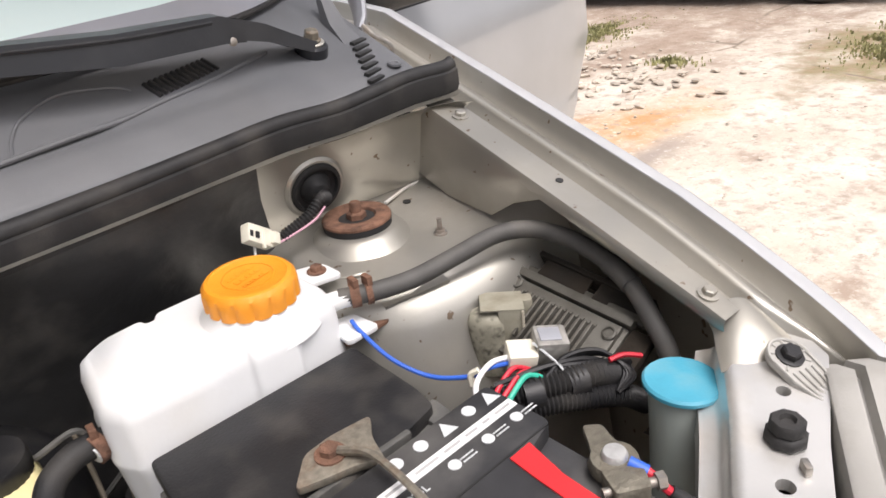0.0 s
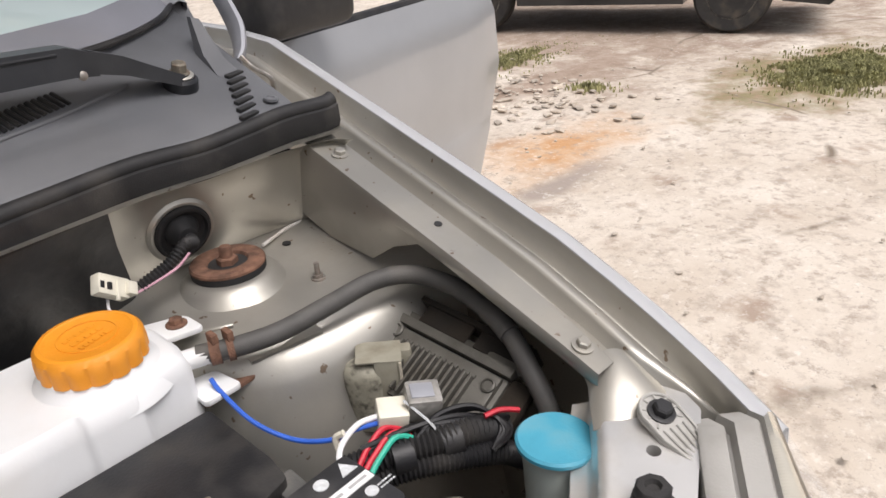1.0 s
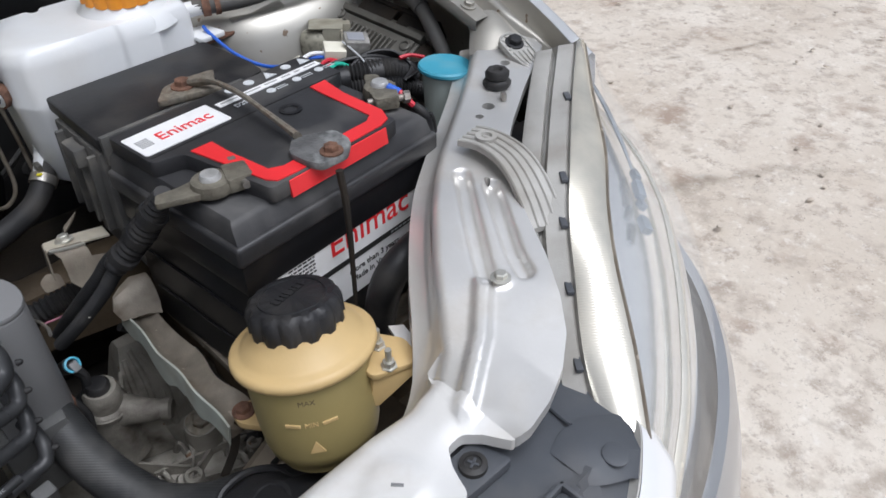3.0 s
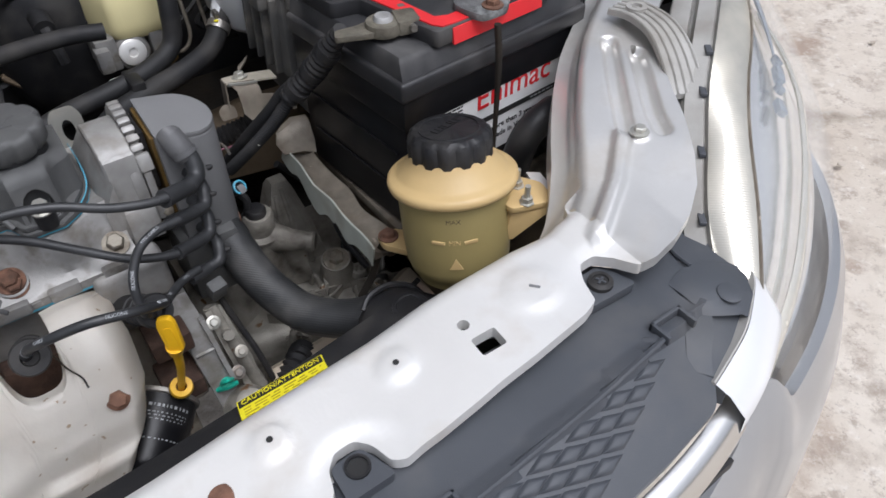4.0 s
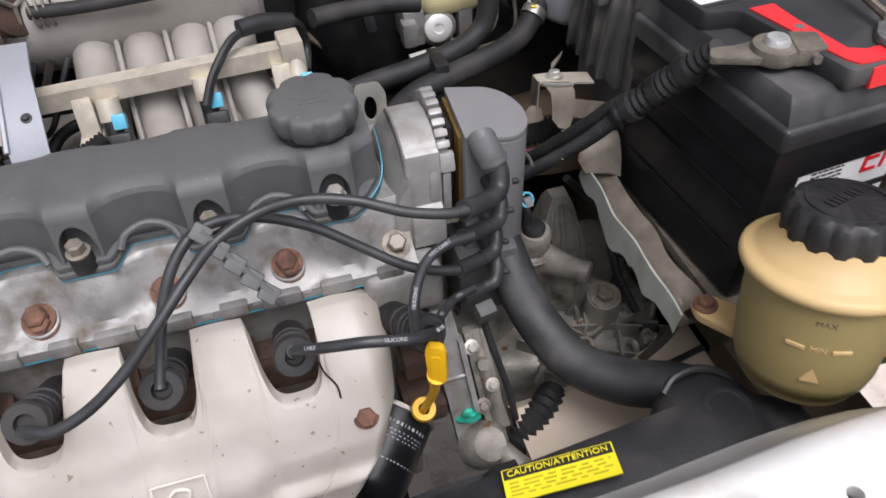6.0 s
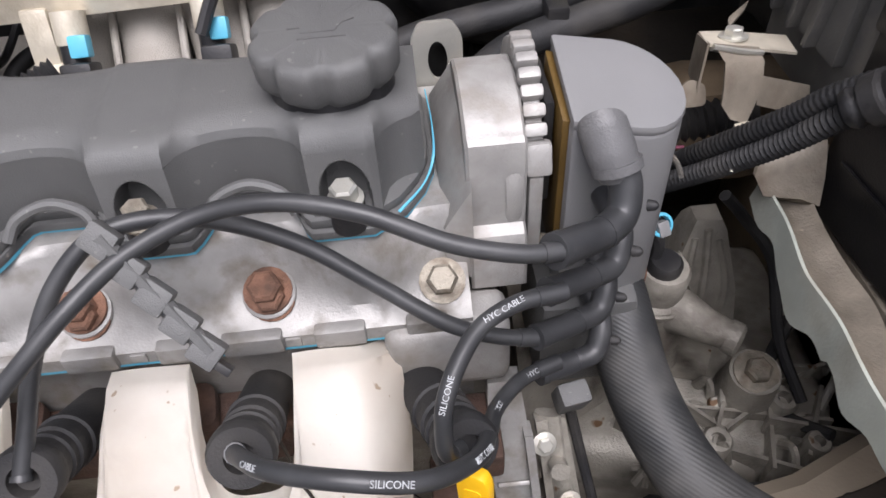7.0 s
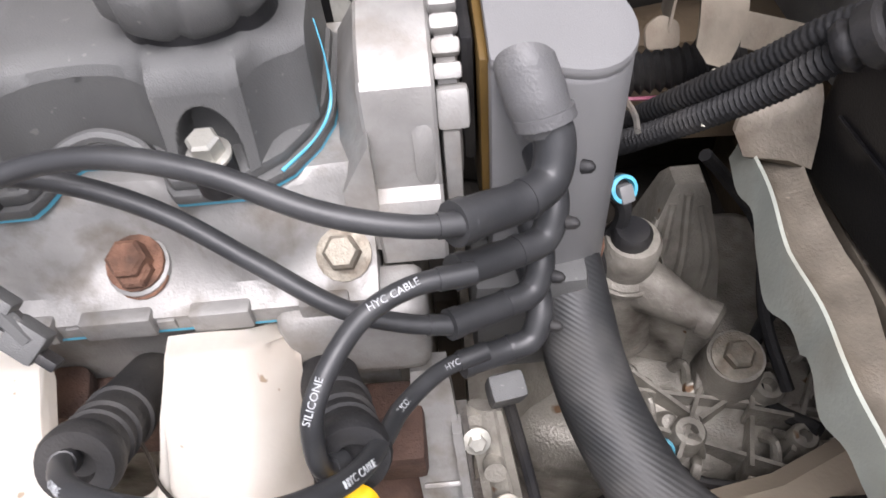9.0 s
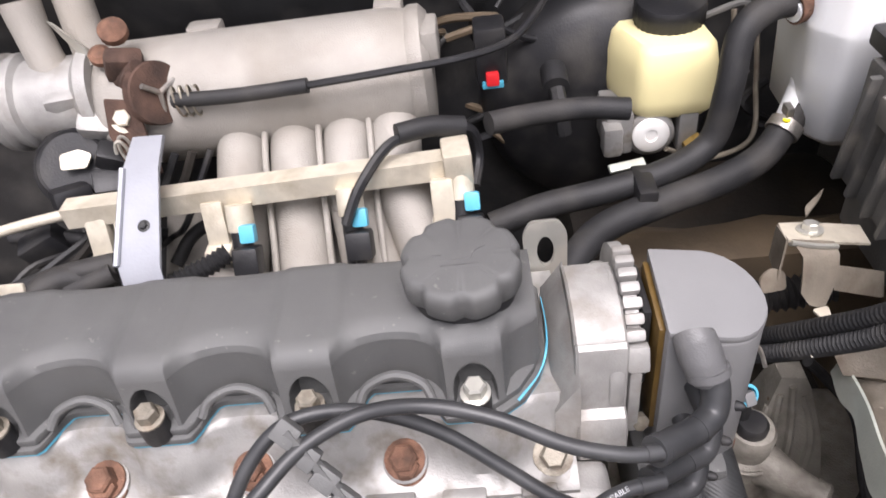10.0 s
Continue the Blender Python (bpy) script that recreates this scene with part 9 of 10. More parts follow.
build_shroud()
rad = thing("radiator", "aluminium radiator core behind the grille", "radiator")
part("core", span(-0.55, 0.16, -0.01, 0.022, 0.42, 0.80, 0.002), DARKALU, rad)
part("tank", span(0.16, 0.20, -0.02, 0.035, 0.42, 0.82, 0.008), BLACK, rad)


# ---- intake side ----
def build_intake():
    t = thing("intake_manifold", "pale cast intake plenum with curved runners", "intake manifold")
    part("plenum", lathe([(0.028, 0.0), (0.044, 0.004), (0.052, 0.012), (0.0535, 0.02), (0.0535, 0.254), (0.051, 0.266), (0.0535, 0.270), (0.0535, 0.278), (0.047, 0.284), (0.03, 0.285)], (-0.452, 0.607, 0.968), (1, 0.03, 0.0), 40), INTAKE, t, angle=40)
    for lc, ls in (((-0.20, 0.640, 1.012), (0.025, 0.02, 0.02)), ((-0.166, 0.60, 1.0), (0.014, 0.04, 0.03)), ((-0.36, 0.640, 1.010), (0.03, 0.02, 0.02))):
        part("end_lug", box(lc, ls, 0.004), INTAKE, t)
    part("runner_floor", loft([[(-0.42, 0.56, 0.885), (-0.15, 0.56, 0.885), (-0.15, 0.57, 0.86), (-0.42, 0.57, 0.86)], [(-0.42, 0.50, 0.842), (-0.15, 0.50, 0.842), (-0.15, 0.50, 0.82), (-0.42, 0.50, 0.82)], [(-0.42, 0.44, 0.826), (-0.14, 0.44, 0.826), (-0.14, 0.44, 0.80), (-0.42, 0.44, 0.80)]]), INTAKE, t, "cast web between the runners")
    for x, xe in ((-0.334, -0.352), (-0.288, -0.283), (-0.243, -0.222), (-0.203, -0.165)):
        part("runner", tube([(x, 0.590, 0.945), (x, 0.562, 0.936), (x, 0.535, 0.915), (x + (xe - x) * 0.3, 0.508, 0.884), (x + (xe - x) * 0.7, 0.475, 0.856), (xe, 0.43, 0.842)], [0.021, 0.0215, 0.022, 0.023, 0.026, 0.031], 20, 7), INTAKE, t, angle=60)
    part("flange", span(-0.50, -0.10, 0.41, 0.47, 0.80, 0.842, 0.006), INTAKE, t)
    for x in (-0.311, -0.2655, -0.223):
        part("web", tube([(x, 0.565, 0.955), (x + 0.002, 0.535, 0.938), (x + 0.004, 0.50, 0.905), (x + 0.006, 0.47, 0.878)], 0.0028, 8, 5), INTAKE, t, "thin casting ridge")
    return t


build_intake()


def build_rail():
    t = thing("fuel_rail", "yellowish zinc fuel rail with four injectors", "fuel rail")
    part("rail", bevel(loft([[(x, y - 0.0085, z - 0.009), (x, y + 0.0085, z - 0.009), (x, y + 0.0085, z + 0.009), (x, y - 0.0085, z + 0.009)] for x, y, z in ((-0.462, 0.494, 0.938), (-0.147, 0.508, 0.940))]), 0.0018), RAIL, t)
    part("end_block", box((-0.152, 0.506, 0.943), (0.022, 0.03, 0.028), 0.003, (0, 0, 5)), RAIL, t)
    part("inlet", tube([(-0.462, 0.494, 0.938), (-0.50, 0.490, 0.934), (-0.53, 0.486, 0.93)], 0.0045, 10, 4), RAIL, t)
    for x in (-0.345, -0.165, -0.44):
        part("stay", box((x, 0.487, 0.918), (0.018, 0.012, 0.04), 0.003, (-20, 0, 0)), RAIL, t)
        part("stay_foot", box((x, 0.478, 0.900), (0.022, 0.024, 0.012), 0.003), RAIL, t)
    for x in (-0.151, -0.237, -0.323, -0.409):
        y = 0.478 + (x + 0.237) * 0.08
        inj = part("injector", cyl((x, y + 0.012, 0.930), (x, y - 0.03, 0.865), 0.0085, 0.0075, seg=14), BLACK, t, "black fuel injector")
        part("cup", cyl((x, y + 0.016, 0.936), (x, y + 0.006, 0.918), 0.0105, seg=14), RAIL, inj)
        part("blue_clip", box((x + 0.008, y - 0.004, 0.922), (0.012, 0.010, 0.014), 0.002, (-30, 0, 0)), CYAN, inj, "bright blue locking clip")
        part("plug", box((x + 0.006, y - 0.016, 0.905), (0.020, 0.020, 0.022), 0.003, (-30, 0, 0)), BLACK, inj)
        part("harness_lead", tube([(x + 0.006, y - 0.022, 0.90), (x + 0.004, y - 0.03, 0.885), (x + 0.002, y - 0.04, 0.872)], 0.004, 8, 4), BLACK, inj)
    return t


build_rail()
sl = thing("intake_strap", "flat grey painted intake support strap", "bracket")
part("strap", loft([[(-0.3980, 0.520, 0.985), (-0.3740, 0.519, 0.985), (-0.3740, 0.523, 0.982), (-0.3980, 0.524, 0.982)], [(-0.4000, 0.49, 0.975), (-0.3720, 0.488, 0.975), (-0.3720, 0.488, 0.971), (-0.4000, 0.49, 0.971)], [(-0.3980, 0.425, 0.935), (-0.3660, 0.422, 0.935), (-0.3660, 0.422, 0.931), (-0.3980, 0.425, 0.931)], [(-0.3960, 0.41, 0.90), (-0.3640, 0.407, 0.90), (-0.3640, 0.411, 0.90), (-0.3960, 0.414, 0.90)]]), GREYMETAL, sl)
part("edge", tube([(-0.3995, 0.49, 0.9765), (-0.3985, 0.425, 0.9365)], 0.0025, 6, 2), GREYMETAL, sl)
bolt("hole", (-0.3800, 0.45, 0.9515), (0, -0.5, 0.86), 0.003, INK, sl)


def build_throttle():
    t = thing("throttle_body", "bright aluminium throttle body with rusty linkage", "throttle body")
    part("inlet_ring", lathe([(0.036, -0.006), (0.041, -0.004), (0.042, 0.004), (0.038, 0.007), (0.038, 0.012), (0.041, 0.014), (0.041, 0.020), (0.034, 0.024), (0.030, 0.010), (0.030, -0.006)], (-0.530, 0.600, 0.985), (1, 0, 0), 36), ALUBRIGHT, t, "bright turned inlet ring", angle=35)
    part("body", join(lathe([(0.034, 0), (0.036, 0.01), (0.034, 0.05), (0.040, 0.056), (0.040, 0.066)], (-0.512, 0.598, 0.985), (1, 0.05, 0), 32), box((-0.470, 0.582, 0.990), (0.036, 0.030, 0.034), 0.009, (20, 0, 10)), box((-0.448, 0.570, 0.972), (0.030, 0.026, 0.030), 0.007, (35, 12, 0))), ALUBRIGHT, t)
    part("tower", tube([(-0.478, 0.594, 1.000), (-0.4838, 0.600, 1.016), (-0.488, 0.606, 1.042), (-0.490, 0.612, 1.066)], [0.0155, 0.0150, 0.0148, 0.0165], 18, 6), INTAKE, t, "pale cast pipe stub")
    part("pipe_stub", tube([(-0.446, 0.606, 1.008), (-0.452, 0.618, 1.034), (-0.456, 0.630, 1.062)], [0.0165, 0.0155, 0.0155], 18, 6), INTAKE, t, "second cast pipe stub")
    part("blade", loft([[(-0.4690, 0.600, 1.052), (-0.4660, 0.602, 1.050), (-0.4660, 0.604, 1.046), (-0.4690, 0.602, 1.048)], [(-0.4420, 0.590, 1.031), (-0.4390, 0.592, 1.027), (-0.4420, 0.596, 1.010), (-0.4470, 0.594, 1.014)]]), ZINC, t, "bright bent stop plate")
    for q, r, h in (((-0.4138, 0.590, 1.038), 0.0115, 0.012), ((-0.4297, 0.585, 1.022), 0.0090, 0.010)):
        part("rusty_cap", lathe([(r * 0.9, 0), (r, 0.002), (r, h * 0.7), (r * 0.6, h), (0.0, h)], q, (0.2, -0.5, 0.8), 16), RUST, t, "rusty round cap")
    part("knuckle", join(box((-0.4100, 0.577, 1.018), (0.030, 0.018, 0.026), 0.006, (25, 15, 20)), box((-0.4010, 0.570, 1.008), (0.022, 0.022, 0.018), 0.005, (10, 40, 0)), cyl((-0.418, 0.575, 1.006), (-0.395, 0.566, 1.020), 0.0065, seg=12)), DARKRUST, t, "rusty linkage knuckle")
    pl = part("pulley", lathe([(0.010, -0.006), (0.0245, -0.0055), (0.0255, -0.004), (0.021, -0.0015), (0.021, 0.0015), (0.0255, 0.004), (0.0245, 0.0055), (0.012, 0.006), (0.0, 0.0065)], (-0.388, 0.563, 0.998), (0.80, -0.52, 0.22), 34), DARKRUST, t, "dark cable pulley", angle=35)
    part("pulley_web", join(*[cyl(Vector((-0.388, 0.563, 0.998)) + Vector((0.006, -0.004, 0.002)), Vector((-0.388, 0.563, 0.998)) + Vector((0.006 + 0.010 * math.cos(a), -0.004 + 0.014 * math.cos(a), 0.021 * math.sin(a))), 0.0022, seg=8) for a in (0.3, 2.4, 4.5)]), STEEL, pl)
    part("spring", tube([(-0.372 + 0.0009 * k, 0.556 + 0.011 * math.cos(k * 0.9) * 0.6, 0.992 + 0.013 * math.sin(k * 0.9)) for k in range(24)], 0.0011, 6, 2), OLDBOLT, t, "coil return spring")
    bolt("bolt", (-0.4153, 0.552, 0.984), (0.05, -0.75, 0.6), 0.0072, RAIL, t, "pale linkage bolt", washer=1.6)
    part("linkage_plate", loft([[(-0.428, 0.556, 1.000), (-0.402, 0.552, 0.998), (-0.402, 0.555, 0.998), (-0.428, 0.559, 1.000)], [(-0.430, 0.545, 0.975), (-0.398, 0.541, 0.973), (-0.398, 0.544, 0.973), (-0.430, 0.548, 0.975)], [(-0.418, 0.530, 0.945), (-0.392, 0.528, 0.945), (-0.392, 0.531, 0.945), (-0.418, 0.533, 0.945)]]), DARKRUST, t, "grimy linkage plate")
    part("motor", lathe([(0.030, -0.02), (0.0335, -0.012), (0.0335, 0.006), (0.029, 0.010), (0.027, 0.0085), (0.0, 0.008)], (-0.474, 0.552, 0.945), (0.05, -0.70, 0.70), 34), BLACK, t, "black idle motor cap", angle=35)
    part("motor_rim", lathe([(0.0335, 0.000), (0.0352, 0.001), (0.0352, 0.004), (0.0335, 0.005)], (-0.474, 0.552, 0.945), (0.05, -0.70, 0.70), 34, hollow=True), RUBBER, t)
    part("motor_plate", prism(rounded([(-0.013, -0.007), (0.008, -0.009), (0.014, 0.002), (0.004, 0.008), (-0.012, 0.006)], 0.003), 0, 0.002, 0.0005, Matrix.Translation((-0.4655, 0.5425, 0.957)) @ pose(0, 0, 0, 44, 0, 10)), RAIL, t, "cream foil tag")
    part("wire_plug", box((-0.440, 0.535, 0.935), (0.030, 0.022, 0.020), 0.004, (35, 10, 20)), BLACK, t)
    part("cable_sleeve", tube([(-0.372, 0.555, 0.994), (-0.32, 0.550, 0.995), (-0.262, 0.550, 0.997)], 0.0062, 10, 4), RUBBER, t, "thick rubber cable sleeve")
    part("throttle_cable", tube([(-0.262, 0.550, 0.997), (-0.2, 0.552, 1.0), (-0.14, 0.562, 1.0), (-0.10, 0.585, 1.0), (-0.07, 0.63, 1.01), (-0.05, 0.69, 1.02)], 0.0032, 8, 6), BLACK, t, "thin black throttle cable")
    return t


build_throttle()
cl = thing("vacuum_lines", "tangle of black hoses and wires by the throttle", "hose")
for k, (pts, r) in enumerate((([(-0.52, 0.47, 0.86), (-0.48, 0.50, 0.88), (-0.45, 0.53, 0.885), (-0.42, 0.54, 0.87)], 0.008), ([(-0.54, 0.52, 0.90), (-0.50, 0.51, 0.905), (-0.46, 0.505, 0.90), (-0.43, 0.50, 0.88)], 0.0055), ([(-0.53, 0.45, 0.89), (-0.49, 0.455, 0.90), (-0.455, 0.45, 0.912), (-0.42, 0.458, 0.912)], 0.0095), ([(-0.50, 0.44, 0.86), (-0.47, 0.46, 0.87), (-0.44, 0.48, 0.86), (-0.40, 0.49, 0.85)], 0.006), ([(-0.34, 0.55, 0.87), (-0.36, 0.53, 0.89), (-0.385, 0.52, 0.885), (-0.40, 0.50, 0.87)], 0.006))):
    part("line", tube(pts, r, 10, 8), RUBBER, cl)
for k, (q, sz, r) in enumerate((((-0.435, 0.545, 0.955), (0.026, 0.020, 0.018), (20, 30, 10)), ((-0.470, 0.520, 0.935), (0.030, 0.024, 0.020), (-15, 10, 40)), ((-0.500, 0.500, 0.905), (0.035, 0.022, 0.024), (10, -20, 15)), ((-0.425, 0.520, 0.905), (0.020, 0.026, 0.022), (35, 0, -20)), ((-0.455, 0.470, 0.885), (0.030, 0.022, 0.018), (0, 15, 25)))):
    part("connector", box(q, sz, 0.004, r), BLACK, cl, "black moulded connector")
for k in range(7):
    x0 = -0.53 + 0.015 * k
    part("wire", tube([(x0, 0.44 + 0.012 * (k % 3), 0.885 + 0.006 * (k % 2)), (x0 + 0.03, 0.47 + 0.008 * k, 0.905 - 0.004 * k), (x0 + 0.055, 0.50 + 0.006 * (k % 4), 0.90 + 0.008 * (k % 3)), (x0 + 0.07, 0.535, 0.925), (x0 + 0.085, 0.548, 0.95)], 0.0028 + 0.0006 * (k % 3), 6, 6), (BLACK, RUBBER, UNDERDARK)[k % 3], cl)
part("cam_spring", tube([(-0.418 + 0.004 * math.cos(a), 0.556 - 0.0012 * a, 0.966 + 0.010 * math.sin(a)) for a in np.linspace(0, 22, 60)], 0.0014, 6, 1, smooth=False), ZINC, cl, "small coil spring")
part("grey_elbow", tube([(-0.475, 0.425, 0.90), (-0.472, 0.435, 0.91), (-0.458, 0.445, 0.912), (-0.44, 0.45, 0.905)], 0.011, 12, 6), RUBBER, cl)
part("bracket", box((-0.488, 0.425, 0.905), (0.02, 0.004, 0.04), 0.002, (-20, 0, 0)), RAIL, cl, "cream bracket")

ij = thing("injector_wiring", "black injector wiring with a bent clip", "wiring")
part("loom", tube([(-0.238, 0.462, 0.925), (-0.226, 0.478, 0.945), (-0.206, 0.50, 0.962), (-0.19, 0.512, 0.965), (-0.165, 0.522, 0.962), (-0.14, 0.53, 0.955), (-0.135, 0.53, 0.93), (-0.14, 0.51, 0.915)], 0.0042, 8, 8), BLACK, ij)
part("wrap", tube([(-0.195, 0.512, 0.968), (-0.17, 0.522, 0.966), (-0.145, 0.53, 0.958)], 0.0085, 10, 5), RUBBER, ij)
part("conduit", tube([(-0.33, 0.455, 0.915), (-0.345, 0.445, 0.912), (-0.37, 0.43, 0.91), (-0.39, 0.42, 0.905)], 0.0075, 10, 8, ridges=0.0045, amp=0.001), RUBBER, ij, "ribbed conduit")
part("conduit", tube([(-0.42, 0.45, 0.91), (-0.45, 0.44, 0.905), (-0.49, 0.43, 0.90)], 0.009, 10, 6), RUBBER, ij)
vp = thing("vacuum_pipe", "black vacuum hose behind the engine", "hose")
part("hose", tube([(-0.125, 0.535, 0.955), (-0.09, 0.55, 0.95), (-0.045, 0.56, 0.945), (-0.01, 0.56, 0.94)], 0.0095, 12, 6), RUBBER, vp)
rc = thing("red_plug", "red and blue sensor plug on a black housing", "connector")
part("housing", box((-0.118, 0.60, 0.985), (0.026, 0.03, 0.05), 0.004), BLACK, rc)
part("red_lock", box((-0.118, 0.583, 0.968), (0.011, 0.006, 0.012), 0.002), RED, rc)
part("blue_side", box((-0.118, 0.5845, 0.962), (0.018, 0.004, 0.006), 0.001), BLUE, rc)


# ---- brake master cylinder ----
def build_brake():
    t = thing("brake_master_cylinder", "cream brake fluid reservoir on its master cylinder", "brake cylinder")
    def ring(k, z, dy=0.0):
        pts = rounded([(0.008, 0.598), (0.070, 0.598), (0.078, 0.612), (0.074, 0.69), (0.0, 0.69), (-0.012, 0.66)], 0.012, 4)
        c = Vector((0.035, 0.64))
        return [(*(c + (Vector(p) - c) * k + Vector((0, dy))), z) for p in pts]
    part("reservoir", loft([ring(0.86, 0.900), ring(1.0, 0.908), ring(1.02, 0.92), ring(1.0, 0.945), ring(0.92, 0.962), ring(0.80, 0.968)]), CREAM, t, "cream translucent reservoir", angle=50)
    cap = part("cap", lathe([(0.029, 0), (0.031, 0.002), (0.031, 0.018), (0.029, 0.021), (0.0, 0.021)], (0.042, 0.655, 0.968), (0, -0.1, 1), 60, lobes=30, depth=0.0012, lobe_from=1, lobe_to=2), BLACK, t, "black knurled cap", angle=40)
    part("cap_wire", tube([(0.042, 0.655, 0.988), (0.04, 0.66, 1.01), (0.05, 0.68, 1.03)], 0.004, 8, 4), BLACK, cap)
    part("cylinder", join(cyl((0.020, 0.600, 0.885), (0.028, 0.72, 0.885), 0.022, seg=24, bev=0.003), span(-0.02, 0.005, 0.60, 0.65, 0.868, 0.91, 0.004), span(0.045, 0.062, 0.60, 0.64, 0.865, 0.905, 0.003)), ALU, t, "cast alloy cylinder")
    part("end_plug", lathe([(0.0165, 0), (0.0165, 0.004), (0.014, 0.006), (0.006, 0.006), (0.005, 0.0045), (0.0, 0.0045)], (0.020, 0.6015, 0.887), (0, -1, 0.15), 26), FRONT, t, "bright round end plug")
    part("union", lathe([(0.009, 0), (0.009, 0.014), (0.006, 0.02)], (0.055, 0.598, 0.880), (0.4, -0.6, -0.5), 6), material("brass", (0.5, 0.33, 0.1), 0.4, 0.7), t, "brass pipe union")
    part("lug", box((-0.015, 0.598, 0.888), (0.018, 0.02, 0.03), 0.005), ALU, t)
    part("stay", box((-0.003, 0.585, 0.866), (0.034, 0.008, 0.004), 0.001, (25, 0, 12)), GALV, t)
    bo = thing("brake_booster", "large black round brake servo behind the engine", "brake booster")
    part("drum", lathe([(0.06, 0), (0.10, 0.012), (0.115, 0.03), (0.12, 0.06), (0.12, 0.09)], (-0.01, 0.655, 0.875), (0, 1, 0), 44), BLACK, bo)
    part("valve", join(cyl((-0.062, 0.64, 0.94), (-0.062, 0.615, 0.935), 0.012, seg=16), tube([(-0.062, 0.615, 0.935), (-0.06, 0.60, 0.92), (-0.058, 0.595, 0.90)], 0.007, 8, 4)), RUBBER, bo)


build_brake()


bw = thing("bulkhead_wiring", "tangled dark wires and pipes on the bulkhead behind the engine", "wiring")
rng_b = random.Random(44)
for k in range(16):
    x0, z0 = rng_b.uniform(-0.16, 0.16), rng_b.uniform(0.80, 1.0)
    pts = [(x0, 0.70, z0)]
    for _ in range(4):
        p = pts[-1]
        pts.append((p[0] + rng_b.uniform(-0.05, 0.06), min(0.725, max(0.66, p[1] + rng_b.uniform(-0.025, 0.02))), p[2] + rng_b.uniform(-0.035, 0.035)))
    part("wire", tube(pts, rng_b.uniform(0.0022, 0.0048), 7, 6), (RUBBER, BLACK, GRIME, FUSEGREY)[k % 4], bw)
part("brake_pipe", tube([(0.06, 0.60, 0.875), (0.085, 0.615, 0.862), (0.105, 0.640, 0.868), (0.110, 0.665, 0.905), (0.108, 0.680, 0.96)], 0.0026, 8, 8), STAINED, bw, "thin dirty brake pipe")
part("brake_pipe", tube([(0.035, 0.60, 0.870), (0.075, 0.612, 0.846), (0.125, 0.632, 0.850), (0.135, 0.668, 0.89), (0.134, 0.690, 0.95)], 0.0026, 8, 8), STAINED, bw, "thin dirty brake pipe")

# ---- bracket by the negative cable, corrugated pipe ----
nb = thing("wiring_bracket", "folded stained zinc bracket holding wiring near the battery", "bracket")
part("shelf", loft([[(0.072, 0.440, 0.9075), (0.066, 0.412, 0.916), (0.066, 0.412, 0.9140), (0.072, 0.440, 0.9055)], [(0.090, 0.440, 0.9060), (0.090, 0.414, 0.910), (0.090, 0.414, 0.908), (0.090, 0.440, 0.904)], [(0.130, 0.4395, 0.8990), (0.1286, 0.4193, 0.8992), (0.1286, 0.4193, 0.8972), (0.130, 0.4395, 0.8970)]]), RAIL, nb)
part("left_cheek", loft([[(0.070, 0.438, 0.9075), (0.066, 0.412, 0.916), (0.0675, 0.412, 0.916), (0.0715, 0.438, 0.9075)], [(0.066, 0.430, 0.885), (0.062, 0.404, 0.886), (0.0635, 0.404, 0.886), (0.0675, 0.430, 0.885)]]), STAINED, nb)
part("front_cheek", loft([[(0.070, 0.412, 0.915), (0.100, 0.4135, 0.9085), (0.100, 0.415, 0.9085), (0.070, 0.4135, 0.915)], [(0.075, 0.402, 0.908), (0.102, 0.407, 0.903), (0.102, 0.409, 0.903), (0.075, 0.404, 0.908)], [(0.074, 0.394, 0.896), (0.102, 0.402, 0.892), (0.102, 0.404, 0.892), (0.074, 0.396, 0.896)], [(0.0725, 0.3886, 0.8876), (0.098, 0.396, 0.880), (0.098, 0.398, 0.880), (0.0725, 0.3906, 0.8876)], [(0.078, 0.384, 0.880), (0.090, 0.386, 0.874), (0.090, 0.388, 0.874), (0.078, 0.386, 0.880)]]), STAINED, nb, angle=60)
part("cheek_fold", tube([(0.069, 0.4115, 0.9135), (0.086, 0.4105, 0.9095), (0.101, 0.4125, 0.9055)], 0.0035, 8, 5, squash=0.6), ZINC, nb, "bright worn fold")
part("tongue", loft([[(0.100, 0.405, 0.894), (0.100, 0.398, 0.878), (0.102, 0.399, 0.878), (0.102, 0.406, 0.894)], [(0.137, 0.409, 0.880), (0.138, 0.402, 0.862), (0.140, 0.403, 0.862), (0.139, 0.410, 0.880)]]), STAINED, nb)
part("tip", prism(rounded([(0.080, 0.384), (0.092, 0.386), (0.090, 0.374), (0.084, 0.374)], 0.003), 0.8745, 0.8765, 0.0005), RAIL, nb, "pale tip")
part("ear", prism(rounded([(-0.010, -0.007), (0.012, -0.008), (0.012, 0.005), (0.0, 0.010), (-0.010, 0.005)], 0.004), 0, 0.002, 0.0005, pose(0.058, 0.404, 0.886, 60, 10, 20)), STAINED, nb, "stained tab")
part("rear_tab", prism(rounded([(0.096, 0.450), (0.114, 0.470), (0.122, 0.482), (0.100, 0.462)], 0.003), 0.900, 0.902, 0.0005), STAINED, nb, "stained pointed tab")
bolt("bolt", (0.089, 0.428, 0.9085), (0, 0.2, 1), 0.0058, ZINC, nb)
cp = thing("corrugated_conduit", "black corrugated wiring conduit behind the module", "wiring")
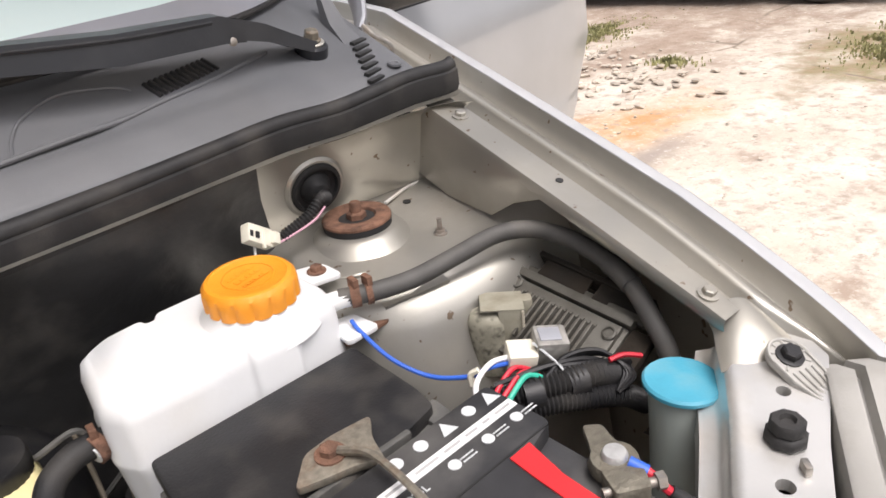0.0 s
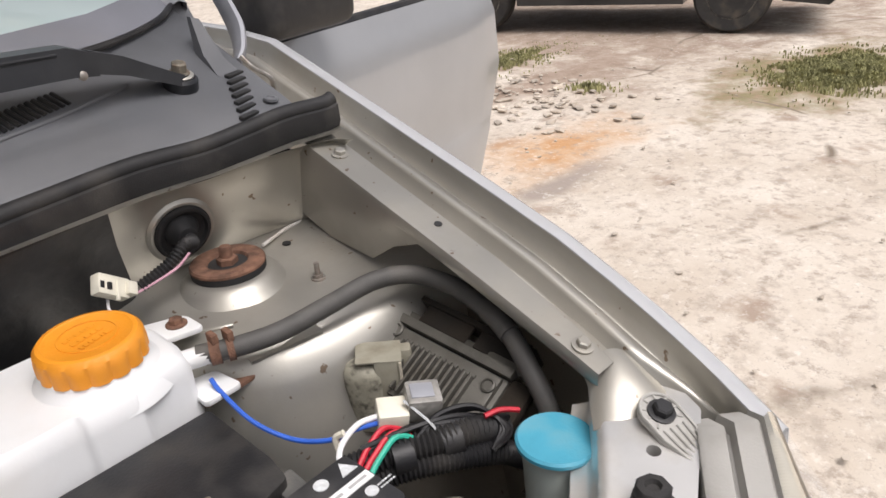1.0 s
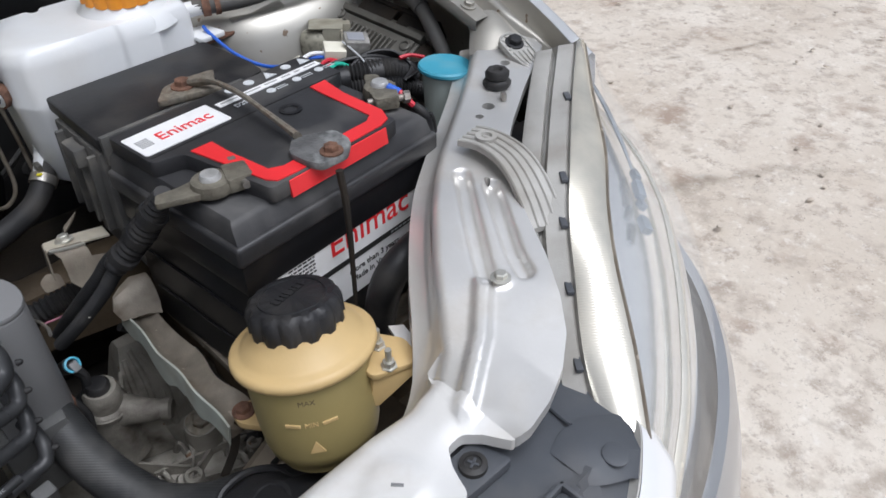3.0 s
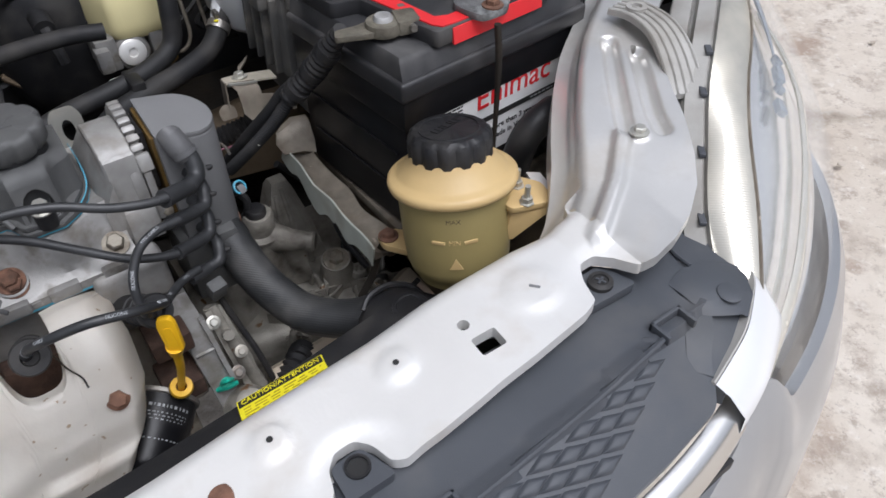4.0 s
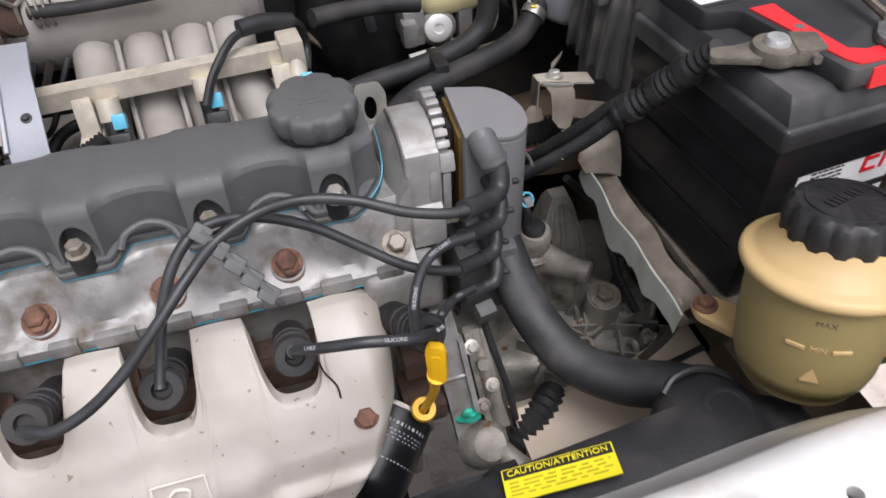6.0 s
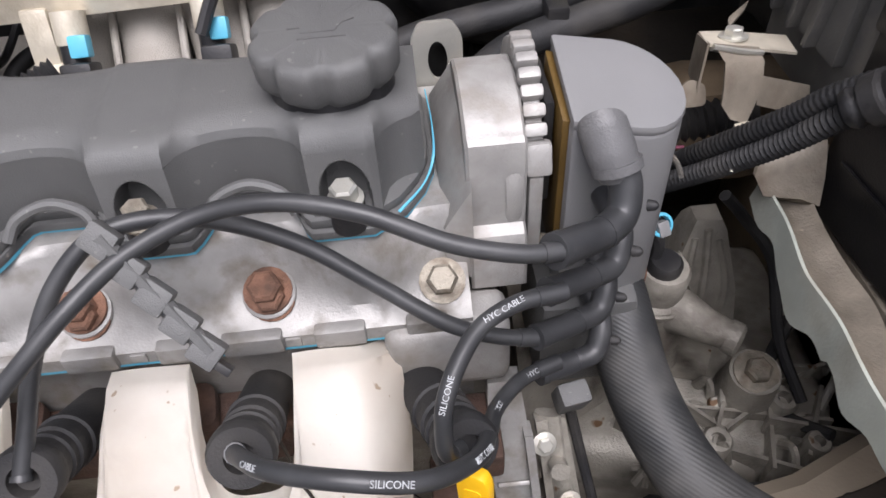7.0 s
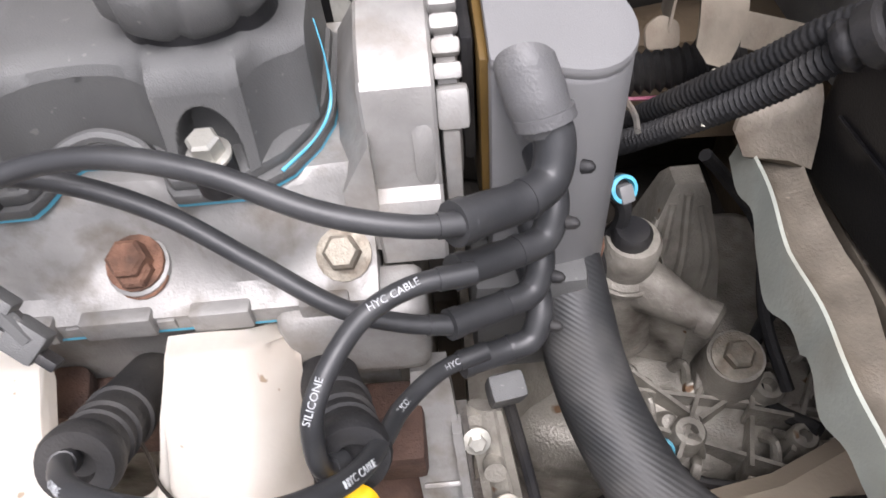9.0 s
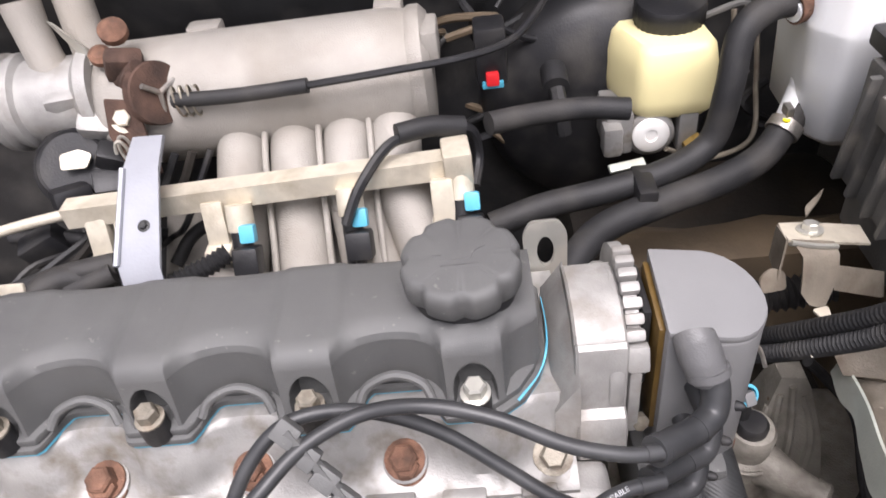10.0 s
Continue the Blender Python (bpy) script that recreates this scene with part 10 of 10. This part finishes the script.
part("conduit", tube([(0.118, 0.430, 0.850), (0.095, 0.430, 0.846), (0.08, 0.431, 0.843), (0.05, 0.435, 0.838), (0.02, 0.44, 0.83)], 0.0118, 14, 12, ridges=0.0058, amp=0.0016), RUBBER, cp)
part("pink_lead", tube([(0.070, 0.419, 0.832), (0.056, 0.417, 0.834), (0.040, 0.418, 0.835)], 0.0012, 6, 4), material("pink_wire", (0.30, 0.09, 0.14), 0.5), cp)

# ---- floor of the bay and dark depths ----
bay = thing("bay_floor", "dark grimy subframe and splash shield under the engine", "subframe", kind="structure")
part("rail", join(span(0.20, 0.30, -0.02, 0.75, 0.55, 0.70, 0.02), span(0.30, 0.6, 0.2, 0.52, 0.58, 0.66, 0.02)), GRIME, bay)
part("crossmember", join(span(-0.9, 0.6, 0.45, 0.78, 0.40, 0.60, 0.03), span(-0.05, 0.26, 0.58, 0.74, 0.60, 0.76, 0.03)), UNDERDARK, bay)
part("longeron", loft([[(x, 0.53 + 0.01 * math.sin(k), 0.70), (x, 0.60, 0.70), (x, 0.60 + 0.006 * math.sin(2 * k), 0.775), (x, 0.57, 0.792 + 0.006 * math.cos(k)), (x, 0.535, 0.785)] for k, x in enumerate(np.linspace(-0.02, 0.30, 9))]), GRIME, bay, angle=60)
part("lower_rail", loft([[(x, 0.095, 0.60), (x, 0.115, 0.655), (x, 0.130, 0.664), (x, y - 0.012, 0.668), (x, y, 0.658), (x, y + 0.002, 0.59)] for x, y in ((-0.02, 0.240), (0.06, 0.244), (0.13, 0.256), (0.19, 0.280), (0.30, 0.300))]), BEIGE, bay, "dusty beige lower rail", angle=40)
part("undertray", span(-0.95, -0.12, -0.15, 0.8, 0.30, 0.32, 0.0), UNDERDARK, bay)
part("far_wall", span(-0.97, -0.93, -0.15, 0.8, 0.3, 1.0, 0.01), BAY, bay)


# ---- yard ----
def build_other_car():
    t = thing("parked_car", "dark parked car with alloy wheel across the yard", "car")
    c = Vector((7.25, 3.45, 0))
    u = Vector((-0.35, 0.94, 0)).normalized()     # along the car
    n_ = Vector((u.y, -u.x, 0))
    n_ = -n_ if n_.x > 0 else n_
    for s in (0.0, 2.65):
        p = c + u * s
        wh = part("wheel", lathe([(0.24, -0.10), (0.34, -0.11), (0.365, -0.08), (0.37, 0.0), (0.365, 0.08), (0.34, 0.11), (0.24, 0.10)], p + Vector((0, 0, 0.365)), n_, 40), TYRE, t, "dusty tyre")
        part("rim", lathe([(0.24, -0.05), (0.245, 0.10), (0.225, 0.10), (0.21, 0.04), (0.0, 0.03)], p + Vector((0, 0, 0.365)), n_, 32), DARKALU, wh)
        for k in range(5):
            a = 2 * math.pi * k / 5
            q = box((0.12, 0, 0.055), (0.20, 0.055, 0.035), 0.01)
            q.transform(Matrix.Translation(p + Vector((0, 0, 0.365))) @ basis(n_) @ pose(0, 0, 0, 0, 0, math.degrees(a)))
            part("spoke", q, ALU, wh)
    rings = []
    for s, z0, z1 in ((-0.95, 0.35, 0.8), (-0.85, 0.26, 0.95), (-0.45, 0.30, 1.05), (-0.42, 0.60, 1.05), (0, 0.78, 1.06), (0.42, 0.60, 1.06), (0.45, 0.28, 1.06), (2.2, 0.28, 1.1), (2.23, 0.6, 1.1), (2.65, 0.78, 1.1), (3.07, 0.6, 1.1), (3.1, 0.3, 1.1), (3.6, 0.35, 1.0)):
        b = c + u * s + n_ * 0.13
        rings.append([b + Vector((0, 0, z0)), b + n_ * 0.03 + Vector((0, 0, (z0 + z1) / 2)), b - n_ * 0.06 + Vector((0, 0, z1)), b - n_ * 1.7 + Vector((0, 0, z1)), b - n_ * 1.75 + Vector((0, 0, z0))])
    part("body", loft(rings), DARKCAR, t, angle=40)
    return t


build_other_car()


def grass_patch(cx, cy, rx, ry, count, label, seed, hmax=0.13):
    rng = random.Random(seed)
    bm = bmesh.new()
    for _ in range(count):
        a, r = rng.uniform(0, 6.283), abs(rng.gauss(0, 0.55))
        x, y = cx + rx * r * math.cos(a), cy + ry * r * math.sin(a)
        if noise.noise(Vector((x * 5, y * 5, seed))) < -0.45 + 0.35 * r:
            continue
        h = rng.uniform(0.3, 1.0) * hmax * max(0.25, 1.0 - 0.6 * r)
        d = rng.uniform(0, 6.283)
        lean = rng.uniform(0.1, 0.7) * h
        w_ = rng.uniform(0.004, 0.009)
        sx, sy = -math.sin(d) * w_, math.cos(d) * w_
        v = [bm.verts.new(q) for q in ((x - sx, y - sy, -0.02), (x + sx, y + sy, -0.02), (x + lean * 0.5 * math.cos(d) + sx * 0.7, y + lean * 0.5 * math.sin(d) + sy * 0.7, h * 0.65), (x + lean * 0.5 * math.cos(d) - sx * 0.7, y + lean * 0.5 * math.sin(d) - sy * 0.7, h * 0.65), (x + lean * math.cos(d), y + lean * math.sin(d), h))]
        bm.faces.new((v[0], v[1], v[2], v[3]))
        bm.faces.new((v[3], v[2], v[4]))
    whole("grass", bm, GRASS, label, "grass", kind="stuff")


grass_patch(6.1, 1.95, 0.80, 0.50, 16000, "low clump of green and dry weeds in the yard", 1, 0.045)
grass_patch(5.2, 4.6, 0.9, 0.35, 4500, "thin low weeds along the yard edge", 7, 0.025)
grass_patch(5.3, 6.2, 0.5, 0.45, 900, "thin green weeds by the door", 2, 0.07)
grass_patch(4.7, 3.3, 0.25, 0.25, 350, "thin tufts of weeds in the yard", 3, 0.06)


def rubble():
    rng = random.Random(5)
    bms = []
    for _ in range(420):
        if rng.random() < 0.4:
            x, y = rng.gauss(4.2, 0.4), rng.gauss(3.6, 0.45)
            s = rng.uniform(0.01, 0.042)
        else:
            x, y = rng.uniform(1.0, 7.0), rng.uniform(0.2, 4.2)
            s = rng.uniform(0.004, 0.014)
        b = bmesh.new()
        bmesh.ops.create_icosphere(b, subdivisions=1, radius=s)
        for v in b.verts:
            v.co *= 1 + 0.55 * noise.noise(v.co * (0.9 / s) + Vector((x * 7, y * 7, 0)))
        b.transform(pose(x, y, s * 0.12, 0, 0, rng.uniform(0, 360)) @ Matrix.Diagonal((1.25, 0.9, 0.42, 1)))
        bms.append(b)
    whole("stones", join(*bms), material("pale_stone", (0.50, 0.44, 0.37), 0.9, 0, 0.35, 3, 0.5, 120, dirt=(0.30, 0.24, 0.18), dirt_amount=0.6, dirt_scale=6), "scattered pale stones and rubble on the yard", "stones", kind="stuff", angle=20)


rubble()
